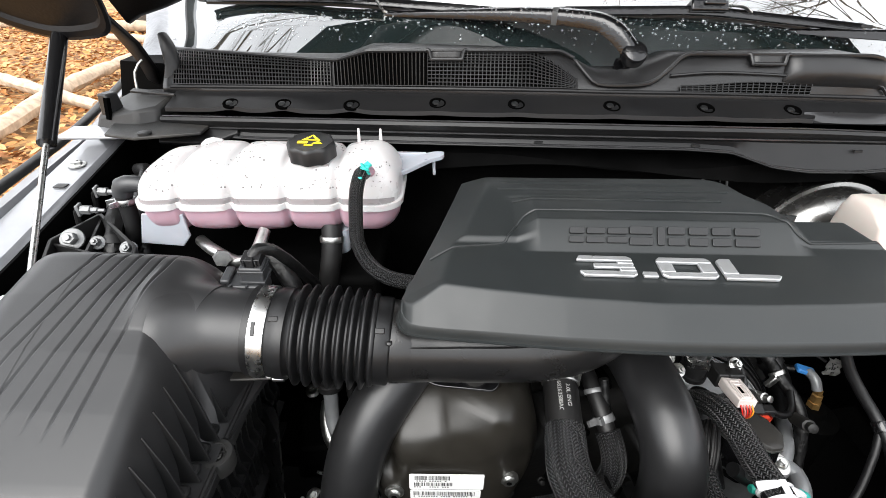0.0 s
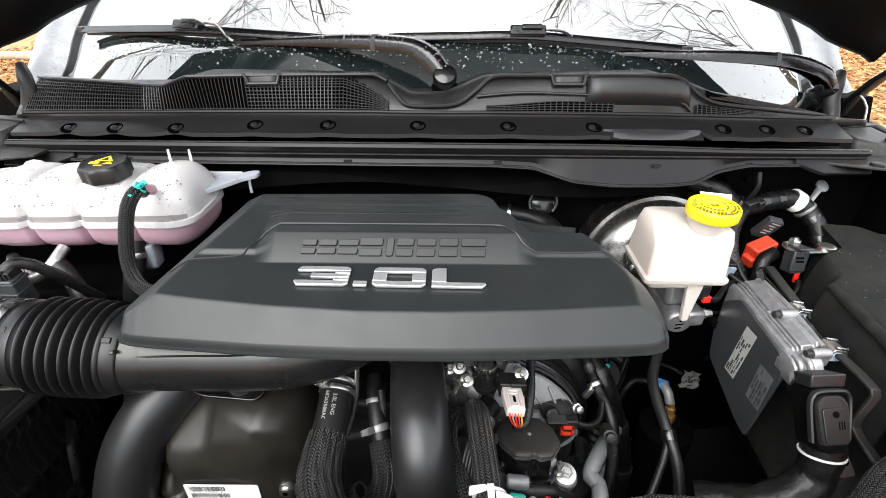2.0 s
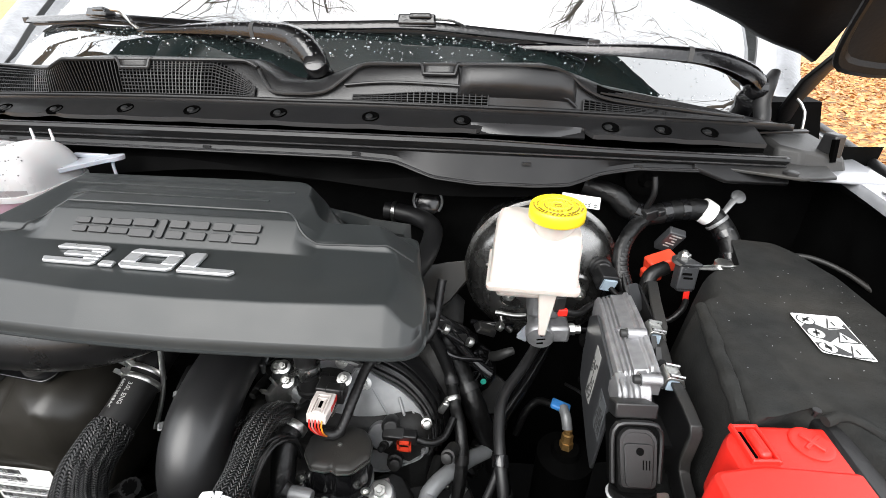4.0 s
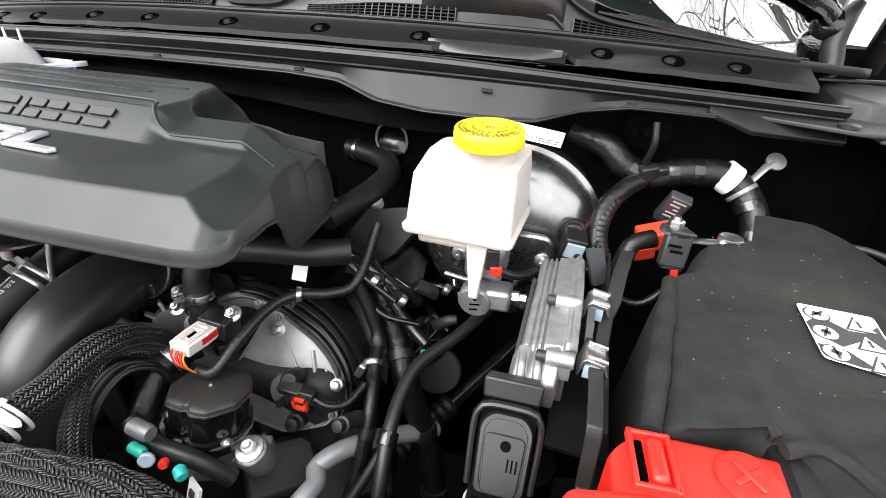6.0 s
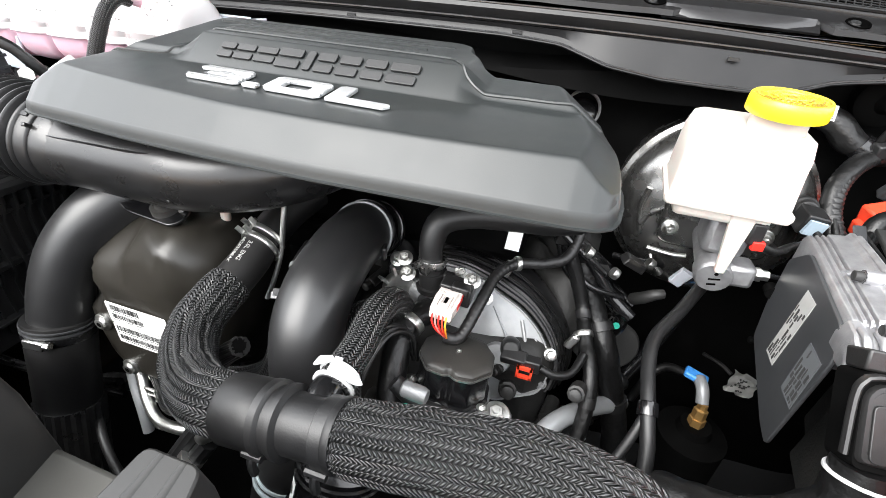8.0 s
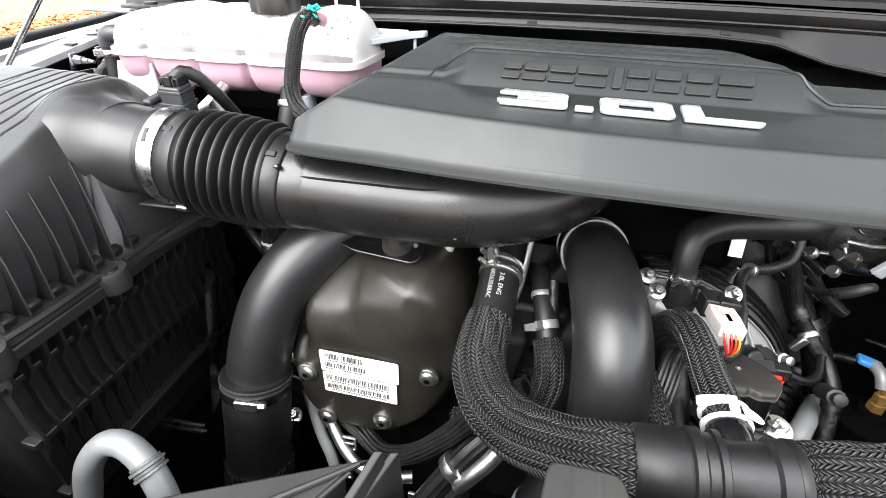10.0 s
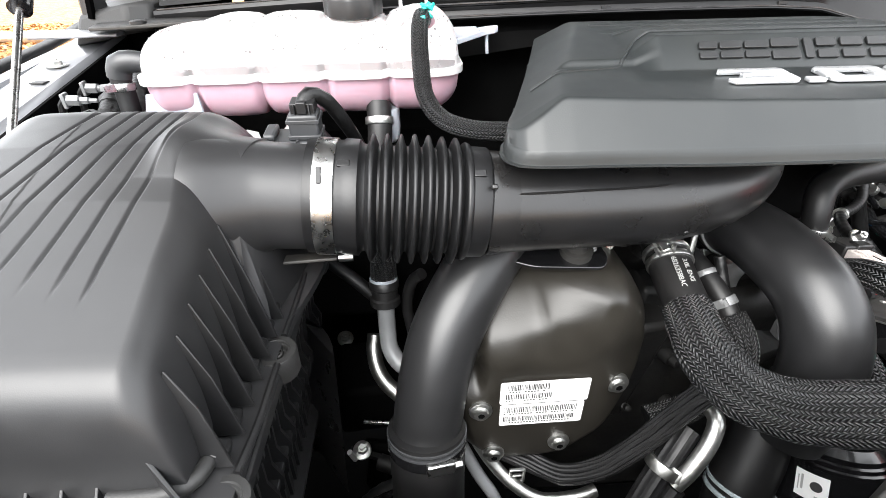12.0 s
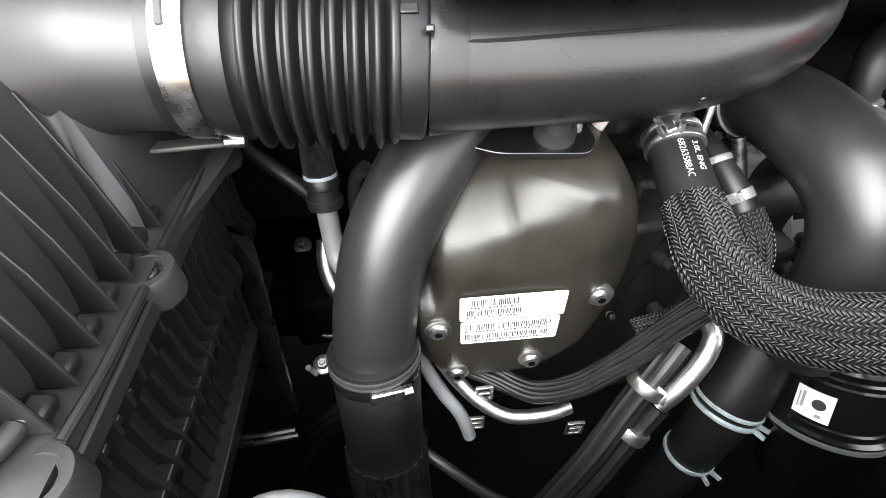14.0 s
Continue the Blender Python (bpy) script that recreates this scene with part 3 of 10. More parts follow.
for k in range(2600):
    x = 0.27 + rnd.uniform(-0.74, 0.74)
    s = rnd.uniform(-0.05, 0.05) if k % 3 else rnd.uniform(0.0, 0.30)
    r = rnd.choice((0.0006, 0.0007, 0.0008, 0.001, 0.0012, 0.0016, 0.0022))
    c = glass_at(x, s)
    n = V((0, -math.sin(radians(31)), math.cos(radians(31))))
    rings = []
    u = V((1, 0, 0))
    w = n.cross(u)
    for h, f in ((0, 1), (0.35, 0.9), (0.6, 0.5)):
        rings.append([c + n * (h * r) + (u * math.cos(a * math.pi / 4) + w * math.sin(a * math.pi / 4)) * r * f * (1 + 0.25 * rnd.random()) for a in range(8)])
    skin(bm, rings)
tagged(part("rain_drops", bm, "drop"), "clear rain drops on the windscreen", "rain drops", kind="stuff")
bm = bmesh.new()
skin(bm, [[V((MID + sx * 0.74, 0.98 + dy, z)) for sx, dy in ((-1, 0.0), (1, 0.0), (1, 1.3), (-1, 1.3))] for z in (1.0, 1.36)])
structure(part("dashboard", bm, "dark"), "dark dashboard behind the windscreen", "dashboard")

# screen pillars and roof edge
for sgn in (-1, 1):
    bm = bmesh.new()
    pts = []
    rings = []
    for i in range(49):
        v = i / 48
        d = pillar_d(v) + 0.008
        c = glass_at(side_x(sgn, d), -0.12 + 1.02 * v)
        pr = [(-0.055, 0.002), (-0.050, 0.010), (-0.040, 0.012), (-0.034, 0.006), (-0.020, 0.008), (0.0, 0.022), (0.03, 0.026), (0.06, 0.01), (0.07, -0.05), (0.0, -0.05), (-0.055, -0.008)]
        rings.append([c + V((sgn * a, 0, b)) for a, b in pr])
    skin(bm, rings)
    structure(part("pillar_left" if sgn < 0 else "pillar_right", bm, "wetpaint"), "wet silver windscreen pillar", "pillar")
    for off, h, r in ((-0.056, 0.008, 0.0024), (-0.026, 0.010, 0.002)):
        bm = bmesh.new()
        tube(bm, [glass_at(side_x(sgn, pillar_d(v) + 0.008), -0.12 + 1.02 * v) + V((sgn * off, 0, h)) for v in [0.05 + 0.03 * j for j in range(14)]], r, 8, 0.02)
        part("trim_strip", bm, "rubber", bpy.data.objects["pillar_left" if sgn < 0 else "pillar_right"], "black rubber trim strip")
bm = bmesh.new()
skin(bm, [[V((MID + sx * 0.74, 1.60 + yy, 1.86 + zz)) for yy, zz in ((0, -0.01), (0.05, 0.025), (0.5, 0.05), (1.2, 0.05), (1.2, 0.0), (0.05, -0.03))] for sx in (-1, -0.9, 0.9, 1)])
structure(part("roof", bm, "paint"), "silver truck roof", "roof")


# cowl grille: moulded panel with an open mesh, bumps and a wiper recess
def cowl_top(x):
    return (table(x, [(-0.47, 0.835), (-0.16, 0.722), (-0.11, 0.708), (0.19, 0.757), (0.25, 0.735), (0.30, 0.752), (0.36, 0.755), (0.64, 0.720), (0.72, 0.745), (1.02, 0.77)]),
            table(x, [(-0.47, 1.414), (-0.20, 1.411), (-0.16, 1.412), (-0.11, 1.428), (0.18, 1.4215), (0.24, 1.395), (0.295, 1.395), (0.36, 1.4205), (0.64, 1.431), (0.69, 1.418), (0.74, 1.402), (1.02, 1.362)]))


def cowl_profile(x):
    ty, tz = cowl_top(x)
    return [(0.7145, 1.362), (0.7155, 1.371), (0.7155 + 0.25 * (ty - 0.7155), 1.371 + 0.30 * (tz - 1.371)), (0.7155 + 0.6 * (ty - 0.7155), 1.371 + 0.70 * (tz - 1.371)), (ty, tz - 0.003),
            (ty + 0.006, tz), (max(ty + 0.03, 0.80), tz - 0.004), (max(ty + 0.05, 0.85), tz - 0.012)]


def shear(x, f):
    """The panel's left end leans outwards towards the glass."""
    return -0.036 * f * smooth((-0.18 - x) / 0.25)


bm = bmesh.new()
xs0, xs1 = -0.475, 1.03
rings = []
for i in range(151):
    x = xs0 + (xs1 - xs0) * i / 150
    b = bow(x)
    rings.append([V((x + shear(x, f), y + b, z + sag(x))) for (y, z), f in zip(cowl_profile(x), (0, 0, 0.25, 0.6, 1, 1, 1.2, 1.4))])
skin(bm, rings, cap=False, closed=False)
cowl = thing("cowl_grille", (MID, 0.74, 1.37), "black moulded plastic cowl grille below the windscreen", "cowl grille")
cp = part("panel", bm, "grille", cowl, sharp=50)
sol = cp.modifiers.new("thickness", "SOLIDIFY")
sol.thickness, sol.offset = 0.003, 0


def on_cowl(x, f, out=0.0):
    """A place on the front of the cowl: f from its lower to its upper edge."""
    ty, tz = cowl_top(x)
    y0, z0 = 0.7155, 1.371
    if f < 0.25:
        y, z = y0 + (ty - y0) * f, z0 + (tz - z0) * (f * 1.2)
    else:
        y, z = y0 + (ty - y0) * f, z0 + (tz - z0) * (0.3 + (f - 0.25) * 0.4 / 0.35 if f < 0.6 else 0.7 + (f - 0.6) * 0.3 / 0.4)
    return V((x + shear(x, f), y + bow(x) - out * 0.8, z + sag(x) + out * 0.6))


def bars(parent, name, lines, w=0.00085, out=0.0014, mat="grille"):
    bm = bmesh.new()
    for p in lines:
        tube(bm, p, w, 4, 0.02, cap=True)
    return part(name, bm, mat, parent)


# black sheets colour in the shade of the slots, with a raised lattice over them
def slot_field(parent, x0, x1, f0, f1, nx, nf, upright=True, level=True, taper=None):
    bm = bmesh.new()
    n = 40
    def hi(x):
        return f1 if taper is None else f0 + (f1 - f0) * taper(x)
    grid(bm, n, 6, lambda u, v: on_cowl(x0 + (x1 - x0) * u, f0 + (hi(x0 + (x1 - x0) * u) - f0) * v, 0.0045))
    part("vent", bm, "void", parent, "black sheet for the shade in the vent slots")
    lines = []
    if upright:
        for i in range(nx + 1):
            x = x0 + (x1 - x0) * i / nx
            lines.append([on_cowl(x, f0, 0.0058), on_cowl(x, (f0 + hi(x)) / 2, 0.0058), on_cowl(x, hi(x), 0.0058)])
    if level:
        for k in range(nf + 1):
            if taper is not None and k == nf and nf > 8:
                continue
            lines.append([on_cowl(x0 + (x1 - x0) * i / 16, f0 + (hi(x0 + (x1 - x0) * i / 16) - f0) * k / nf, 0.0058) for i in range(17)])
    bars(parent, "lattice", lines)


slot_field(cowl, -0.452, -0.172, 0.06, 0.92, 52, 8)
slot_field(cowl, -0.166, -0.02, 0.06, 0.90, 25, 1)
slot_field(cowl, -0.02, 0.205, 0.06, 0.90, 38, 10, taper=lambda x: 1.0 - 0.8 * max(0.0, min(1.0, math.floor((x - 0.135) / 0.0118) / 6)))
slot_field(cowl, 0.36, 0.56, 0.03, 0.26, 22, 4, taper=lambda x: 0.55 + 0.45 * smooth((x - 0.36) / 0.12))
slot_field(cowl, 0.70, 0.96, 0.03, 0.30, 30, 4, taper=lambda x: 1.0 - 0.6 * smooth((x - 0.72) / 0.22))
for k in range(5):
    # long louvres on the end of the panel
    bm = bmesh.new()
    tube(bm, [on_cowl(x, 0.62 + 0.075 * k, 0.004) for x in (0.725 + 0.012 * k, 0.80, 0.88, 0.955 - 0.008 * k)], 0.0016, 6, 0.02)
    part("louvre", bm, "grille", cowl)
# black sheet laid in for the shade between the louvres
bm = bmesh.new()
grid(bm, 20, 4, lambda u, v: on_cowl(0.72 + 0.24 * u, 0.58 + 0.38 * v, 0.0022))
part("louvre_shade", bm, "void", cowl)
# moulded box on the panel
bm = bmesh.new()
rings = []
for x, k in ((0.515, 0.0), (0.522, 0.75), (0.535, 1.0), (0.60, 1.04), (0.66, 1.0), (0.678, 0.75), (0.688, 0.0)):
    rings.append([on_cowl(x, f, 0.003 + o * k) for f, o in ((0.22, 0.0), (0.30, 0.012), (0.45, 0.015), (0.80, 0.010), (0.95, 0.006), (1.0, 0.0))] + [on_cowl(x, 0.6, -0.01)])
skin(bm, rings)
part("moulded_box", bm, "grille", cowl, sharp=60)
# rolled rims along the upper and lower edges
bm = bmesh.new()
tube(bm, [on_cowl(-0.458 + 0.01 * i, 0.965, 0.0055) for i in range(67)], 0.0036, 8, 0.01, flat=0.8)
part("upper_rim", bm, "grille", cowl)
bm = bmesh.new()
tube(bm, [on_cowl(-0.458 + 0.01 * i, 0.02, 0.003) for i in range(142)], 0.0030, 8, 0.01)
part("lower_rim", bm, "panel", cowl)
bm = bmesh.new()
tube(bm, [on_cowl(x, f, 0.006) for x, f in ((0.205, 0.90), (0.222, 0.50), (0.236, 0.30), (0.27, 0.26), (0.315, 0.30), (0.345, 0.60), (0.37, 0.93), (0.42, 0.97), (0.50, 0.965), (0.58, 0.97), (0.64, 0.97), (0.675, 0.93), (0.70, 0.60), (0.74, 0.45), (0.84, 0.42), (0.95, 0.36))], 0.0030, 8, 0.01)
part("moulded_edge", bm, "grille", cowl)
bm = bmesh.new()
tube(bm, [on_cowl(x, f, 0.005) for x, f in ((0.345, 0.42), (0.42, 0.46), (0.55, 0.40), (0.66, 0.32), (0.69, 0.10))], 0.0022, 8, 0.01)
part("moulded_edge", bm, "grille", cowl)
for x in (0.008, 0.487):
    bm = bmesh.new()
    tube(bm, [on_cowl(x - 0.030, 0.97, 0.007), on_cowl(x - 0.026, 0.94, 0.008), on_cowl(x - 0.023, 0.68, 0.008), on_cowl(x - 0.019, 0.65, 0.008), on_cowl(x + 0.019, 0.65, 0.008), on_cowl(x + 0.023, 0.68, 0.008), on_cowl(x + 0.026, 0.94, 0.008), on_cowl(x + 0.030, 0.97, 0.007)], 0.0028, 8, 0.004)
    part("notch_rim", bm, "grille", cowl)
    bm = bmesh.new()
    grid(bm, 4, 3, lambda u, v: on_cowl(x - 0.024 + 0.048 * u, 0.66 + 0.32 * v, 0.0062))
    o = part("notch", bm, "plastic", cowl)
    sol = o.modifiers.new("thickness", "SOLIDIFY")
    sol.thickness = 0.002

# hood, open above the bay: outer skin, inner frame, liner, hinges, gas strut
HA = radians(58)
HY, HZ = 0.86, 1.535


def hood_at(x, s, n=0.0):
    return V((x, HY + (0.024 - 0.35 * max(0.0, abs(x - 0.27) - 0.14) ** 2) * max(0, 1 - s / 0.5) - s * math.cos(HA) + n * math.sin(HA) * -1, HZ + s * math.sin(HA) - n * math.cos(HA)))


hood = thing("hood", (MID, HY, HZ), "open silver hood with a black inner frame", "hood")
bm = bmesh.new()
grid(bm, 30, 20, lambda u, v: hood_at(0.27 + (u - 0.5) * (1.66 - 0.1 * v), 0.0 + 1.15 * v, -0.03 + 0.02 * (2 * u - 1) ** 4))
o = part("skin", bm, "paint", hood)
sol = o.modifiers.new("thickness", "SOLIDIFY")
sol.thickness = 0.004
bm = bmesh.new()
grid(bm, 60, 40, lambda u, v: hood_at(0.27 + (u - 0.5) * (1.62 - 0.1 * v), 0.015 + 1.11 * v, 0.004 + 0.022 * smooth(abs(math.sin(u * 9.4)) * 2 - 0.5) * smooth(v * 6) * smooth((1 - v) * 6)))
o = part("inner_frame", bm, "hood", hood, "black ribbed inner hood frame")
sol = o.modifiers.new("thickness", "SOLIDIFY")
sol.thickness = 0.004
for sgn in (-1, 1):
    bm = bmesh.new()
    def at_(d, y, z):
        return V((side_x(sgn, d), y, z))
    # rear edge of the inner panel running in from the corner
    skin(bm, [[at_(d, 0.905, z), at_(d, 0.895, z + 0.004), at_(d, 0.85, z + 0.06), at_(d, 0.80, z + 0.16), at_(d, 0.815, z + 0.17), at_(d, 0.87, z + 0.06), at_(d, 0.915, z + 0.006)] for d, z in ((0.89, 1.425), (0.866, 1.438), (0.82, 1.452), (0.79, 1.463), (0.755, 1.482), (0.70, 1.504), (0.644, 1.522), (0.56, 1.545), (0.45, 1.565))])
    part("rear_edge", bm, "hood", hood, "black rear edge of the inner hood panel", sharp=50)
    bm = bmesh.new()
    # folded rear corner: a broad rounded lobe of the inner panel with a rolled rim
    def lobe(d, h, n=0.0):
        return at_(d, 0.735 - 0.62 * h - 0.79 * n, 1.428 + h - 0.6 * n * 0.3)
    edge = [(1.04, 0.10), (0.99, 0.050), (0.95, 0.020), (0.91, 0.004), (0.88, 0.0), (0.85, 0.002), (0.82, 0.008), (0.805, 0.022), (0.795, 0.05), (0.785, 0.10), (0.77, 0.16)]
    dense = [V((q.x, q.y)) for q, _ in spline([(a, b, 0) for a, b in edge], 0.012)]
    rings = []
    for q in dense:
        up = V((0.90 - q.x, 0.35 - q.y)).normalized()
        rings.append([lobe(q.x + up.x * k, q.y + up.y * k, nn) for k, nn in ((0.0, 0.0), (-0.001, 0.006), (0.004, 0.010), (0.012, 0.009), (0.018, 0.003), (0.06, 0.004), (0.16, 0.02), (0.30, 0.03), (0.30, 0.015), (0.06, -0.006), (0.015, -0.006))])
    skin(bm, rings)
    part("corner", bm, "hood", hood, "black folded rear corner of the hood", sharp=25)
    bm = bmesh.new()
    rings = []
    for d, y, z, w in ((0.875, 0.70, 1.52, 0.018), (0.855, 0.76, 1.47, 0.018), (0.858, 0.83, 1.415, 0.017), (0.872, 0.89, 1.36, 0.014), (0.882, 0.915, 1.325, 0.011)):
        rings.append([at_(d + a * w, y + b * 0.006, z + a * w * 0.5) for a, b in ((-1, -1), (-0.7, -1.6), (0.7, -1.6), (1, -1), (1, 1), (-1, 1))])
    skin(bm, rings)
    part("hinge", bm, "hood", hood, "black steel hood hinge arm", bevel=0.002)
    bm = bmesh.new()
    tube(bm, [at_(0.863, 0.865, 1.375), at_(0.878, 0.855, 1.355), at_(0.880, 0.845, 1.31)], 0.0022, 8, 0.01)
    part("spring", bm, "zinc", hood)
    # weather strip and, between wing and cowl end, a black block for the pocket's shade
    bm = bmesh.new()
    tube(bm, [at_(0.828, 0.885, 1.412), at_(0.815, 0.868, 1.395), at_(0.808, 0.855, 1.365), at_(0.812, 0.845, 1.338), at_(0.790, 0.83, 1.328)], [0.008, 0.012, 0.013, 0.013, 0.010], 14, 0.01, flat=0.7)
    structure(part("weather_strip_left" if sgn < 0 else "weather_strip_right", bm, "rubber"), "black rubber weather strip at the cowl end", "weather strip")
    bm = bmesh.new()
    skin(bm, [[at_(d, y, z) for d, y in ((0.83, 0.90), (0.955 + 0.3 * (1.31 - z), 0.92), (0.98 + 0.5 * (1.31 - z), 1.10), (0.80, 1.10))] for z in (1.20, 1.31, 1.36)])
    structure(part("hinge_shade_left" if sgn < 0 else "hinge_shade_right", bm, "dark"), "near-black block for the shaded hinge pocket behind the wing", "hinge pocket")
    bm = bmesh.new()
    skin(bm, [[at_(d, y, z) for d, y, z in ((0.80, 0.76, 1.322), (0.83, 0.745, 1.322), (0.905, 0.765, 1.305), (0.915, 0.80, 1.312), (0.89, 0.86, 1.325), (0.79, 0.84, 1.335))], [at_(d, y, z) for d, y, z in ((0.80, 0.75, 1.285), (0.83, 0.735, 1.285), (0.92, 0.755, 1.265), (0.93, 0.80, 1.27), (0.90, 0.87, 1.275), (0.79, 0.85, 1.29))]])
    ce = structure(part("cowl_end_left" if sgn < 0 else "cowl_end_right", bm, "dusty", bevel=0.006), "dusty black plastic cowl end cap", "cowl end")
    bm = bmesh.new()
    block(bm, at_(0.885, 0.775, 1.315), (0.026, 0.03, 0.05), (0, 0, 20 * sgn), 0.75)
    blk = part("lug", bm, "plastic", ce, bevel=0.003)
    # lug slot is a black block, its shade given by colour
    bm = bmesh.new()
    block(bm, at_(0.881, 0.759, 1.318), (0.008, 0.006, 0.034), (-12, 0, 20 * sgn))
    part("slot", bm, "void", blk)
    bm = bmesh.new()
    for k in range(4):
        block(bm, at_(0.825 + 0.006 * k, 0.80 + 0.012 * k, 1.3335 - 0.002 * k), (0.085, 0.004, 0.004), (0, 0, 12 * sgn))
    part("rib", bm, "plastic", ce, bevel=0.001)
    bm = bmesh.new()
    skin(bm, [[at_(d, y, z - h) for d, y, z in ((0.71, 0.70, 1.303), (0.80, 0.675, 1.301), (0.86, 0.70, 1.297), (0.875, 0.75, 1.297), (0.80, 0.79, 1.303), (0.71, 0.80, 1.303))] for h in (0, 0.005)])
    part("shelf", bm, "dusty", ce, bevel=0.0015)
    bm = bmesh.new()
    revolve(bm, [(0, 0.010), (0.003, 0.010), (0.004, 0.008), (0.004, 0.001)], at_(0.79, 0.69, 1.3015), (0, 0, 1), 18)
    part("push_pin", bm, "plastic", ce)
    bm = bmesh.new()
    skin(bm, [[at_(d, y, z) for d, y in ((0.835, 0.715), (0.945, 0.705), (0.95, 0.76), (0.84, 0.775))] for z in (1.283, 1.288)])
    structure(part("flange_plate_left" if sgn < 0 else "flange_plate_right", bm, "paint", bevel=0.002), "silver painted hinge plate", "plate")

strut = thing("gas_strut", (-0.47, 0.33, 1.22), "black gas strut holding the hood open", "gas strut")
a, b = V((-0.448, 0.400, 1.222)), V((-0.572, 0.80, 1.478))
d = (b - a).normalized()
bm = bmesh.new()
revolve(bm, [(0.0, 0.0035), (0.23, 0.0035)], a, d, 14)
part("rod", bm, "steel", strut, "bright steel strut rod")
bm = bmesh.new()
revolve(bm, [(0.205, 0.006), (0.207, 0.0105), (0.60, 0.0105), (0.605, 0.006)], a, d, 18)
part("cylinder", bm, "gloss", strut)
bm = bmesh.new()
block(bm, a + d * -0.004, (0.014, 0.014, 0.03))
part("socket", bm, "plastic", strut, bevel=0.003)
bm = bmesh.new()
revolve(bm, [(-0.03, 0.005), (0, 0.005), (0.004, 0.008), (0.012, 0.008), (0.016, 0.004)], a + V((-0.02, 0, -0.012)), (-1, 0, 0), 14)
part("ball_stud", bm, "zinc", strut)


# ---- engine cover ----
def cov_front(x):
    return 0.0040 + table(x, [(-0.034, 0.346), (-0.031, 0.336), (-0.024, 0.328), (-0.012, 0.324), (0.01, 0.3205), (0.05, 0.316), (0.12, 0.309), (0.21, 0.304), (0.30, 0.3035), (0.38, 0.306), (0.46, 0.3105), (0.486, 0.3125), (0.502, 0.316), (0.511, 0.323), (0.518, 0.340)])


def cov_back(x):
    return table(x, [(0.0, 0.555), (0.035, 0.565), (0.33, 0.572), (0.36, 0.565), (0.42, 0.54), (0.505, 0.53)])


def cov_left(y):
    return table(y, [(0.29, -0.034), (0.33, -0.034), (0.36, -0.030), (0.42, -0.012), (0.5, 0.012), (0.565, 0.032)])


def cov_right(y):
    return table(y, [(0.29, 0.514), (0.33, 0.516), (0.36, 0.515), (0.40, 0.511), (0.43, 0.504), (0.455, 0.499), (0.50, 0.494), (0.53, 0.490), (0.57, 0.480)])


def lip_z(x, y):
    front = table(x, [(-0.034, 1.238), (0.05, 1.241), (0.21, 1.2435), (0.38, 1.2435), (0.52, 1.242)])
    if x > 0.47 and y > 0.335:
        return table(y, [(0.335, front), (0.345, 1.247), (0.375, 1.249), (0.392, 1.246), (0.402, 1.236), (0.413, 1.214), (0.424, 1.203), (0.53, 1.197), (0.56, 1.222)])
    if x < 0.06 and y > 0.34:
        return table(y, [(0.34, front), (0.40, 1.238), (0.43, 1.252), (0.47, 1.238), (0.56, 1.262)])
    return front + 0.02 * smooth((y - 0.45) / 0.1)


def smin(a, b, k=0.0026):
    h = min(max(0.5 + 0.5 * (b - a) / k, 0), 1)
    return b * (1 - h) + a * h - k * h * (1 - h)


def cov_z(x, y):
    base = 1.2835 + 0.10 * (y - 0.365)
    nose = base + (1.3105 - base) * min(max((y - 0.403) / 0.030, 0), 1)
    side = base + 0.0045 * smooth((y - 0.415) / 0.008) + 0.016 * smooth((y - 0.40) / 0.20)
    k = min(max((x - 0.084) / 0.022, 0), 1) * (1 - min(max((x - 0.376) / 0.022, 0), 1))
    k = max(k, smooth((y - 0.49) / 0.05) * (1 - smooth((x - 0.40) / 0.03)))
    z = side + (nose - side) * k
    for gy in (0.487, 0.520):
        z -= 0.0016 * math.exp(-((y - gy) / 0.0025) ** 2) * smooth((x - 0.07) / 0.02) * (1 - smooth((x - 0.30) / 0.02))
    xr = table(y, [(0.42, 0.412), (0.46, 0.385), (0.50, 0.362), (0.57, 0.345)])
    z -= 0.046 * smooth((x - xr) / 0.016) * smooth((y - 0.454) / 0.014)
    lz = lip_z(x, min(y, 0.33))
    z = smin(z, lz + 0.0115 + 1.15 * (y - cov_front(x)), 0.0024)
    z = smin(z, 1.256 + 0.16 * max(0, y - 0.33) + 0.62 * (x - cov_left(y)))
    z = smin(z, 1.258 + 0.010 * smooth((y - 0.33) / 0.06) - 0.016 * smooth((y - 0.455) / 0.06) + 0.75 * (cov_right(y) - x))
    z = smin(z, 1.284 - 0.05 * smooth((x - 0.34) / 0.06) + 0.9 * (cov_back(x) - y))
    return z


def cov_xy(u, v):
    y0 = 0.318 + 0.25 * v
    x = cov_left(y0) + (cov_right(y0) - cov_left(y0)) * u
    return x, cov_front(x) + (cov_back(x) - cov_front(x)) * v


engine_cover = thing("engine_cover", (0.24, 0.44, 1.23), "matte dark grey plastic engine cover with raised silver lettering", "engine cover")
bm = bmesh.new()
NU, NV = 230, 240
vs = grid(bm, NU, NV, lambda u, v: V((*cov_xy(u, v ** 1.25), cov_z(*cov_xy(u, v ** 1.25)))))
edge = [vs[0][i] for i in range(NU)] + [vs[j][NU] for j in range(NV)] + [vs[NV][NU - i] for i in range(NU)] + [vs[NV - j][0] for j in range(NV)]
cen = V((0.25, 0.43, 0))
prev = edge
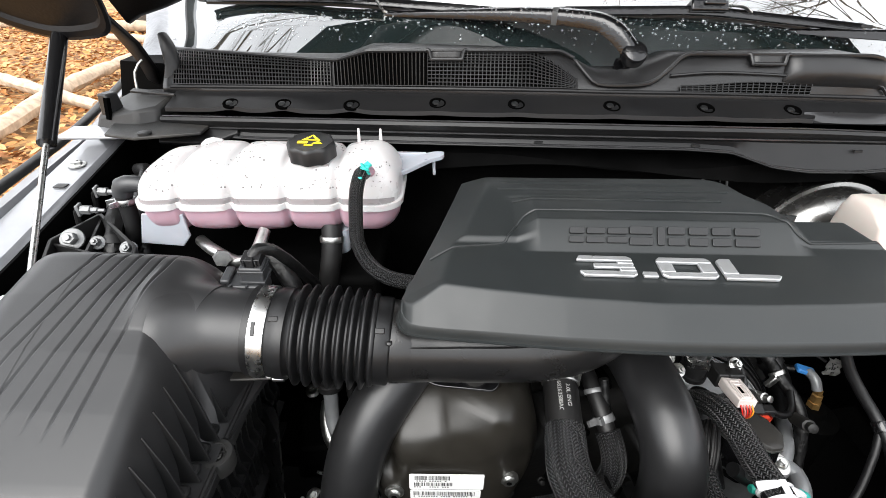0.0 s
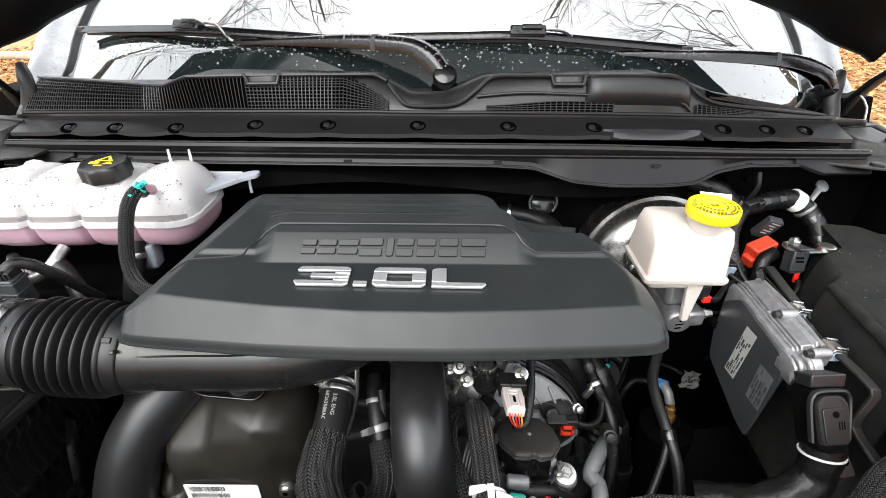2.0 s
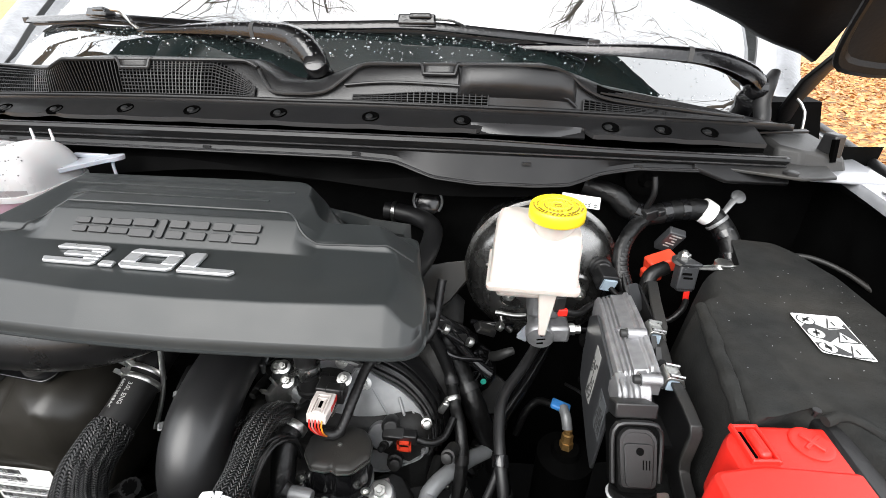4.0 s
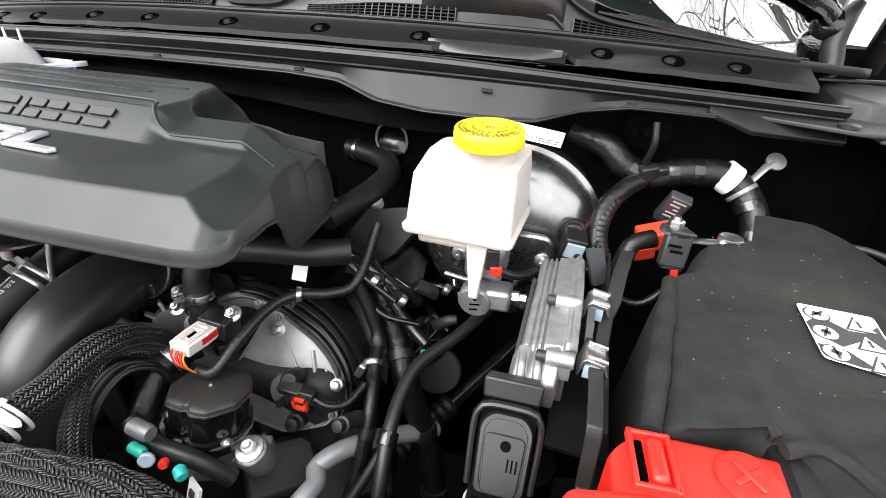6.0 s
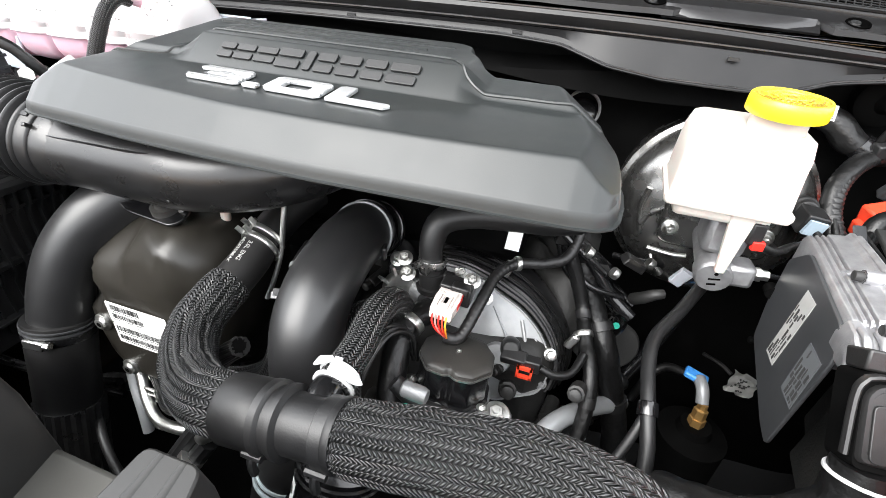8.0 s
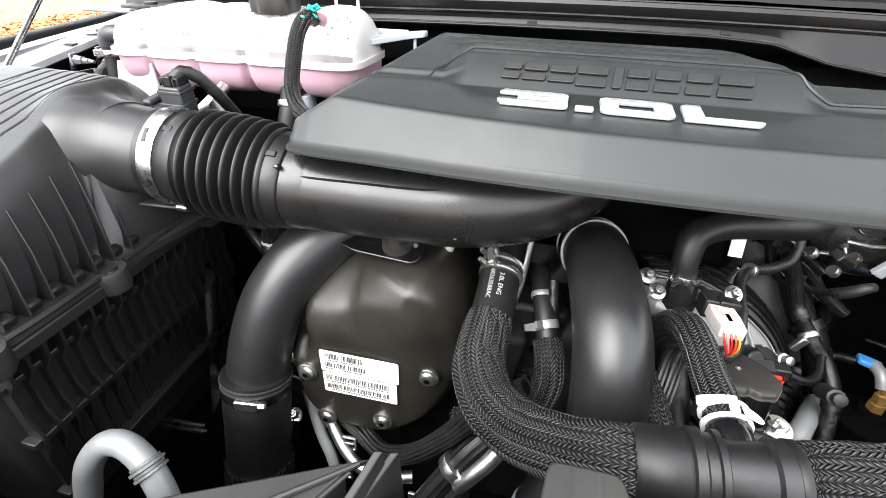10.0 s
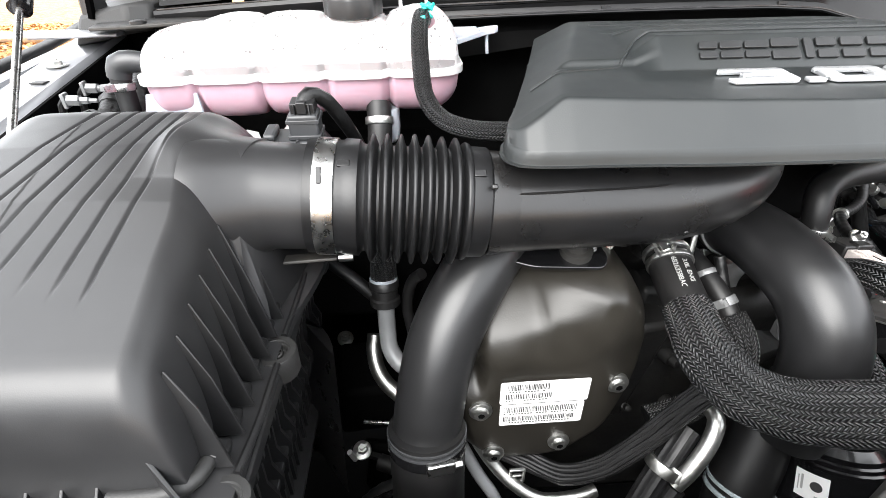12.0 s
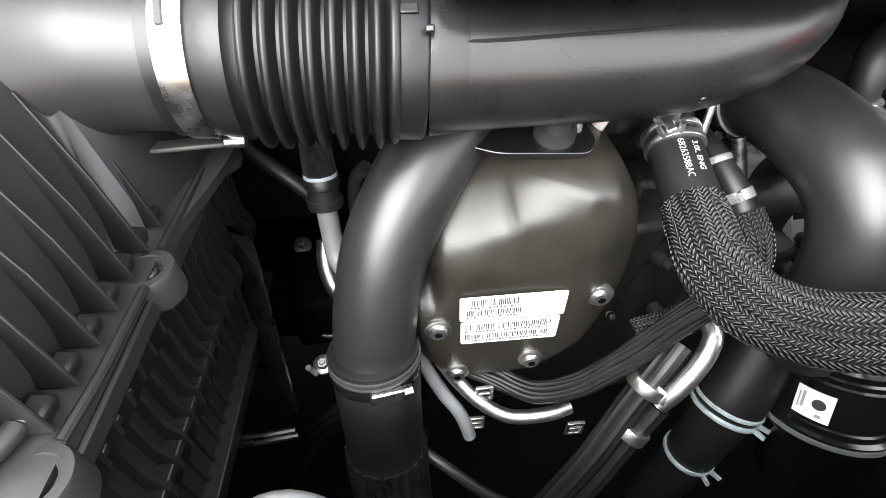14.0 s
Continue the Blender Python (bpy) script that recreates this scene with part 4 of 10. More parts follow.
for out, drop in ((0.0003, 0.02), (0.0008, 0.07), (0.0020, 0.30), (0.0030, 0.6), (0.0034, 0.88), (0.0036, 0.94), (0.0066, 0.96), (0.0066, 1.06), (0.001, 1.06), (-0.003, 0.6)):
    row = []
    for q in edge:
        d = V((q.co.x - cen.x, (q.co.y - cen.y) * 1.6, 0)).normalized()
        lz = lip_z(q.co.x, q.co.y)
        row.append(bm.verts.new((q.co.x + d.x * out , q.co.y + d.y * out, q.co.z + (lz - q.co.z) * drop)))
    n = len(edge)
    for i in range(n):
        bm.faces.new((prev[i], prev[(i + 1) % n], row[(i + 1) % n], row[i]))
    prev = row
part("shell", bm, "cover", engine_cover, sharp=46)

# fine raised bead round the nose and its side ledges
bm = bmesh.new()
bead_xy = [(-0.008, 0.404), (0.030, 0.409), (0.066, 0.414), (0.076, 0.424), (0.087, 0.440), (0.098, 0.449), (0.12, 0.451), (0.20, 0.4515), (0.28, 0.4515), (0.345, 0.451), (0.362, 0.448), (0.371, 0.437), (0.382, 0.425), (0.397, 0.4200), (0.43, 0.4205), (0.456, 0.4210), (0.470, 0.4222), (0.485, 0.4240), (0.496, 0.4255)]
sp_ = [q for q, _ in spline([(x, y, 0) for x, y in bead_xy], 0.004)]
tube(bm, [(q.x, q.y, cov_z(q.x, q.y) + 0.0004) for q in sp_], 0.0015, 6, 0.004)
part("bead", bm, "cover", engine_cover)
for gy, xa, xb in ((0.478, 0.085, 0.325), (0.503, 0.070, 0.345)):
    bm = bmesh.new()
    tube(bm, [(xa + (xb - xa) * i / 20, gy, cov_z(xa + (xb - xa) * i / 20, gy) + 0.0002) for i in range(21)], 0.0013, 6, 0.01)
    part("bead", bm, "cover", engine_cover)

# raised lettering: silver size mark; the maker's word above it as plain raised shapes
DECK = Matrix.Translation((0.2385, 0.3775, cov_z(0.24, 0.3775) + 0.0006)) @ pose(0, 0, 0, 5.7, 0, -1.0)


def glyph(name, loops_, x0, w, h, depth=0.0035):
    """Bars of a wide letter, each as (x0, y0, x1, y1, slant) in shares of its box."""
    bm = bmesh.new()
    for pts in loops_:
        prism(bm, [(x0 + px * w, (py - 0.5) * h) for px, py in pts], DECK, depth)
    return part(name, bm, "silver", engine_cover, "silver raised character", bevel=0.0009)


GH = 0.030
glyph("character", [[(0.0, 0.82), (0.06, 1.0), (0.92, 1.0), (1.0, 0.9), (1.0, 0.76), (0.0, 0.76)], [(0.28, 0.40), (0.28, 0.62), (1.0, 0.62), (1.0, 0.56), (0.96, 0.51), (1.0, 0.46), (1.0, 0.40)],
                    [(0.0, 0.18), (0.06, 0.0), (0.92, 0.0), (1.0, 0.1), (1.0, 0.24), (0.0, 0.24)], [(0.72, 0.24), (1.0, 0.24), (1.0, 0.405), (0.72, 0.405)], [(0.72, 0.615), (1.0, 0.615), (1.0, 0.765), (0.72, 0.765)]], -0.0985, 0.056, GH)
glyph("character", [[(0, 0), (1, 0), (1, 0.24), (0, 0.24)]], -0.037, 0.014, GH)
glyph("character", [[(0.0, 0.12), (0.08, 0.0), (0.92, 0.0), (1.0, 0.12), (1.0, 0.26), (0.0, 0.26)], [(0.0, 0.88), (0.08, 1.0), (0.92, 1.0), (1.0, 0.88), (1.0, 0.74), (0.0, 0.74)],
                    [(0, 0.255), (0.26, 0.255), (0.26, 0.745), (0, 0.745)], [(0.74, 0.255), (1, 0.255), (1, 0.745), (0.74, 0.745)]], -0.018, 0.055, GH)
glyph("character", [[(0.0, 0.24), (0.27, 0.24), (0.27, 1.0), (0.08, 1.0), (0.0, 0.9)], [(0.0, 0.245), (0.0, 0.0), (0.92, 0.0), (1.0, 0.18), (0.96, 0.245)]], 0.043, 0.056, GH)
for x, w, h in ((0.0, 0.016, 0.0085), (0.0180, 0.020, 0.0085), (0.0400, 0.022, 0.0085), (0.0635, 0.0250, 0.0105), (0.0930, 0.0080, 0.0105), (0.1040, 0.0185, 0.0105), (0.1262, 0.0205, 0.0105), (0.1508, 0.0205, 0.0105), (0.1750, 0.0270, 0.0105)):
    cx = 0.2385 - 0.1008 + x + w / 2
    m = Matrix.Translation((cx, 0.4175, cov_z(cx, 0.4175) + 0.0003)) @ pose(0, 0, 0, 40, 0, 0)
    o = rounded([(-w / 2 - 0.001, -h), (w / 2 - 0.001, -h), (w / 2 + 0.001, h), (-w / 2 + 0.001, h)], 0.002, 2)
    bm = bmesh.new()
    if w > 0.01:
        for ya, yb in ((-h, -0.16 * h), (0.16 * h, h)):
            prism(bm, rounded([(-w / 2 + 0.001 * ya / h, ya), (w / 2 + 0.001 * ya / h, ya), (w / 2 + 0.001 * yb / h, yb), (-w / 2 + 0.001 * yb / h, yb)], 0.0016, 2), m, 0.0022)
    else:
        prism(bm, o, m, 0.0022)
    part("raised_bar", bm, "emboss", engine_cover, bevel=0.0005)

# ---- air filter box ----
airbox = thing("air_filter_box", (-0.36, 0.30, 1.0), "black plastic air filter box with a domed grooved lid", "air filter box")


LID_L, LID_F, LID_B = -0.478, 0.170, 0.472


def lid_right(y):
    return -0.244 + 0.018 * smooth((y - 0.29) / 0.13)


def roll(d, w, p=2.2):
    """A rounded shoulder of width w."""
    e = min(max(d / w, 0.0), 1.0)
    return (1 - (1 - e) ** p) ** (1 / p)


def lid_z(x, y):
    top = table(y, [(0.17, 1.186), (0.20, 1.2000), (0.25, 1.2210), (0.30, 1.2395), (0.36, 1.2555), (0.42, 1.2660), (0.48, 1.2670)]) - 0.35 * (x + 0.375) ** 2
    for k in range(7):
        gx = -0.286 - 0.0122 * k - 0.0004 * k * k + (0.08 + 0.035 * k) * (y - 0.39)
        top -= 0.0020 * math.exp(-((x - gx) / 0.0012) ** 2) * smooth((y - 0.222 - 0.004 * k) / 0.03) * (1 - smooth((y - 0.415) / 0.02))
    d = 1.112 + (top - 1.112) * roll(lid_right(y) - x, 0.026 + 0.032 * smooth((y - 0.285) / 0.10), 2.2) * roll(x - LID_L, 0.07) * roll(y - LID_F, 0.028, 3.0) * roll(LID_B - y, 0.065)
    # the dome runs out into the neck
    if x > -0.37:
        e = abs(y - 0.3705)
        n = 1.2085 - 0.10 * (x + 0.275) + math.sqrt(max(0.0465 ** 2 - e * e, 0.0)) - 4 * max(0.0, e - 0.0465) - 1.3 * max(0.0, -0.290 - x)
        d = 0.5 * (d + n + math.sqrt((d - n) ** 2 + 0.016 ** 2)) - 0.0010
    return d


def lid_place(u, v):
    y = LID_F + (LID_B - LID_F) * v
    uu = 1 - (1 - u) ** 1.25
    x = LID_L + (lid_right(y) - LID_L) * uu
    return V((x, y, lid_z(x, y)))


bm = bmesh.new()
NU, NV = 400, 260
vs = grid(bm, NU, NV, lid_place)
edge = [vs[0][i] for i in range(NU)] + [vs[j][NU] for j in range(NV)] + [vs[NV][NU - i] for i in range(NU)] + [vs[NV - j][0] for j in range(NV)]
prev = edge
for out, z in ((0.007, 1.1105), (0.0225, 1.1075), (0.0225, 1.100), (0.0, 1.100)):
    row = []
    for q in edge:
        d = V((1 if q.co.x > lid_right(q.co.y) - 0.001 else -1 if q.co.x < LID_L + 0.001 else 0, 1 if q.co.y > LID_B - 0.001 else -1 if q.co.y < LID_F + 0.001 else 0, 0))
        row.append(bm.verts.new((q.co.x + d.x * out , q.co.y + d.y * out, z)))
    n = len(edge)
    for i in range(n):
        bm.faces.new((prev[i], prev[(i + 1) % n], row[(i + 1) % n], row[i]))
    prev = row
lid = part("lid", bm, "lid", airbox, sharp=75)
# stiffening fins on the lid's side and front
for k in range(2, 9):
    y = 0.156 + 0.0225 * k
    zt = 1.186 + 0.26 * (y - 0.267) * (1.0 if y > 0.2 else 0.7)
    bm = bmesh.new()
    pr = [(-0.270, 0.0, zt - 0.030), (-0.2515, 0.0, zt + 0.011), (-0.2505, 0.0, zt + 0.0105), (-0.2370, -0.006, 1.152 + 0.0012 * k), (-0.2245, -0.015, 1.1125), (-0.270, -0.015, 1.1115)]
    skin(bm, [[V((px, y + dy - 0.0010, pz)) for px, dy, pz in pr], [V((px, y + dy + 0.0010, pz)) for px, dy, pz in pr]])
    part("fin", bm, "plastic", lid, bevel=0.0005)
    bm = bmesh.new()
    block(bm, (-0.2360, y - 0.006, 1.1140), (0.012, 0.0150, 0.012), (0, 18, 0))
    part("gusset", bm, "plastic", lid, bevel=0.003)
# one fin across the rounded corner
bm = bmesh.new()
pr = [(0.056, 1.130), (0.0415, 1.1535), (0.0405, 1.1540), (0.003, 1.114), (0.056, 1.111)]
skin(bm, [[V((-0.2355 - 0.81 * a + w * 0.59, 0.1545 + 0.59 * a + w * 0.81, z)) for a, z in pr] for w in (-0.0012, 0.0012)])
part("fin", bm, "plastic", lid, bevel=0.0005)
bm = bmesh.new()
tube(bm, [(-0.288, 0.1690, 1.1150), (-0.268, 0.1685, 1.1155), (-0.252, 0.1700, 1.1160), (-0.243, 0.1770, 1.1160), (-0.240, 0.1880, 1.1155)], 0.0052, 12, 0.006)
part("corner_step", bm, "dusty", lid)
for k in range(11):
    x = -0.2925 - 0.0190 * k
    bm = bmesh.new()
    pr = [(0.190, 1.132), (0.1755, 1.1285), (0.1738, 1.1275), (0.1640, 1.117), (0.1570, 1.1085), (0.190, 1.1085)]
    skin(bm, [[V((x - 0.0010, py, pz)) for py, pz in pr], [V((x + 0.0010, py, pz)) for py, pz in pr]])
    part("fin", bm, "plastic", lid, bevel=0.0004)
    bm = bmesh.new()
    block(bm, (x + 0.0095, 0.1700, 1.1110), (0.0160, 0.008, 0.008), (-20, 0, 0))
    part("gusset", bm, "dusty", lid, bevel=0.003)
# rim and lower box with upright ribs
bm = bmesh.new()
rim = rounded([(-0.496, 0.150), (-0.219, 0.150), (-0.219, 0.485), (-0.496, 0.485)], 0.02, 4)
skin(bm, [[V((x, y, z)) for x, y in rim] for z in (1.0995, 1.086)])
part("rim", bm, "plastic", airbox, bevel=0.002)
bm = bmesh.new()
low = rounded([(-0.485, 0.162), (-0.246, 0.162), (-0.246, 0.475), (-0.485, 0.475)], 0.02, 4)
skin(bm, [[V((x * 0.97 - 0.012 if k else x, y, z)) for x, y in low] for k, z in enumerate((1.087, 0.86))])
body = part("lower_box", bm, "plastic", airbox)
for k in range(19):
    bm = bmesh.new()
    y = 0.172 + 0.0165 * k
    skin(bm, [[V((x - g, y - 0.0016, z)), V((x, y - 0.0016, z)), V((x, y + 0.0016, z)), V((x - g, y + 0.0016, z))] for x, z, g in ((-0.2235, 1.085, 0.02), (-0.2255, 1.066, 0.02), (-0.2375, 1.048, 0.012), (-0.2395, 1.010, 0.012), (-0.2330, 0.992, 0.02), (-0.2350, 0.975, 0.02), (-0.2450, 0.955, 0.012), (-0.2470, 0.88, 0.012))])
    part("rib", bm, "plastic", body)
for z, w in ((1.058, 0.006), (0.985, 0.008), (0.905, 0.006)):
    bm = bmesh.new()
    block(bm, (-0.2450, 0.318, z), (0.016, 0.31, w), (0, 3, 0))
    part("shelf", bm, "plastic", body, bevel=0.001)
for y, x in ((0.166, -0.227), (0.286, -0.2245), (0.43, -0.2215)):
    bm = bmesh.new()
    revolve(bm, [(-0.022, 0.0145), (-0.018, 0.0165), (0.0010, 0.0170), (0.0028, 0.0162), (0.0030, 0.0120), (0.0016, 0.0112), (0.0016, 0.0098), (0.0004, 0.0088), (-0.0030, 0.0082), (-0.0030, 0.0010)], (x, y, 1.1065), (0, 0, 1), 32)
    boss = part("screw_boss", bm, "dusty", airbox, "flat screw pad with worn rings", sharp=40)
    bm = bmesh.new()
    revolve(bm, [(0, 0.0058), (0.0024, 0.0056), (0.0032, 0.0046)], (x, y, 1.1035), (0, 0, 1), 18)
    screw = part("screw", bm, "dusty", boss)
    for a in (0.4, 1.45, 2.5):
        bm = bmesh.new()
        block(bm, (x, y, 1.1068), (0.0085, 0.0014, 0.0008), (0, 0, math.degrees(a)))
        part("socket", bm, "dark", screw)
    bm = bmesh.new()
    prism(bm, rounded([(x - 0.030, y - 0.014), (x, y - 0.0150), (x + 0.004, y + 0.0140), (x - 0.030, y + 0.022)], 0.004, 3), Matrix.Translation((0, 0, 1.093)), 0.0095)
    part("web", bm, "plastic", boss, bevel=0.001)
    if y < 0.4:
        bm = bmesh.new()
        tube(bm, [(x + 0.0035, y + 0.017, 1.1085), (-0.2200, y + 0.05, 1.1090), (-0.2195, y + 0.085, 1.1090), (-0.2195, y + 0.105, 1.1085)], 0.0028, 8, 0.01)
        part("bead", bm, "plastic", airbox)
# outlet neck towards the engine
bm = bmesh.new()
AX = V((0.128, 0.001, -0.013)).normalized()
NK = V((-0.275, 0.3705, 1.2085))
rings = []
for h, r, g in ((0.0, 0.0462, 0.0125), (0.006, 0.0464, 0.0120), (0.014, 0.0464, 0.0095), (0.022, 0.0462, 0.0065), (0.030, 0.0456, 0.0038), (0.040, 0.0450, 0.0016), (0.05, 0.0444, 0.0), (0.10, 0.0435, 0.0)):
    c = NK + AX * h + V((0, -0.75 * g, -0.66 * g))
    rings.append([c + V((0, (r + g * 0.9) * math.cos(2 * math.pi * j / 64), (r + g * 0.9) * math.sin(2 * math.pi * j / 64))) for j in range(64)])
skin(bm, rings)
part("neck", bm, "lid", airbox)
bm = bmesh.new()
block(bm, (-0.200, 0.352, 1.152), (0.045, 0.016, 0.003), (-10, 0, 4))
part("tab", bm, "dusty", airbox, bevel=0.001)
# air flow sensor on the neck
maf = thing("air_flow_sensor", (-0.205, 0.43, 1.23), "dark grey air flow sensor plug with a taped wire", "sensor")
bm = bmesh.new()
block(bm, (-0.212, 0.413, 1.230), (0.044, 0.030, 0.022), (8, 0, 0))
block(bm, (-0.229, 0.411, 1.244), (0.010, 0.024, 0.006), (8, 0, 0))
part("base", bm, "plate", maf, bevel=0.002)
for x in (-0.222, -0.205):
    bm = bmesh.new()
    block(bm, (x, 0.3985, 1.231), (0.0022, 0.003, 0.020), (8, 0, 0))
    part("rib", bm, "plate", maf)
bm = bmesh.new()
block(bm, (-0.199, 0.412, 1.2485), (0.025, 0.022, 0.026), (5, 0, 0))
part("plug", bm, "plate", maf, bevel=0.002)
for zz, w in ((1.243, 0.0275), (1.256, 0.0275)):
    bm = bmesh.new()
    block(bm, (-0.199, 0.412, zz), (w, 0.0245, 0.0034), (5, 0, 0))
    part("rib", bm, "plate", maf, bevel=0.0006)
bm = bmesh.new()
block(bm, (-0.1985, 0.413, 1.2645), (0.020, 0.017, 0.012), (8, 0, 0))
block(bm, (-0.1985, 0.404, 1.2665), (0.008, 0.006, 0.010), (8, 0, 0))
for k in range(3):
    block(bm, (-0.2045 + 0.006 * k, 0.4035, 1.2640), (0.0016, 0.003, 0.010), (8, 0, 0))
part("plug_top", bm, "plastic", maf, bevel=0.0015)
bm = bmesh.new()
tube(bm, [(-0.199, 0.414, 1.266), (-0.194, 0.420, 1.2725), (-0.182, 0.430, 1.2650), (-0.168, 0.446, 1.235), (-0.152, 0.466, 1.190)], 0.0065, 12, wrinkle=0.15)
part("wire", bm, "tape", maf)

# ---- corrugated intake hose, clamp and duct ----
hose = thing("intake_hose", (-0.11, 0.372, 1.19), "black corrugated rubber intake hose with a steel clamp", "intake hose")
B0, B1 = V((-0.183, 0.371, 1.2005)), V((-0.040, 0.372, 1.187))
bx = (B1 - B0).normalized()
prof = [(-0.012, 0.0438), (-0.012, 0.0475), (0.015, 0.0475), (0.017, 0.0490), (0.0285, 0.0490), (0.0305, 0.0455)]
for k in range(7):
    c = 0.0388 + 0.01130 * k
    h = 0.0552 - 0.0004 * abs(k - 3)
    prof += [(c - 0.0048, 0.0448), (c - 0.0031, 0.0482), (c - 0.0018, h - 0.0018), (c - 0.0007, h), (c + 0.0007, h), (c + 0.0018, h - 0.0018), (c + 0.0031, 0.0482), (c + 0.0048, 0.0448)]
prof += [(0.1125, 0.0460), (0.1135, 0.0500), (0.1155, 0.0508), (0.1180, 0.0498), (0.1190, 0.0478), (0.1325, 0.0476), (0.1345, 0.0462), (0.1350, 0.043)]
bm = bmesh.new()
revolve(bm, prof, B0, bx, 64)
part("bellows", bm, "bellow", hose, sharp=60)
for k, th in ((0.127, -0.62), (0.022, -0.55)):
    bm = bmesh.new()
    block(bm, B0 + bx * k + V((0, 0.0478 * math.sin(th), 0.0478 * math.cos(th))), (0.010, 0.006, 0.003), (-math.degrees(th), 0, 0))
    part("key", bm, "bellow", hose, bevel=0.0008)
band = ring(hose, "clamp", B0 + bx * 0.003, bx, 0.0480, 0.0155, "steel", 0.001, "bright steel band clamp")
# black block stands in for the shaded oblong hole in the band
bm = bmesh.new()
block(bm, B0 + bx * 0.004 + V((0, -0.0345, 0.0345)), (0.0045, 0.014, 0.0020), (45, 0, 0))
part("band_slot_shade", bm, "ink", band, bevel=0.001)
bm = bmesh.new()
revolve(bm, [(0, 0.004), (0.012, 0.004)], B0 + bx * 0.008 + V((0, -0.026, -0.044)), (1, 0, 0), 10)
part("screw", bm, "steel", band)

duct = thing("intake_duct", (0.1, 0.38, 1.19), "black plastic intake duct running under the engine cover", "intake duct")
bm = bmesh.new()
tube(bm, [(-0.046, 0.372, 1.1875), (0.0, 0.372, 1.186), (0.06, 0.372, 1.186), (0.12, 0.374, 1.188), (0.175, 0.392, 1.192), (0.215, 0.43, 1.196), (0.235, 0.48, 1.20)], [0.0445, 0.042, 0.042, 0.042, 0.041, 0.039, 0.039], 32, 0.008)
part("pipe", bm, "duct", duct)
bm = bmesh.new()
tube(bm, [(-0.040, 0.337, 1.2115), (0.02, 0.339, 1.2115), (0.10, 0.341, 1.2135), (0.165, 0.360, 1.218)], 0.0012, 6)
part("mould_seam", bm, "duct", duct)
bm = bmesh.new()
revolve(bm, [(-0.002, 0.041), (-0.002, 0.0452), (0.004, 0.0452), (0.008, 0.0447), (0.018, 0.0440), (0.024, 0.0424)], (-0.047, 0.372, 1.1875), (1, 0, -0.01), 44)
part("collar", bm, "duct", duct)
bm = bmesh.new()
block(bm, (-0.0465, 0.3395, 1.2165), (0.005, 0.004, 0.018), (55, 0, 0))
part("key", bm, "duct", duct, bevel=0.001)
for x, dz in ((0.032, -0.022), (0.075, -0.030), (0.118, -0.016)):
    bm = bmesh.new()
    revolve(bm, [(0, 0.0022), (0.0006, 0.0018)], (x, 0.372 - math.sqrt(0.042 ** 2 - dz * dz), 1.187 + dz), (0, -1, dz * 20), 12)
    part("mould_mark", bm, "duct", duct)

# ---- coolant tank ----
tank = thing("coolant_tank", (-0.22, 0.60, 1.21), "translucent white coolant tank holding pink coolant", "coolant tank")
TX0, TX1, TY0, TY1 = -0.392, -0.052, 0.524, 0.655


SEAM = 1.264
GROOVES = (0.17, 0.365, 0.57, 0.765)


def tank_place(u, a, grow=0.0, low=False):
    """u along the tank, a round its section: 0 front seam, 1 back seam."""
    e = 1.0
    for d, w in ((u, 0.075), (1 - u, 0.10)):
        if d < w:
            e = min(e, math.sqrt(max(0.0, 1 - (1 - d / w) ** 2)))
    g = sum(math.exp(-((u - k) / 0.013) ** 2) for k in GROOVES)
    ks = (0.0,) + GROOVES + (1.0,)
    i = max(0, min(4, sum(1 for k in GROOVES if u > k)))
    f = (u - ks[i]) / (ks[i + 1] - ks[i])
    belly = 4 * f * (1 - f)
    y0 = TY0 + 0.012 * u - 0.003 * belly + 0.007 * g
    y1 = TY1 - 0.004 * g
    hy, my = (y1 - y0) / 2, (y0 + y1) / 2 + 0.004
    H = 0.0535 - 0.014 * smooth((0.30 - u) / 0.30) + 0.003 * belly - 0.0055 * g + 0.004 * smooth((u - 0.77) / 0.1)
    if low:
        H = -(0.047 - 0.005 * g + 0.002 * belly)
    th = math.pi * a
    c, s = -math.cos(th), math.sin(th)
    n = 2 / (3.0 if not low else 3.4)
    hy = hy * (0.55 + 0.45 * e) + grow
    yy = my + (hy * math.copysign(abs(c) ** n, c))
    zz = SEAM + H * (0.35 + 0.65 * e) * abs(s) ** n
    x = TX0 - grow + (TX1 - TX0 + 2 * grow) * u
    return V((x, yy + (0.0 if not low else 0.004 * abs(s)), zz))


def tank_shell(low):
    bm = bmesh.new()
    n, k = 150, 28
    skin(bm, [[tank_place(i / n, j / k, 0.0, low) for j in range(k + 1)] for i in range(n + 1)])
    return bm


part("upper_shell", tank_shell(False), "tankw", tank, sharp=70)
part("lower_shell", tank_shell(True), "tankp", tank, "pink coolant showing through the lower shell", sharp=70)
bm = bmesh.new()
front = [tank_place(i / 120, 0.0, 0.0042) for i in range(121)]
back = [tank_place(1 - i / 120, 1.0, 0.0042) for i in range(121)]
loop = [V((q.x, q.y, 0)) for q in front + back]
skin(bm, [[q + V((0, 0, SEAM + h)) for q in loop] for h in (-0.004, -0.003, 0.003, 0.004)])
part("seam", bm, "tankw", tank, "milky plastic weld seam", sharp=60)
bm = bmesh.new()
skin(bm, [[tank_place(0.02 + 0.96 * i / 140, a, 0.0009) for a in (0.004, 0.010, 0.020, 0.032)] + [tank_place(0.02 + 0.96 * i / 140, a, -0.002) for a in (0.032, 0.020, 0.010, 0.004)] for i in range(141)])
part("clear_belt", bm, "belt", tank, "greyish clear belt above the seam", sharp=70)

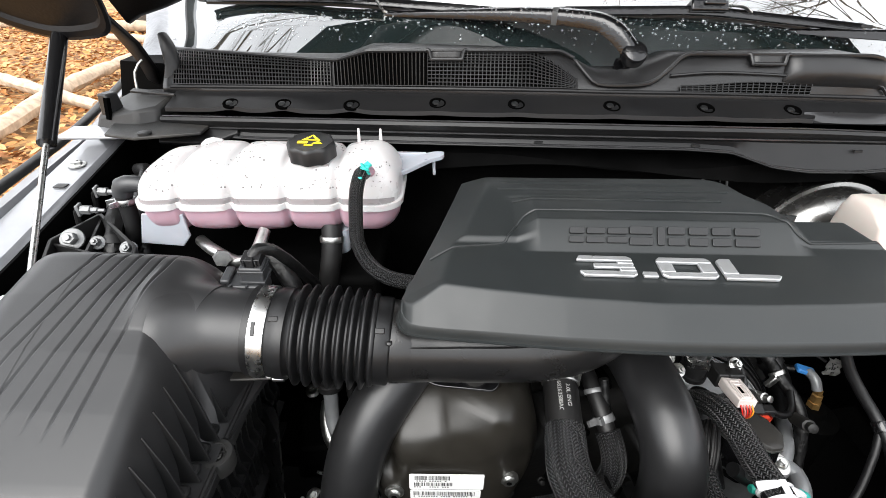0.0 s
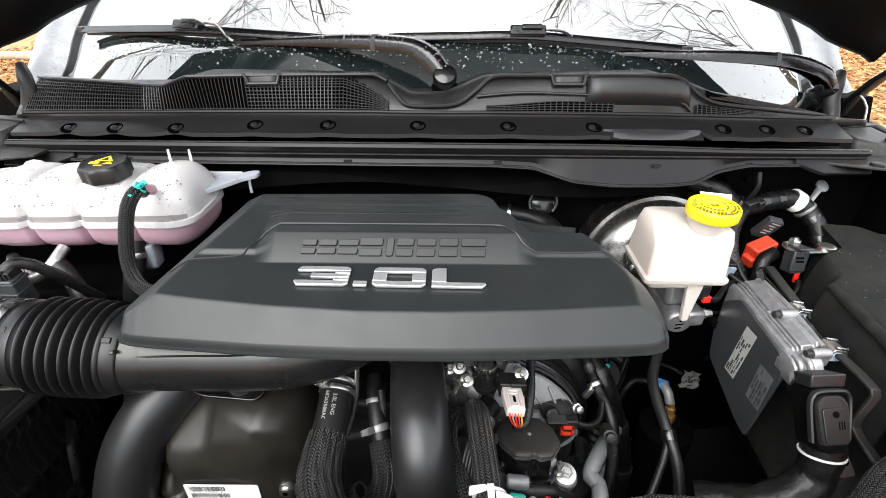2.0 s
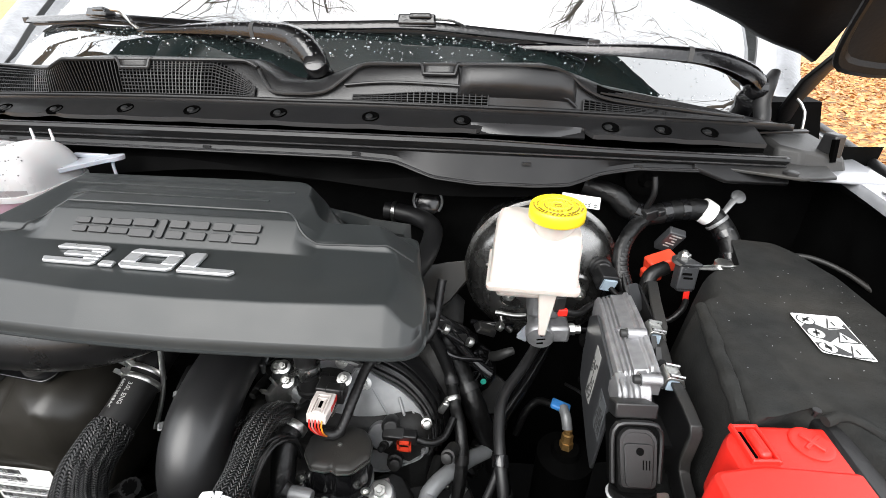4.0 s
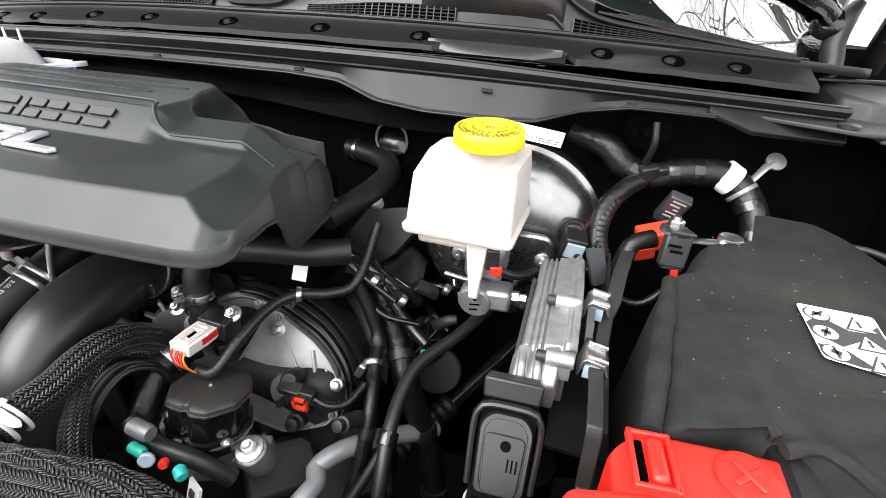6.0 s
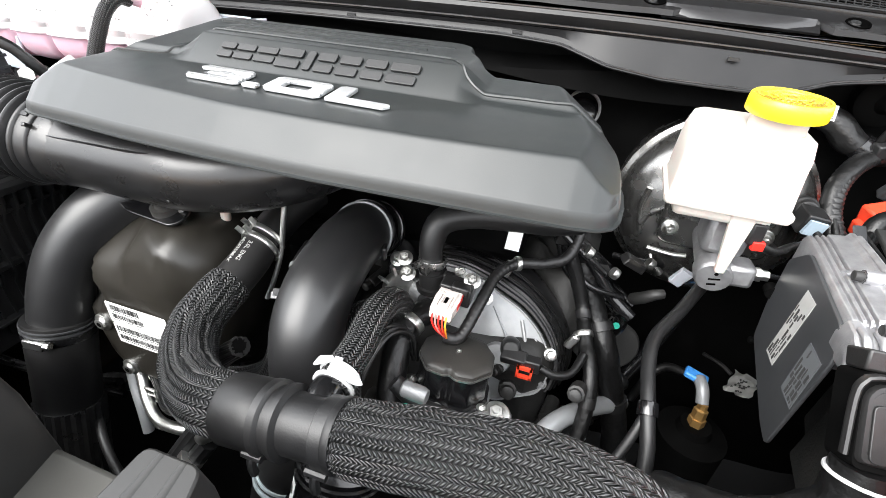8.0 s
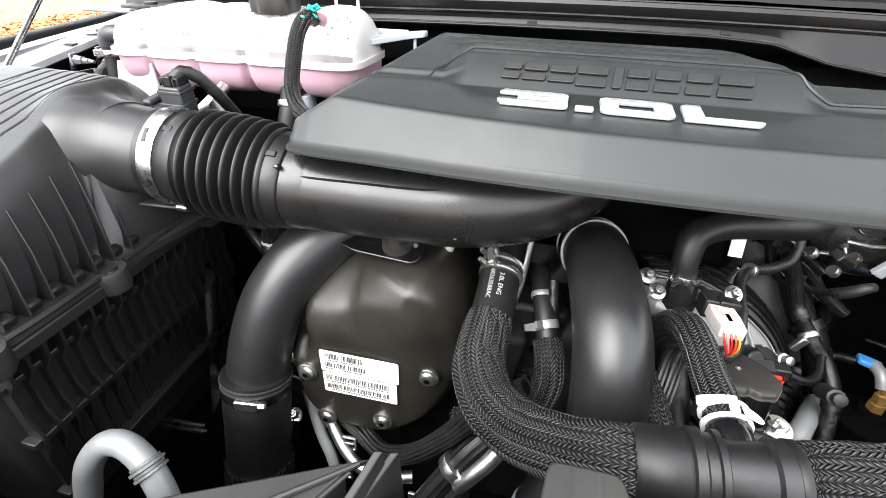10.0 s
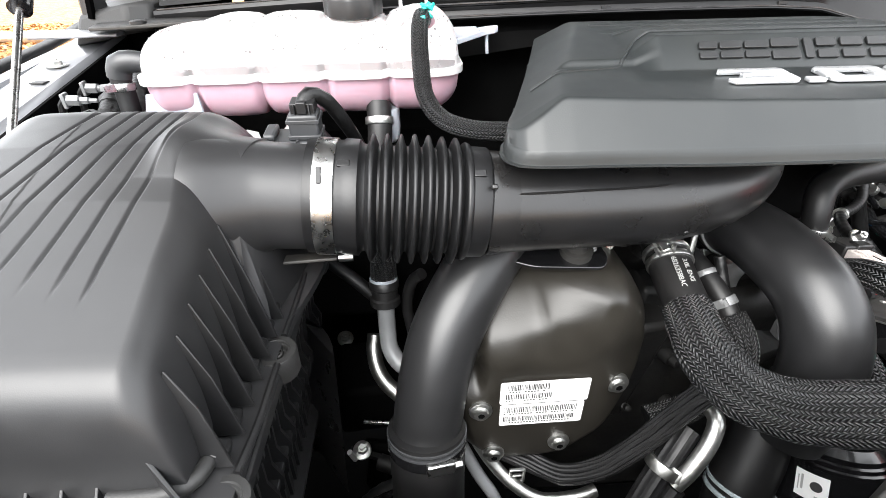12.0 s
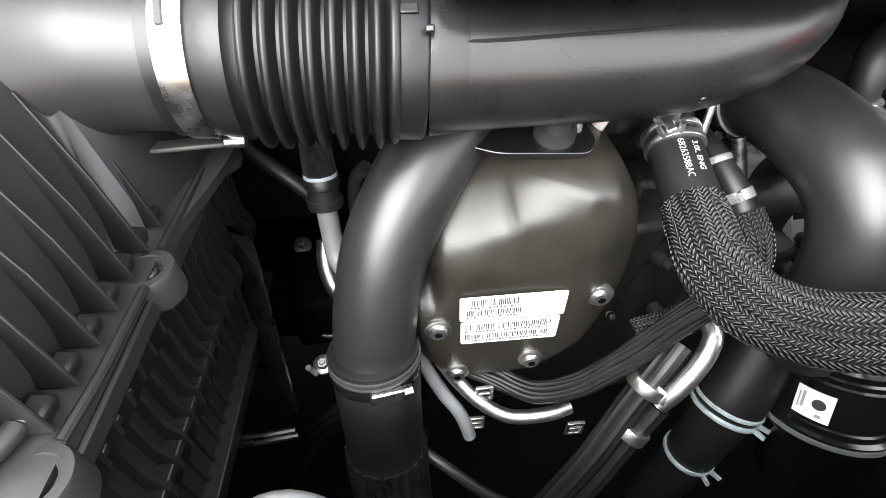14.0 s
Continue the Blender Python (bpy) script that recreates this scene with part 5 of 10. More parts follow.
CAP = V((-0.165, 0.575, 1.317))
cax = V((0, -0.10, 0.995))
bm = bmesh.new()
revolve(bm, [(-0.02, 0.024), (0.006, 0.024)], CAP, cax, 28)
part("filler_neck", bm, "tankw", tank)
bm = bmesh.new()
q = cax.to_track_quat("Z", "Y").to_matrix().to_4x4()
m = Matrix.Translation(CAP) @ q
rings = []
for h, r, lob in ((0.0, 0.0255, 0.0), (0.002, 0.030, 1.0), (0.018, 0.030, 1.0), (0.0215, 0.0285, 0.9), (0.0225, 0.027, 0.6), (0.0215, 0.0235, 0.0), (0.0215, 0.004, 0.0)):
    rings.append([m @ V((r * (1 + 0.045 * lob * math.cos(8 * a)) * math.cos(a), r * (1 + 0.045 * lob * math.cos(8 * a)) * math.sin(a), h)) for a in (2 * math.pi * k / 64 for k in range(64))])
skin(bm, rings)
cap = part("cap", bm, "plastic", tank, "black knobbed pressure cap with yellow warning marks")
bm = bmesh.new()
mm = m @ Matrix.Translation((0, 0, 0.0216))
prism(bm, [(-0.012, 0.003), (0.012, 0.003), (0.0, 0.019)], mm, 0.0006)
part("warning_triangle", bm, "yellow", cap)
bm = bmesh.new()
prism(bm, [(-0.005, 0.0045), (0.005, 0.0045), (0.0, 0.014)], mm, 0.0010)
part("mark", bm, "plastic", cap)
bm = bmesh.new()
prism(bm, [(-0.016, -0.006), (-0.003, -0.006), (-0.003, 0.000), (-0.016, 0.000)], mm, 0.0006)
prism(bm, [(0.003, -0.006), (0.016, -0.006), (0.010, 0.001)], mm, 0.0006)
prism(bm, [(-0.006, -0.012), (0.005, -0.012), (0.005, -0.0095), (-0.006, -0.0095)], mm, 0.0006)
part("mark", bm, "yellow", cap)
for x in (-0.115, -0.084):
    bm = bmesh.new()
    block(bm, (x, 0.642, 1.318), (0.006, 0.004, 0.032), (0, 0, 0), 0.55)
    part("fin", bm, "tankw", tank, bevel=0.001)
bm = bmesh.new()
ear_o = rounded([(-0.082, 0.590), (-0.050, 0.600), (-0.012, 0.640), (0.006, 0.648), (0.008, 0.664), (-0.006, 0.668), (-0.030, 0.660), (-0.082, 0.662)], 0.007, 4)
skin(bm, [[V((x, y, z + 0.10 * (x + 0.05))) for x, y in ear_o] for z in (1.281, 1.2865, 1.288)])
prism(bm, rounded([(-0.075, 0.655), (-0.045, 0.655), (-0.020, 0.659), (-0.020, 0.662), (-0.075, 0.662)], 0.0015), Matrix.Translation((0, 0, 1.287)), 0.006)
tube(bm, [(-0.008, 0.652, 1.288), (-0.008, 0.650, 1.276), (-0.007, 0.649, 1.262)], 0.0024, 8)
part("mounting_ear", bm, "clear", tank, "clear plastic mounting ear", bevel=0.001)
bm = bmesh.new()
tube(bm, [(-0.345, 0.645, 1.290), (-0.334, 0.650, 1.3035), (-0.318, 0.650, 1.3045), (-0.300, 0.648, 1.290)], 0.0055, 12, flat=1.6)
part("hook", bm, "tankw", tank)
bm = bmesh.new()
foot_o = [(-0.388, 1.250), (-0.402, 1.205), (-0.346, 1.201), (-0.333, 1.217), (-0.335, 1.250)]
skin(bm, [[V((x, 0.533 + dy, z)) for x, z in foot_o] for dy in (0.0, 0.004)])
part("foot", bm, "clear", tank, "thin clear plastic foot", bevel=0.001)
bm = bmesh.new()
skin(bm, [[V((-0.139 + (x + 0.139) * k, 0.561 + (y - 0.561) * k, z)) for x, y in rounded([(-0.156, 0.546), (-0.122, 0.546), (-0.122, 0.576), (-0.156, 0.576)], 0.012, 4)] for z, k in ((1.222, 1.0), (1.198, 1.0), (1.186, 0.9), (1.181, 0.6))])
part("foot", bm, "clear", tank, "rounded clear plastic foot")
bm = bmesh.new()
m2 = Matrix.Translation((-0.236, 0.572, 1.3135)) @ pose(0, 0, 0, 12, 0, 0)
for a, b, c, d in ((-0.016, -0.009, 0.016, -0.008), (-0.016, 0.008, 0.016, 0.009), (-0.016, -0.008, -0.015, 0.008), (0.015, -0.008, 0.016, 0.008), (-0.006, -0.004, 0.009, -0.003), (-0.006, -0.003, -0.005, 0.004)):
    prism(bm, [(a, b), (c, b), (c, d), (a, d)], m2, 0.0035)
part("moulded_mark", bm, "tankw", tank)
bm = bmesh.new()
tube(bm, [(-0.388, 0.566, 1.275), (-0.406, 0.565, 1.278), (-0.421, 0.565, 1.275), (-0.4255, 0.565, 1.262)], [0.010, 0.0115, 0.0125, 0.012], 16)
part("elbow", bm, "plate", tank, "grey plastic elbow")
bm = bmesh.new()
tube(bm, [(-0.4255, 0.565, 1.262), (-0.425, 0.564, 1.240), (-0.425, 0.560, 1.213), (-0.433, 0.556, 1.190), (-0.455, 0.55, 1.178)], 0.0105, 16)
part("hose", bm, "rubber", tank, "black rubber hose")
spring_clamp(tank, (-0.4253, 0.565, 1.252), (0, 0.1, 1), 0.0108, 0.008, "steel", (-1, -1, 0))

vent = thing("vent_hose", (-0.09, 0.47, 1.23), "black braided vent hose with a teal clip", "hose")
bm = bmesh.new()
tube(bm, [(-0.092, 0.528, 1.316), (-0.094, 0.515, 1.320), (-0.097, 0.497, 1.308), (-0.097, 0.480, 1.285), (-0.094, 0.462, 1.258), (-0.080, 0.442, 1.242), (-0.055, 0.420, 1.238), (-0.02, 0.41, 1.238), (0.02, 0.412, 1.236)], 0.0085, 18)
part("sleeve", bm, "mesh", vent)
bm = bmesh.new()
tube(bm, [(-0.086, 0.538, 1.314), (-0.090, 0.528, 1.318), (-0.093, 0.517, 1.320)], 0.0070, 14)
part("stub", bm, "tankp", vent, "pink coolant-stained plastic stub")
bm = bmesh.new()
rnd = random.Random(3)
for k in range(7):
    a = rnd.uniform(0, 6.28)
    c = V((-0.0925 + 0.004 * math.cos(a), 0.518 - 0.004 * rnd.random() + 0.007 * math.sin(a), 1.319 + 0.006 * math.cos(a * 2)))
    block(bm, c + V((0, 0, 0.004)), (0.016, 0.008, 0.003), (rnd.uniform(-50, 50), rnd.uniform(-50, 50), rnd.uniform(0, 180)))
part("clip", bm, "teal", vent, bevel=0.001)

# rain beads on the tank
bm = bmesh.new()
rnd = random.Random(9)
for k in range(420):
    u, a = rnd.uniform(0.03, 0.97), rnd.uniform(0.10, 0.60)
    if noise.noise(V((u * 9, a * 6, 1.7))) < -0.05:
        continue
    c = tank_place(u, a)
    nrm = (tank_place(u + 0.004, a) - c).cross(tank_place(u, a + 0.01) - c).normalized()
    if nrm.z < 0:
        nrm = -nrm
    r = rnd.choice((0.0005, 0.0007, 0.0009, 0.0012))
    revolve(bm, [(-0.0002, r), (r * 0.5, r * 0.85), (r * 0.8, r * 0.4)], c, nrm, 7)
tagged(part("tank_drops", bm, "bead"), "small rain beads on the coolant tank", "rain drops", kind="stuff")


# ---- engine and its pipes ----
engine = thing("engine_block", (0.25, 0.55, 0.6), "dark grimy engine block and heads deep in the bay", "engine")
bm = bmesh.new()
grid(bm, 60, 30, lambda u, v: V((-0.02 + 0.56 * u, 0.535 + 0.18 * v, 1.02 + 0.05 * noise.noise(V((u * 9, v * 5, 2))) - 0.10 * smooth((0.25 - v) * 3))))
part("head", bm, "block", engine)
bm = bmesh.new()
block(bm, (0.26, 0.56, 0.78), (0.50, 0.22, 0.42))
part("crankcase", bm, "block", engine, bevel=0.03)
# added near-black filler that stands in for the shaded void under the cover
bm = bmesh.new()
block(bm, (0.24, 0.585, 1.13), (0.40, 0.10, 0.16))
part("cover_shade_block", bm, "dark", engine, bevel=0.02)
for k, (x, y, z, sx, sy, sz) in enumerate(((0.20, 0.47, 0.96, 0.08, 0.05, 0.12), (0.16, 0.45, 0.90, 0.05, 0.06, 0.2), (0.33, 0.46, 0.86, 0.10, 0.06, 0.16), (0.50, 0.47, 0.80, 0.12, 0.08, 0.12), (0.43, 0.43, 0.84, 0.09, 0.07, 0.10))):
    bm = bmesh.new()
    block(bm, (x, y, z), (sx, sy, sz), (8 * k, 5, 11 * k))
    part("casting", bm, "block", engine, bevel=0.008)
rnd = random.Random(11)
for k in range(46):
    bm = bmesh.new()
    x, y, z = rnd.uniform(-0.02, 0.56), rnd.uniform(0.40, 0.50), rnd.uniform(0.82, 1.05)
    ax = (rnd.uniform(-0.4, 0.4), -1, rnd.uniform(0, 0.8))
    r = rnd.uniform(0.004, 0.009)
    revolve(bm, [(-0.03, r * 1.4), (0.004, r * 1.4), (0.005, r), (0.014, r), (0.015, r * 0.7)], (x, y, z), ax, 10)
    part("stud", bm, rnd.choice(("block", "dark", "dusty", "zinc", "block")), engine)

# left charge pipe: coated tube, coupler and ribbed hose
cpipe = thing("charge_pipe", (-0.08, 0.35, 0.95), "satin black charge air pipe clamped to a rubber hose", "charge pipe")
bm = bmesh.new()
tube(bm, [(0.05, 0.50, 1.125), (0.005, 0.455, 1.128), (-0.03, 0.412, 1.118), (-0.060, 0.378, 1.092), (-0.086, 0.350, 1.052), (-0.100, 0.330, 1.005), (-0.107, 0.317, 0.96), (-0.110, 0.309, 0.925)], 0.0355, 36)
part("pipe", bm, "pipe", cpipe)
d = V((-0.003, -0.05, -0.20)).normalized()
c0 = V((-0.1075, 0.3155, 0.966))
bm = bmesh.new()
revolve(bm, [(0, 0.0365), (0.001, 0.0395), (0.006, 0.040), (0.008, 0.038), (0.012, 0.0378), (0.014, 0.039), (0.055, 0.039), (0.056, 0.0385), (0.128, 0.0385), (0.130, 0.037)], c0, d, 40)
part("coupler", bm, "rubber", cpipe, "black rubber coupler")
for s, r in ((0.006, 0.0393), (0.012, 0.0390)):
    ring(cpipe, "bead", c0 + d * s, d, r, 0.0024, "plate", 0.0014)
band = ring(cpipe, "clamp", c0 + d * 0.020, d, 0.0392, 0.010, "gloss", 0.001, "worm-drive hose clamp")
bm = bmesh.new()
block(bm, V((-0.0960, 0.2735, 0.9560)), (0.028, 0.009, 0.012), (-14, 4, 10))
part("screw_housing", bm, "steel", band, bevel=0.002)
bm = bmesh.new()
revolve(bm, [(0, 0.0045), (0.007, 0.0045)], V((-0.0820, 0.2760, 0.9568)), (1, 0.18, 0.05), 6)
part("screw", bm, "steel", band)
bm = bmesh.new()
e0 = c0 + d * 0.128
tube(bm, [e0, e0 + d * 0.06, e0 + d * 0.13 + V((0.004, 0, 0)), e0 + d * 0.22 + V((0.02, 0.01, 0))], 0.0405, 96, 0.012, ridges=24, amp=0.035)
part("sleeve", bm, "duct", cpipe, "black ribbed hose sleeve")

# turbo heat cover with stickers and flanged bolts
tcover = thing("turbo_cover", (0.03, 0.40, 0.95), "dark bronze-black moulded turbo cover with white barcode stickers", "turbo cover")
outl = rounded([(-0.074, 0.945), (-0.064, 0.890), (-0.030, 0.866), (0.045, 0.866), (0.104, 0.918), (0.130, 0.975), (0.134, 1.030), (0.120, 1.076), (0.092, 1.110), (0.0, 1.108), (-0.040, 1.099), (-0.068, 1.062), (-0.078, 1.0)], 0.022, 4)
ocx, ocz = 0.03, 0.985


def tc_y(x, z):
    zr = table(x, [(-0.08, 1.042), (-0.036, 1.050), (-0.019, 1.053), (0.007, 1.059), (0.027, 1.077), (0.044, 1.093), (0.063, 1.101), (0.085, 1.099), (0.11, 1.075), (0.14, 1.05)])
    y = 0.3305
    t = z - zr - 0.006
    y += 1.30 * (t + math.sqrt(t * t + 0.00005)) / 2
    t = z - zr + 0.026
    y += 0.22 * (t + math.sqrt(t * t + 0.00006)) / 2
    y += 0.0030 * noise.noise(V((x * 26, z * 26, 4.2))) * smooth((z - 0.97) / 0.04)
    y += 0.012 * smooth((-0.045 - x) / 0.006) * smooth((z - 0.985) / 0.006) * (1 - smooth((z - 1.045) / 0.03))
    y += 0.30 * (x - 0.088 + math.sqrt((x - 0.088) ** 2 + 0.0001)) + 0.010 * math.exp(-(((x + 0.055) / 0.016) ** 2 + ((z - 1.005) / 0.02) ** 2))
    return y


bm = bmesh.new()
rings = []
for s in [0.03 + 0.97 * k / 26 for k in range(27)]:
    rings.append([V((ocx + (x - ocx) * s, tc_y(ocx + (x - ocx) * s, ocz + (z - ocz) * s) + 0.014 * smooth((s - 0.86) / 0.14) ** 2, ocz + (z - ocz) * s)) for x, z in outl])
last = rings[-1]
for dy in (0.008, 0.03, 0.10):
    rings.append([V((ocx + (q.x - ocx) * 1.015, max(q.y + 0.01, 0.345) + dy, ocz + (q.z - ocz) * 1.012)) for q in last])
skin(bm, rings)
part("shell", bm, "shield", tcover, sharp=60)
for x, z in ((-0.050, 0.963), (0.095, 0.987), (0.041, 0.902), (-0.033, 0.888)):
    bm = bmesh.new()
    yy = tc_y(x, z) - 0.001
    revolve(bm, [(-0.003, 0.0125), (0.0015, 0.0125), (0.0022, 0.0115), (0.0026, 0.0085), (0.0034, 0.0078), (0.0066, 0.0076), (0.0070, 0.0066)], (x, yy, z), (0.0, -1, 0), 28)
    b = part("bolt", bm, "zinc", tcover, "flanged star-head bolt")
    bm = bmesh.new()
    revolve(bm, [(0.0069, 0.0040), (0.0073, 0.0036)], (x, yy, z), (0, -1, 0), 6)
    part("socket", bm, "dark", b)


def barcode(parent, m, w, h, rows, seed):
    """White sticker with barcode-like bars; unreadable print as plain bars."""
    bm = bmesh.new()
    prism(bm, rounded([(0, 0), (w, 0), (w, h), (0, h)], 0.0025, 3), m, 0.0006)
    s = part("sticker", bm, "label", parent, "white printed sticker")
    rn = random.Random(seed)
    bm = bmesh.new()
    for y0, hh, x0, x1 in rows:
        x = x0
        while x < x1:
            k = rn.choice((0.0005, 0.0008, 0.0012))
            prism(bm, [(x, y0), (x + k, y0), (x + k, y0 + hh), (x, y0 + hh)], m, 0.0009)
            x += k + rn.choice((0.0005, 0.0008, 0.0011))
        for q in range(int((x1 - x0) / 0.0032)):
            if rn.random() < 0.85:
                prism(bm, [(x0 + q * 0.0032, y0 - 0.0030), (x0 + q * 0.0032 + 0.0020, y0 - 0.0030), (x0 + q * 0.0032 + 0.0020, y0 - 0.0014), (x0 + q * 0.0032, y0 - 0.0014)], m, 0.0009)
    part("print", bm, "ink", s)
    return s


barcode(tcover, Matrix.Translation((-0.0305, 0.3292, 0.9725)) @ pose(0, 0, 0, 90, 0, 0), 0.0935, 0.0325, [(0.0205, 0.0085, 0.006, 0.050), (0.0075, 0.0075, 0.006, 0.055)], 1)
barcode(tcover, Matrix.Translation((-0.0295, 0.3290, 0.9385)) @ pose(0, 0, 0, 90, 0, 0), 0.0900, 0.0325, [(0.0205, 0.0085, 0.004, 0.082), (0.0065, 0.0075, 0.004, 0.080)], 2)
# bracket with a fitting above it
brk = thing("pipe_bracket", (0.02, 0.38, 1.12), "black steel bracket with a bronze fitting", "bracket")
bm = bmesh.new()
pr = rounded([(-0.045, -0.012), (-0.01, -0.028), (0.058, -0.034), (0.066, -0.020), (0.058, 0.02), (-0.04, 0.03)], 0.008, 3)
prism(bm, pr, pose(0.012, 0.398, 1.121, 14, 0, 0), 0.004)
part("plate", bm, "gloss", brk, bevel=0.001)
bm = bmesh.new()
revolve(bm, [(-0.005, 0.016), (0.006, 0.016), (0.007, 0.011), (0.016, 0.0105), (0.019, 0.013), (0.026, 0.013), (0.027, 0.009)], (0.047, 0.385, 1.122), (0, -0.15, 1), 18)
part("fitting", bm, "dusty", brk)
bm = bmesh.new()
tube(bm, [(0.064, 0.385, 1.09), (0.066, 0.39, 1.13), (0.066, 0.40, 1.16)], 0.0035, 10)
part("rod", bm, "steel", brk)
bm = bmesh.new()
tube(bm, [(0.085, 0.43, 1.075), (0.097, 0.42, 1.11), (0.105, 0.415, 1.15)], 0.006, 12)
part("spacer", bm, "natural", brk, "pale plastic rod")

# coolant hose with braided sleeve, quick connector and the large sleeved hose
chose = thing("coolant_hose", (0.17, 0.33, 1.06), "black rubber coolant hose in a braided sleeve", "hose")
bm = bmesh.new()
tube(bm, [(0.175, 0.495, 1.125), (0.163, 0.455, 1.113), (0.158, 0.42, 1.100), (0.157, 0.38, 1.083), (0.155, 0.345, 1.072)], 0.0215, 26)
part("rubber_hose", bm, "rubber", chose)
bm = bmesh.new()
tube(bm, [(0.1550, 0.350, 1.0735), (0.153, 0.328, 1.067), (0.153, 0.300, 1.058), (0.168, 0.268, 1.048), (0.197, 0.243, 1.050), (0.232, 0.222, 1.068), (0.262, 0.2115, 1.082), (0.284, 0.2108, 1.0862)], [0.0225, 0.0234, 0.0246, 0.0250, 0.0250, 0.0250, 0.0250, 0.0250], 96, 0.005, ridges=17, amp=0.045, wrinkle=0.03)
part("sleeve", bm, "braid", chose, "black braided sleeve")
for cy, cz in ((0.412, 1.0965), (0.401, 1.0920)):
    spring_clamp(chose, (0.1578, cy, cz), (0.1, 0.93, 0.36), 0.0224, 0.006, "zinc", (-0.5, -0.5, 0.7))
bm = bmesh.new()
block(bm, (0.146, 0.405, 1.114), (0.008, 0.020, 0.006), (20, -30, 0))
part("clamp_bridge", bm, "zinc", chose, bevel=0.001)
def wrap_text(parent, body, size, m_of, mat, name="print"):
    """Lettering laid on a curved surface: m_of(a, b, h) maps it there."""
    cu = bpy.data.curves.new("lettering", "FONT")
    cu.body, cu.size, cu.extrude = body, size, 0.00025
    ob = new("lettering", cu)
    dg = bpy.context.evaluated_depsgraph_get()
    me = bpy.data.meshes.new_from_object(ob.evaluated_get(dg))
    bpy.data.objects.remove(ob)
    for v in me.vertices:
        v.co = m_of(v.co.x, v.co.y, v.co.z)
    me.materials.append(MAT[mat])
    o = new(name, me)
    o.parent = parent
    o.matrix_parent_inverse = Matrix.Translation(-V(parent.location)) if parent.data is None else Matrix()
    return o


def on_hose(p0, p1, r, turn):
    a = (V(p1) - V(p0)).normalized()
    u = (V((0, -0.5, 1)) - a * V((0, -0.5, 1)).dot(a)).normalized()
    w = a.cross(u)
    def f(x, y, z):
        th = turn - y / r
        return V(p0) + a * x + (u * math.cos(th) + w * math.sin(th)) * (r + 0.0004 + z)
    return f


wrap_text(chose, "3.0L ENG", 0.0068, on_hose((0.1573, 0.3930, 1.0888), (0.1565, 0.365, 1.0775), 0.0215, -0.05), "sticker_pale")
wrap_text(chose, "68263588AC", 0.0068, on_hose((0.1574, 0.3960, 1.0900), (0.1565, 0.365, 1.0775), 0.0215, 0.42), "sticker_pale")

tee = thing("hose_connector", (0.33, 0.205, 1.07), "black plastic quick connector joining two sleeved hoses", "hose connector")
T0, T1 = V((0.262, 0.2105, 1.083)), V((0.374, 0.2108, 1.0995))
td = (T1 - T0).normalized()
bm = bmesh.new()
revolve(bm, [(0.013, 0.0258), (0.016, 0.0276), (0.045, 0.0276), (0.048, 0.0264)], T0, td, 36)
part("cuff", bm, "rubber", tee, "shiny black rubber cuff")
bm = bmesh.new()
revolve(bm, [(0.046, 0.0238), (0.049, 0.0288), (0.055, 0.0288), (0.057, 0.0256), (0.063, 0.0256), (0.064, 0.0282), (0.068, 0.0282), (0.070, 0.0232), (0.096, 0.0232), (0.098, 0.0262), (0.112, 0.0262), (0.115, 0.0235)], T0, td, 36)
part("body", bm, "plastic", tee)
for s in (0.052, 0.105):
    bm = bmesh.new()
    q = T0 + td * s + V((0, -0.0215, -0.018))
    tube(bm, [q + V((-0.004, 0.008, 0.012)), q + V((-0.004, -0.004, 0.0)), q + V((-0.004, -0.004, -0.016))], 0.0035, 8)
    tube(bm, [q + V((-0.010, -0.004, 0.006)), q + V((0.006, -0.004, 0.006))], 0.0032, 8)
    part("lock_tab", bm, "plastic", tee)
bm = bmesh.new()
tube(bm, [T0 + td * 0.082, T0 + td * 0.081 + V((0, 0.022, 0.006)), T0 + td * 0.080 + V((0, 0.045, 0.004))], 0.014, 18)
part("branch", bm, "gloss", tee)
bh = thing("branch_hose", (0.34, 0.30, 1.10), "small braided coolant hose with a white spring clamp", "hose")
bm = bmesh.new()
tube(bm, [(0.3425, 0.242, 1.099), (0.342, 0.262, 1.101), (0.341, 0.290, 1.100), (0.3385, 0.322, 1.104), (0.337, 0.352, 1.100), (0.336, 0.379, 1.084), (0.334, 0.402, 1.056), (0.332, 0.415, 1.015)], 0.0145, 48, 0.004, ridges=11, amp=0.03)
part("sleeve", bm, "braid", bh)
c = None
for dy in (-0.0055, 0.0055):
    o = ring(bh, "clamp", (0.3422, 0.253 + dy, 1.0995 + 0.15 * dy), (0, 1, 0.15), 0.0160, 0.0034, "clampw", 0.0012, "white painted spring clamp")
    c = c or o
for sx, dy in ((-1, 0.004), (1, -0.004)):
    bm = bmesh.new()
    m = pose(0.3422 + sx * 0.0125, 0.253 + dy, 1.1125, 8, sx * 34, sx * 10)
    prism(bm, rounded([(-0.010, -0.005), (0.009, -0.0035), (0.014, 0.0), (0.009, 0.0035), (-0.010, 0.005)], 0.0025, 3), m, 0.0018)
    part("ear", bm, "clampw", c, bevel=0.0006)
bm = bmesh.new()
block(bm, (0.3422, 0.253, 1.1175), (0.007, 0.0135, 0.0016), (8, 0, 0))
part("bridge", bm, "clampw", c, bevel=0.0006)
rhose = thing("radiator_hose", (0.46, 0.21, 1.08), "large black radiator hose in a braided sleeve", "hose")
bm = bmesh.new()
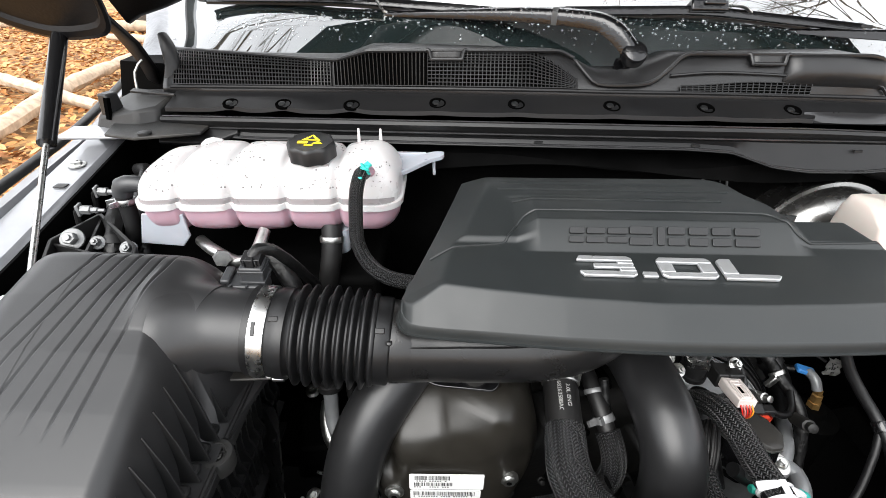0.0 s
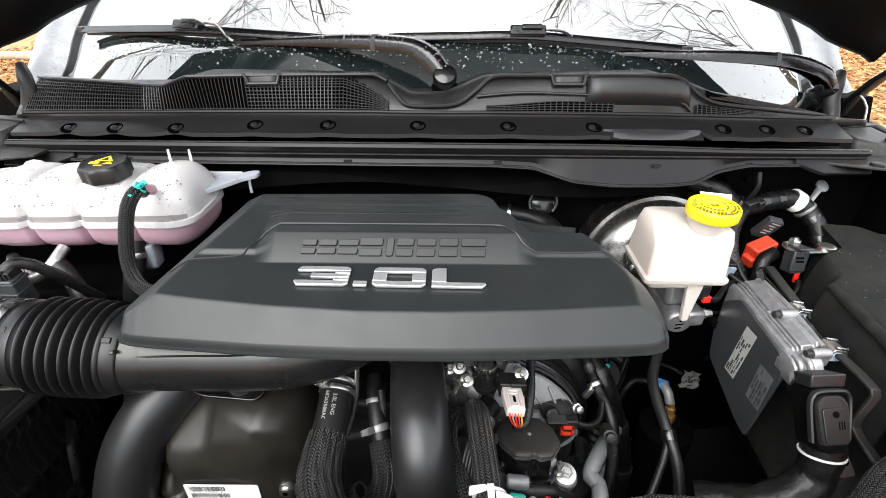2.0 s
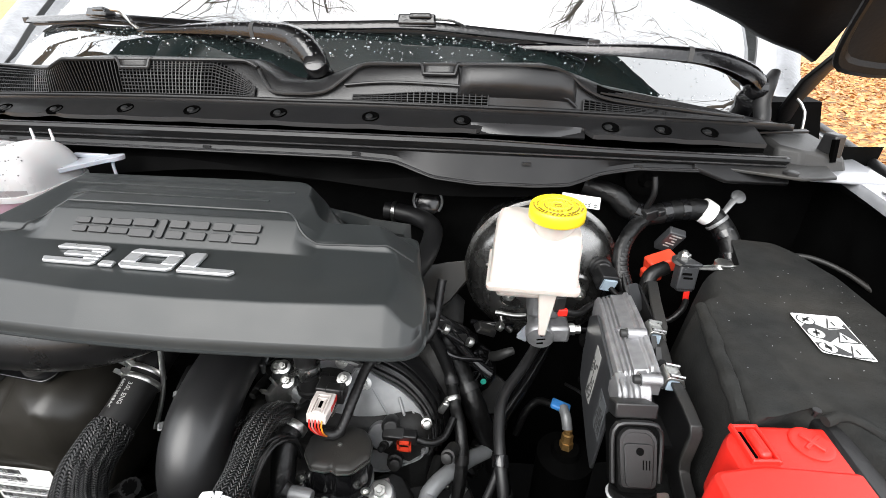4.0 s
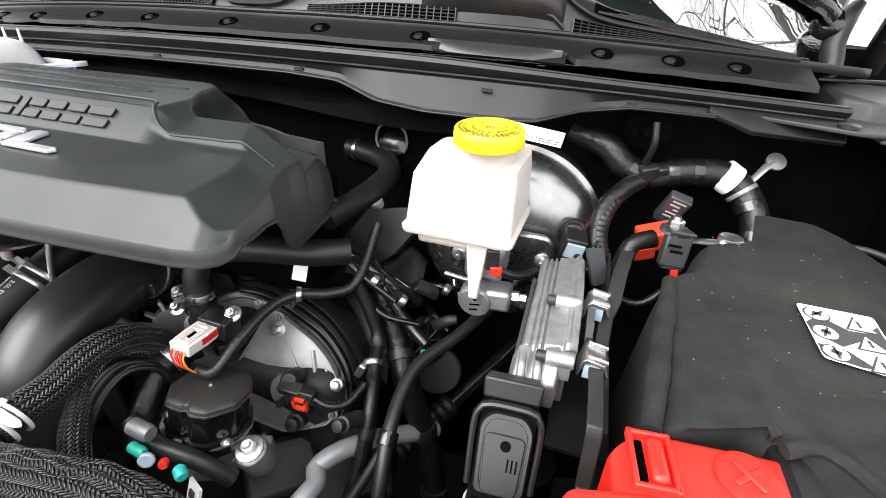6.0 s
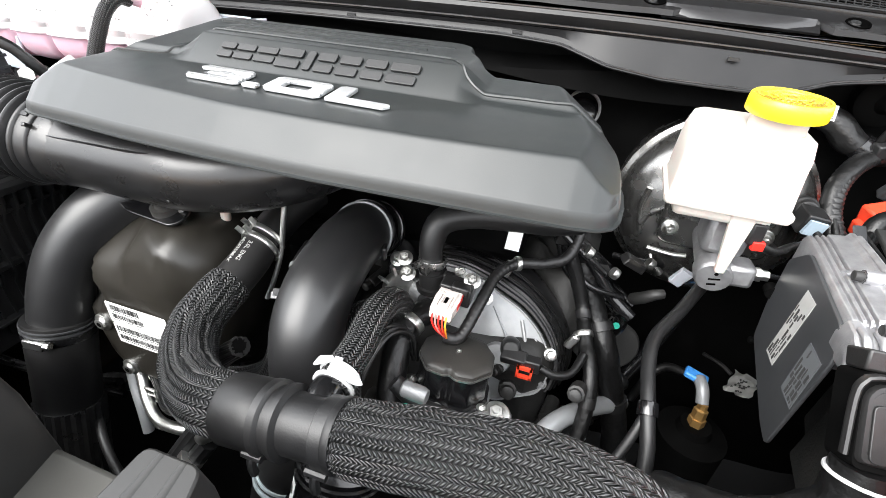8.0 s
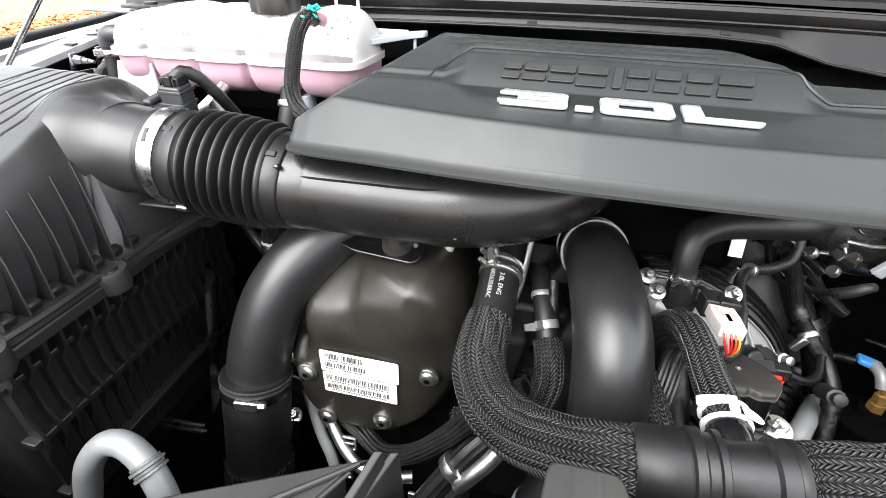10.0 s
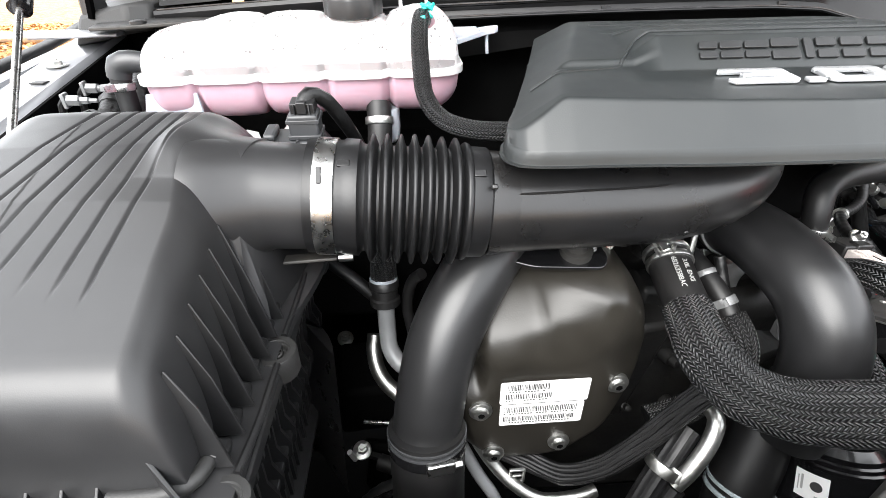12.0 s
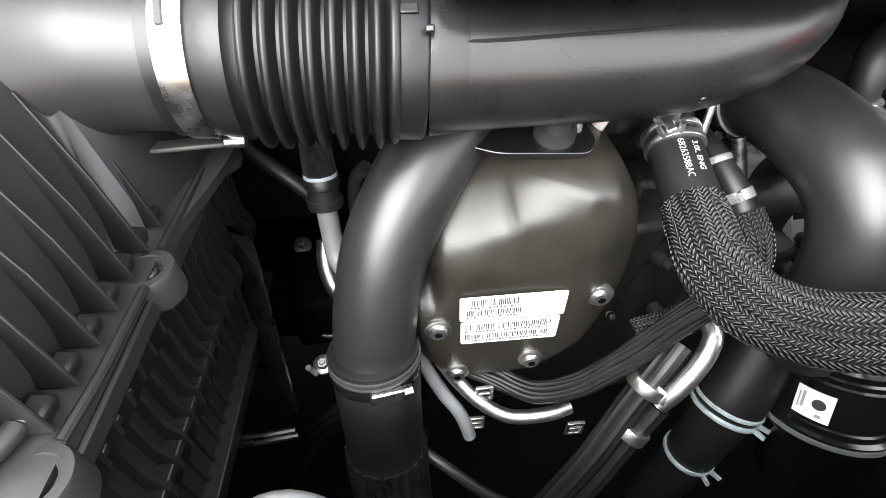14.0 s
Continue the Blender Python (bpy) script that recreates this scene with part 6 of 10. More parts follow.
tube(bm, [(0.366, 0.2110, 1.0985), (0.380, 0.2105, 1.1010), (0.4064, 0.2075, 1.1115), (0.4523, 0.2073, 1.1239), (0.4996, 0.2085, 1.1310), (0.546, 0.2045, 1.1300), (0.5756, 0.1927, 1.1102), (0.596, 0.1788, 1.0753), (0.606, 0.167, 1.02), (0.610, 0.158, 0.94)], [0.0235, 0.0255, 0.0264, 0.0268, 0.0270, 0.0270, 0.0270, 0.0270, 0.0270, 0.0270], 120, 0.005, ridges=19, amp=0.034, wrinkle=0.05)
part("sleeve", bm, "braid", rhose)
h2 = thing("return_hose", (0.31, 0.34, 1.03), "second braided hose tucked behind the branch hose", "hose")
bm = bmesh.new()
tube(bm, [(0.335, 0.275, 0.98), (0.322, 0.298, 1.025), (0.305, 0.335, 1.052), (0.300, 0.368, 1.060), (0.312, 0.395, 1.052), (0.330, 0.412, 1.03)], 0.0135, 48, 0.004, ridges=11, amp=0.03)
part("sleeve", bm, "braid", h2)
h3 = thing("pump_hose", (0.34, 0.37, 1.03), "short black rubber hose with a zinc spring clamp", "hose")
bm = bmesh.new()
tube(bm, [(0.352, 0.330, 0.985), (0.347, 0.352, 1.015), (0.343, 0.378, 1.036), (0.348, 0.402, 1.045), (0.362, 0.422, 1.046)], 0.0150, 22)
part("hose", bm, "tape", h3)
spring_clamp(h3, (0.347, 0.396, 1.044), (0.3, 1, 0.3), 0.0156, 0.009, "zinc", (-0.6, -0.3, 1))
ring(rhose, "end_band", (0.3715, 0.2108, 1.0992), td, 0.0256, 0.006, "rubber", 0.001)

sbh = thing("heater_return_hose", (0.21, 0.36, 1.06), "small braided hose with a zinc spring clamp beside the coolant hose", "hose")
bm = bmesh.new()
tube(bm, [(0.200, 0.440, 1.080), (0.205, 0.408, 1.074), (0.2115, 0.379, 1.060), (0.217, 0.360, 1.044)], [0.0105, 0.0112, 0.0112, 0.011], 20)
part("hose", bm, "rubber", sbh)
ring(sbh, "collar", (0.2055, 0.4045, 1.0725), (0.15, -0.75, -0.5), 0.0113, 0.006, "greycast", 0.001)
spring_clamp(sbh, (0.2130, 0.3745, 1.0565), (0.3, -0.7, -0.62), 0.0116, 0.009, "greycast", (-0.8, -0.4, 0.4))
bm = bmesh.new()
tube(bm, [(0.2160, 0.363, 1.047), (0.2205, 0.346, 1.034), (0.2220, 0.335, 1.015), (0.214, 0.328, 0.990), (0.195, 0.328, 0.968), (0.165, 0.320, 0.955), (0.130, 0.318, 0.945)], 0.0150, 48, 0.004, ridges=11, amp=0.04)
part("sleeve", bm, "braid", sbh)
bm = bmesh.new()
tube(bm, [(0.214, 0.405, 1.095), (0.220, 0.385, 1.060), (0.228, 0.368, 1.020), (0.226, 0.350, 0.98)], 0.0055, 10, wrinkle=0.1)
part("wire", bm, "tape", sbh)
bm = bmesh.new()
tube(bm, [(0.186, 0.418, 1.150), (0.184, 0.412, 1.120), (0.181, 0.405, 1.085), (0.175, 0.395, 1.055), (0.168, 0.385, 1.03)], 0.0032, 10)
part("steel_tube", bm, "zinc", sbh, "thin bare steel tube")

# coloured connectors behind the radiator hose
cap_ = thing("sensor_plugs", (0.39, 0.31, 1.02), "small grey and green marked sensor plugs behind the hose", "connector")
for q, r, l, ax, mt, lab in (((0.372, 0.318, 1.034), 0.0085, 0.026, (1, -0.1, 0.0), "greycast", "grey cast plug"), ((0.376, 0.308, 1.018), 0.0055, 0.018, (1, -0.1, -0.1), "green", "green plug end"), ((0.400, 0.304, 1.016), 0.0075, 0.006, (0.5, -0.8, 0.3), "blue_grey", "pale blue cap"), ((0.419, 0.306, 1.018), 0.0045, 0.008, (0.5, -0.8, 0.3), "red", "red lock"), ((0.433, 0.306, 1.014), 0.0060, 0.012, (0.8, -0.5, -0.1), "teal", "teal cap")):
    bm = bmesh.new()
    revolve(bm, [(0, r * 0.8), (0.002, r), (l * 0.8, r), (l, r * 0.8)], V(q), ax, 16)
    part("plug", bm, mt, cap_, lab)
bm = bmesh.new()
tube(bm, [(0.36, 0.325, 1.03), (0.39, 0.322, 1.01), (0.43, 0.325, 1.0), (0.46, 0.335, 0.97)], 0.009, 12)
part("bracket", bm, "plastic", cap_)
# loose strands looping behind the branch hose
strands = thing("wire_loops", (0.33, 0.33, 1.02), "black wires looping behind the braided branch hose", "wiring loom")
for k in range(9):
    rn = random.Random(300 + k)
    o = V((0.0042 * (k % 5) - 0.008, 0.004 * (k // 5), rn.uniform(-0.003, 0.003)))
    bm = bmesh.new()
    tube(bm, [V((0.312, 0.292, 0.955)) + o, V((0.316, 0.300, 1.005)) + o, V((0.326, 0.325, 1.050)) + o, V((0.336, 0.352, 1.066)) + o, V((0.350, 0.372, 1.052)) + o, V((0.354, 0.380, 1.01)) + o], 0.0024, 8, 0.008)
    part("strand", bm, "rubber", strands)

# middle charge pipe
mpipe = thing("intake_pipe", (0.27, 0.35, 1.0), "wide satin black intake pipe bending down before the engine", "intake pipe")
bm = bmesh.new()
tube(bm, [(0.252, 0.520, 1.076), (0.256, 0.475, 1.098), (0.260, 0.428, 1.1075), (0.264, 0.384, 1.106), (0.268, 0.345, 1.0965), (0.2715, 0.3185, 1.0755), (0.275, 0.305, 1.043), (0.277, 0.300, 1.0), (0.278, 0.298, 0.94)], 0.0356, 44)
part("pipe", bm, "pipe", mpipe)
for q, w, mt in (((0.2572, 0.461, 1.1020), 0.003, "greycast"), ((0.2557, 0.478, 1.0970), 0.012, "gloss"), ((0.2535, 0.503, 1.0850), 0.004, "gloss")):
    ring(mpipe, "bead", q, (0.09, -0.92, 0.36), 0.0356, w, mt, 0.0020)
bm = bmesh.new()
block(bm, (0.296, 0.440, 1.098), (0.006, 0.016, 0.016), (0, 0, 20))
part("tab", bm, "pipe", mpipe, bevel=0.002)

# timing cover: grey casting with a ribbed black guard curving round it
tim = thing("timing_cover", (0.44, 0.50, 0.98), "grey cast timing cover with a ribbed black guard", "timing cover")
TC, ta = V((0.4416, 0.476, 0.9881)), V((0.10, -0.86, 0.50)).normalized()
tu = (V((0, 0, 1)) - ta * ta.z).normalized()
tw = ta.cross(tu)
TM = Matrix(((*tw, 0), (*tu, 0), (*ta, 0), (0, 0, 0, 1))).transposed()
TM.translation = TC
GUARD_IN = [(0.088, 0.078), (0.060, 0.075), (0.036, 0.0665), (0.013, 0.055), (-0.022, 0.037), (-0.047, 0.014), (-0.062, -0.010), (-0.067, -0.036), (-0.060, -0.062)]
GUARD_OUT = [(0.112, 0.108), (0.078, 0.113), (0.046, 0.111), (0.010, 0.103), (-0.030, 0.082), (-0.064, 0.049), (-0.086, 0.014), (-0.0945, -0.018), (-0.088, -0.050)]
g_in = [q for q, _ in spline([(x, y, 0) for x, y in GUARD_IN], 0.005)]
g_out = [q for q, _ in spline([(x, y, 0) for x, y in GUARD_OUT], 0.005)]
rows_ = []
for i in range(61):
    f = i / 60
    a, b = g_in[int(f * (len(g_in) - 1))], g_out[int(f * (len(g_out) - 1))]
    ring_ = []
    for k, z in ((0.02, -0.030), (0.02, -0.010), (0.06, -0.0065), (0.14, -0.0065), (0.18, -0.013), (0.24, -0.013), (0.27, -0.008), (0.35, -0.010), (0.39, -0.019), (0.45, -0.020), (0.48, -0.013), (0.57, -0.017), (0.61, -0.027), (0.67, -0.028), (0.70, -0.020), (0.82, -0.027), (0.93, -0.040), (1.0, -0.056), (1.0, -0.09)):
        q = a.lerp(b, k)
        ring_.append(TM @ V((q.x, q.y, z)))
    rows_.append(ring_)
bm = bmesh.new()
skin(bm, rows_, cap=True, closed=True)
part("ribbed_guard", bm, "guard", tim, "black ribbed plastic belt guard", sharp=30)
plate_o = rounded([(0.044, 0.068), (0.032, 0.066), (0.014, 0.0545), (-0.020, 0.037), (-0.045, 0.0145), (-0.060, -0.009), (-0.065, -0.036), (-0.056, -0.064), (0.0, -0.085), (0.082, -0.070), (0.082, -0.012)], 0.012, 4)


def swell(k):
    return [(0.012 + (x - 0.012) * k, -0.012 + (y + 0.012) * k) for x, y in plate_o]


bm = bmesh.new()
skin(bm, [[TM @ V((x, y, z)) for x, y in swell(k)] for k, z in ((1.0, -0.03), (1.0, -0.004), (0.985, -0.001), (0.965, -0.001), (0.945, -0.0045), (0.80, -0.003), (0.45, 0.0), (0.10, 0.001))])
plate = part("plate", bm, "castplate", tim, "grey cast plate", sharp=30)
for x0, y0, x1, y1, w in ((0.018, 0.036, -0.006, -0.002, 0.0016), (-0.020, 0.024, -0.032, -0.014, 0.0026), (-0.040, 0.004, -0.050, -0.022, 0.0018)):
    bm = bmesh.new()
    tube(bm, [TM @ V((x0, y0, -0.003)), TM @ V(((x0 + x1) / 2, (y0 + y1) / 2, -0.0005)), TM @ V((x1, y1, 0.002))], w, 8)
    part("rib", bm, "castplate", plate)
bm = bmesh.new()
revolve(bm, [(-0.02, 0.0205), (0.010, 0.0195), (0.013, 0.0175), (0.0135, 0.010)], TM @ V((0.004, -0.026, 0)), ta, 32)
part("boss", bm, "castplate", plate)
for x, y in ((0.062, -0.018), (0.030, 0.058), (-0.056, -0.050)):
    bolt(plate, TM @ V((x, y, -0.004)), ta, 0.0042, 0.007, "greycast")
# bright machined head casting above it, curved along the guard
arc_ = [(0.150, 0.030), (0.142, 0.056), (0.120, 0.074), (0.090, 0.084), (0.060, 0.080), (0.036, 0.070), (0.018, 0.058)]
sp_ = [q for q, _ in spline([(x, y, 0) for x, y in arc_], 0.004)]
bm = bmesh.new()
skin(bm, [[TM @ V((q.x + (0.085 - q.x) * k, q.y + (0.0 - q.y) * k, z)) for k, z in ((0.0, -0.045), (0.0, -0.018), (0.03, -0.0145), (0.10, -0.0145), (0.13, -0.019), (0.26, -0.021), (0.30, -0.045))] for q in sp_])
part("machined_edge", bm, "cast", tim, "bright machined edge", sharp=25)
bm = bmesh.new()
prism(bm, rounded([(0.148, 0.02), (0.13, 0.062), (0.09, 0.072), (0.04, 0.060), (0.05, 0.0), (0.11, -0.04)], 0.012), TM @ Matrix.Translation((0, 0, -0.055)), 0.030)
part("upper_casting", bm, "block", tim, bevel=0.003)
bm = bmesh.new()
prism(bm, rounded([(0.170, 0.078), (0.140, 0.070), (0.098, 0.060), (0.094, 0.040), (0.120, 0.020), (0.135, -0.012), (0.150, -0.004), (0.150, 0.030), (0.168, 0.050)], 0.007, 3), TM @ Matrix.Translation((0, 0, -0.026)), 0.010)
ear_ = part("bracket_ear", bm, "greycast", tim, "cast bracket ear with bolts", bevel=0.0015)
for x, y in ((0.131, 0.054), (0.108, 0.046)):
    bolt(ear_, TM @ V((x, y, -0.016)), ta, 0.0062, 0.009)
bolt(tim, TM @ V((0.066, 0.071, -0.018)), ta, 0.0055, 0.007)
bolt(tim, TM @ V((0.030, 0.043, -0.004)), ta, 0.0060, 0.009)

# lobed black pump cap and its bracket
pump = thing("fuel_pump", (0.415, 0.375, 0.99), "dusty black lobed fuel pump housing with screws", "fuel pump")
PC, pa = V((0.407, 0.372, 0.990)), V((0.04, 0.22, 0.97)).normalized()
pu = (V((1, 0, 0)) - pa * pa.x).normalized()
pq = Matrix(((*pu, 0), (*pa.cross(pu), 0), (*pa, 0), (0, 0, 0, 1))).transposed()
pq.translation = PC
PUMP_O = rounded([(0.88, 0.42), (0.52, 0.90), (-0.10, 1.0), (-0.62, 0.80), (-0.98, 0.30), (-0.94, -0.34), (-0.56, -0.88), (-0.12, -0.90), (0.02, -0.80), (0.18, -0.93), (0.58, -0.84), (0.96, -0.26)], 0.09, 4)


def lobed(r, h, k=1.0):
    return [pq @ V((r * (x * k + (1 - k) * x / math.hypot(x, y)), r * (y * k + (1 - k) * y / math.hypot(x, y)), h)) for x, y in PUMP_O]


bm = bmesh.new()
skin(bm, [lobed(r, h, k) for h, r, k in ((-0.012, 0.043, 0.8), (0.005, 0.043, 0.8), (0.006, 0.0400, 1.0), (0.038, 0.0392, 1.0), (0.0445, 0.0392, 1.0))])
part("body", bm, "gloss", pump, sharp=40)
bm = bmesh.new()
skin(bm, [lobed(r, h, k) for h, r, k in ((0.0400, 0.0412, 1.0), (0.0440, 0.0412, 1.0), (0.0462, 0.0392, 1.0), (0.0475, 0.032, 0.9), (0.0468, 0.024, 0.6), (0.0480, 0.012, 0.0), (0.0480, 0.003, 0.0))])
part("cap", bm, "dusty", pump, "dust-covered scalloped cap", sharp=40)
bm = bmesh.new()
skin(bm, [lobed(r, h) for h, r in ((0.0380, 0.0392), (0.0380, 0.0420), (0.0400, 0.0420), (0.0400, 0.0392))])
part("gasket", bm, "zinc", pump, "bright gasket edge")
bolt(pump, pq @ V((0, 0, 0.047)), pa, 0.0032, 0.002)
for deg in (200, 265, 330, 80):
    a = radians(deg)
    bolt(pump, pq @ V((0.045 * math.cos(a), 0.045 * math.sin(a), 0.006)), pa, 0.0036, 0.004)
bm = bmesh.new()
revolve(bm, [(-0.05, 0.03), (-0.006, 0.040), (0.0, 0.043)], PC, pa, 30)
part("base", bm, "greycast", pump)
for k in range(9):
    a = 2.4 * k
    bm = bmesh.new()
    rr = 0.009 + 0.0026 * k
    revolve(bm, [(0.0450, 0.0036), (0.0464, 0.0030)], PC + pq.to_3x3() @ V((rr * math.cos(a), rr * math.sin(a), 0)), pa, 10)
    part("dimple", bm, "dusty", pump)
mount = thing("pump_mount", (0.457, 0.365, 0.96), "cast mount with a large flanged bolt", "mount")
bm = bmesh.new()
revolve(bm, [(-0.03, 0.016), (0.0, 0.018), (0.008, 0.016)], (0.460, 0.366, 0.972), (0, -0.3, 1), 24)
block(bm, (0.445, 0.375, 0.955), (0.05, 0.03, 0.02), (10, 0, 20))
part("casting", bm, "cast", mount, bevel=0.003)
bolt(mount, (0.460, 0.364, 0.980), (0, -0.3, 1), 0.0085, 0.010)
bm = bmesh.new()
revolve(bm, [(-0.04, 0.015), (0.0, 0.0165), (0.008, 0.015)], (0.3608, 0.366, 0.972), (0, -0.3, 1), 24)
part("casting", bm, "cast", mount, bevel=0.003)
bolt(mount, (0.3608, 0.365, 0.980), (0, -0.3, 1), 0.0085, 0.010)
bm = bmesh.new()
block(bm, (0.428, 0.314, 0.958), (0.022, 0.003, 0.028), (-20, 0, -24))
tag_ = part("tag", bm, "label", mount, "small white tag")
bm = bmesh.new()
block(bm, (0.4275, 0.3120, 0.962), (0.008, 0.002, 0.008), (-20, 0, -24))
block(bm, (0.4305, 0.3115, 0.951), (0.009, 0.002, 0.007), (-20, 0, -24))
part("print", bm, "ink", tag_)

# white connector, wires and looms
conn = thing("white_connector", (0.384, 0.40, 1.07), "white wiring connector with orange and red wires", "connector")
cm = pose(0.386, 0.401, 1.082, -6, 4, 1)
bm = bmesh.new()
skin(bm, [[V((x * k, y, z)) for x, y, k in ((-0.0135, -0.024, 0.86), (0.0135, -0.024, 0.86), (0.0135, 0.000, 1.0), (0.0128, 0.017, 1.0), (-0.0128, 0.017, 1.0), (-0.0135, 0.000, 1.0))] for z in (-0.0075, 0.0055)])
bm.transform(cm)
part("housing", bm, "conn_white", conn, bevel=0.0012)
for x, y, w, l in ((-0.0075, -0.006, 0.0022, 0.030), (0.0075, -0.006, 0.0022, 0.030), (0.0, 0.0095, 0.017, 0.0024), (0.0, 0.0035, 0.0125, 0.0020), (-0.0045, -0.008, 0.0016, 0.020), (0.0045, -0.008, 0.0016, 0.020), (0.0, -0.019, 0.0105, 0.0022)):
    bm = bmesh.new()
    block(bm, (x, y, 0.0064), (w, l, 0.0022))
    bm.transform(cm)
    part("rib", bm, "conn_white", conn, bevel=0.0004)
# connector slot drawn as a black block for its inner shade
bm = bmesh.new()
block(bm, (0.0, -0.006, 0.0058), (0.0034, 0.011, 0.0010))
bm.transform(cm)
part("slot", bm, "void", conn)
bm = bmesh.new()
block(bm, (0.0128, 0.004, 0.0005), (0.0016, 0.022, 0.008))
bm.transform(cm)
part("latch", bm, "red", conn, "faded red lock strip", bevel=0.0005)
bm = bmesh.new()
block(bm, (0.003, 0.030, -0.002), (0.036, 0.026, 0.022))
block(bm, (0.008, 0.022, 0.006), (0.020, 0.014, 0.010))
block(bm, (-0.012, 0.044, 0.0), (0.012, 0.012, 0.016))
bm.transform(cm)
part("socket", bm, "plastic", conn, bevel=0.002)
for dx, mt in ((-0.008, "red"), (-0.0045, "pinkwire"), (-0.001, "red"), (0.003, "orange"), (0.0065, "amber")):
    bm = bmesh.new()
    q = cm @ V((dx, -0.022, -0.001))
    tube(bm, [q, q + V((0.001, -0.007, -0.006)), q + V((0.004 - dx * 0.3, -0.006, -0.018)), V((0.394, 0.382, 1.050))], 0.0010, 6)
    part("wire", bm, mt, conn)


def loom(name, label, pts, r, mat="tape", ribbed=False, wrinkle=0.1, category="wiring loom"):
    bm = bmesh.new()
    if ribbed:
        sp = [q for q, _ in spline(pts, 0.0032)]
        tube(bm, sp, [r * (1.0 if k % 2 else 0.94) for k in range(len(sp))], 12, 0.0016)
    else:
        tube(bm, pts, r, 14, 0.006, wrinkle=wrinkle)
    ob = tagged(part(name, bm, mat), label, category)
    if not ribbed and len(pts) > 4:
        line = [q for q, _ in spline(pts, 0.006)]
        for f in (0.22, 0.5, 0.78):
            i = int(f * (len(line) - 4))
            bm = bmesh.new()
            tube(bm, line[i:i + 3], r * 1.13, 14, 0.004, wrinkle=0.08)
            part("tape_wrap", bm, "plastic", ob)
    return ob


loom("wiring_loom", "black corrugated wiring loom over the timing cover", [(0.388, 0.388, 1.046), (0.405, 0.395, 1.045), (0.415, 0.43, 1.066), (0.422, 0.475, 1.077), (0.440, 0.505, 1.080), (0.475, 0.525, 1.078), (0.500, 0.545, 1.090), (0.51, 0.59, 1.15)], 0.0068, "plastic", True)
loom("wiring_loom", "black taped wiring loom down the engine front", [(0.497, 0.548, 1.085), (0.515, 0.545, 1.05), (0.530, 0.535, 1.015), (0.540, 0.50, 0.995), (0.553, 0.462, 0.975), (0.555, 0.43, 0.93), (0.545, 0.40, 0.86), (0.53, 0.39, 0.76)], 0.009, "tape")
loom("wiring_loom", "wide black fabric-taped loom", [(0.515, 0.58, 1.06), (0.545, 0.56, 1.0), (0.57, 0.53, 0.96), (0.60, 0.52, 0.88), (0.62, 0.51, 0.80), (0.63, 0.50, 0.68)], 0.017, "tape")
clipw = thing("loom_clip", (0.43, 0.515, 1.06), "grey loom clip on a stud", "clip")
ring(clipw, "band", (0.441, 0.506, 1.080), (0.8, 0.5, -0.1), 0.0075, 0.006, "zinc")
bm = bmesh.new()
block(bm, (0.430, 0.505, 1.070), (0.012, 0.010, 0.020), (0, 20, 0))
part("foot", bm, "zinc", clipw, bevel=0.002)
tagw = thing("loom_tag", (0.43, 0.53, 1.08), "white paper tag on the loom", "tag")
bm = bmesh.new()
block(bm, (0.429, 0.532, 1.098), (0.018, 0.0012, 0.030), (-22, 8, 12))
part("paper", bm, "label", tagw)
bm = bmesh.new()
block(bm, (0.429, 0.5308, 1.088), (0.012, 0.001, 0.004), (-22, 8, 12))
part("print", bm, "ink", tagw)

eh = thing("breather_hose", (0.40, 0.47, 1.12), "black elbow breather hose with a steel clamp", "hose")
bm = bmesh.new()
tube(bm, [(0.354, 0.445, 1.065), (0.352, 0.446, 1.09), (0.349, 0.451, 1.118), (0.356, 0.463, 1.140), (0.385, 0.477, 1.148), (0.43, 0.492, 1.147), (0.47, 0.508, 1.143), (0.50, 0.53, 1.14)], [0.013, 0.013, 0.014, 0.0155, 0.0155, 0.0155, 0.0155, 0.0155], 22)
part("hose", bm, "rubber", eh)
spring_clamp(eh, (0.3525, 0.4465, 1.097), (0, 0.05, 1), 0.0145, 0.009, "steel", (-0.3, -1, 0))
bm = bmesh.new()
revolve(bm, [(0, 0.019), (0.006, 0.019), (0.007, 0.016), (0.025, 0.016)], (0.354, 0.446, 1.06), (0, 0, 1), 20)
part("stub", bm, "plastic", eh)
bm = bmesh.new()
tube(bm, [(0.300, 0.475, 1.055), (0.325, 0.455, 1.055), (0.350, 0.44, 1.05)], 0.015, 16)
part("stub", bm, "greycast", eh)
for x, y, z in ((0.317, 0.452, 1.087), (0.327, 0.437, 1.078), (0.402, 0.44, 1.087), (0.303, 0.463, 1.075)):
    bolt(eh, (x, y, z), (0.1, -0.6, 0.8), 0.0055, 0.010)
spring_clamp(eh, (0.318, 0.430, 1.062), (0.6, -0.5, 0.1), 0.0165, 0.011, "zinc", (0, -0.6, 0.8))

sens = thing("cam_sensor", (0.47, 0.44, 0.98), "black sensor plug with a red lock", "sensor")
bm = bmesh.new()
revolve(bm, [(-0.02, 0.012), (0.0, 0.0125), (0.004, 0.011), (0.008, 0.010)], (0.456, 0.448, 0.998), (0.1, -0.8, 0.5), 20)
block(bm, (0.462, 0.440, 0.994), (0.030, 0.016, 0.014), (20, 0, 0))
part("body", bm, "plastic", sens, bevel=0.002)
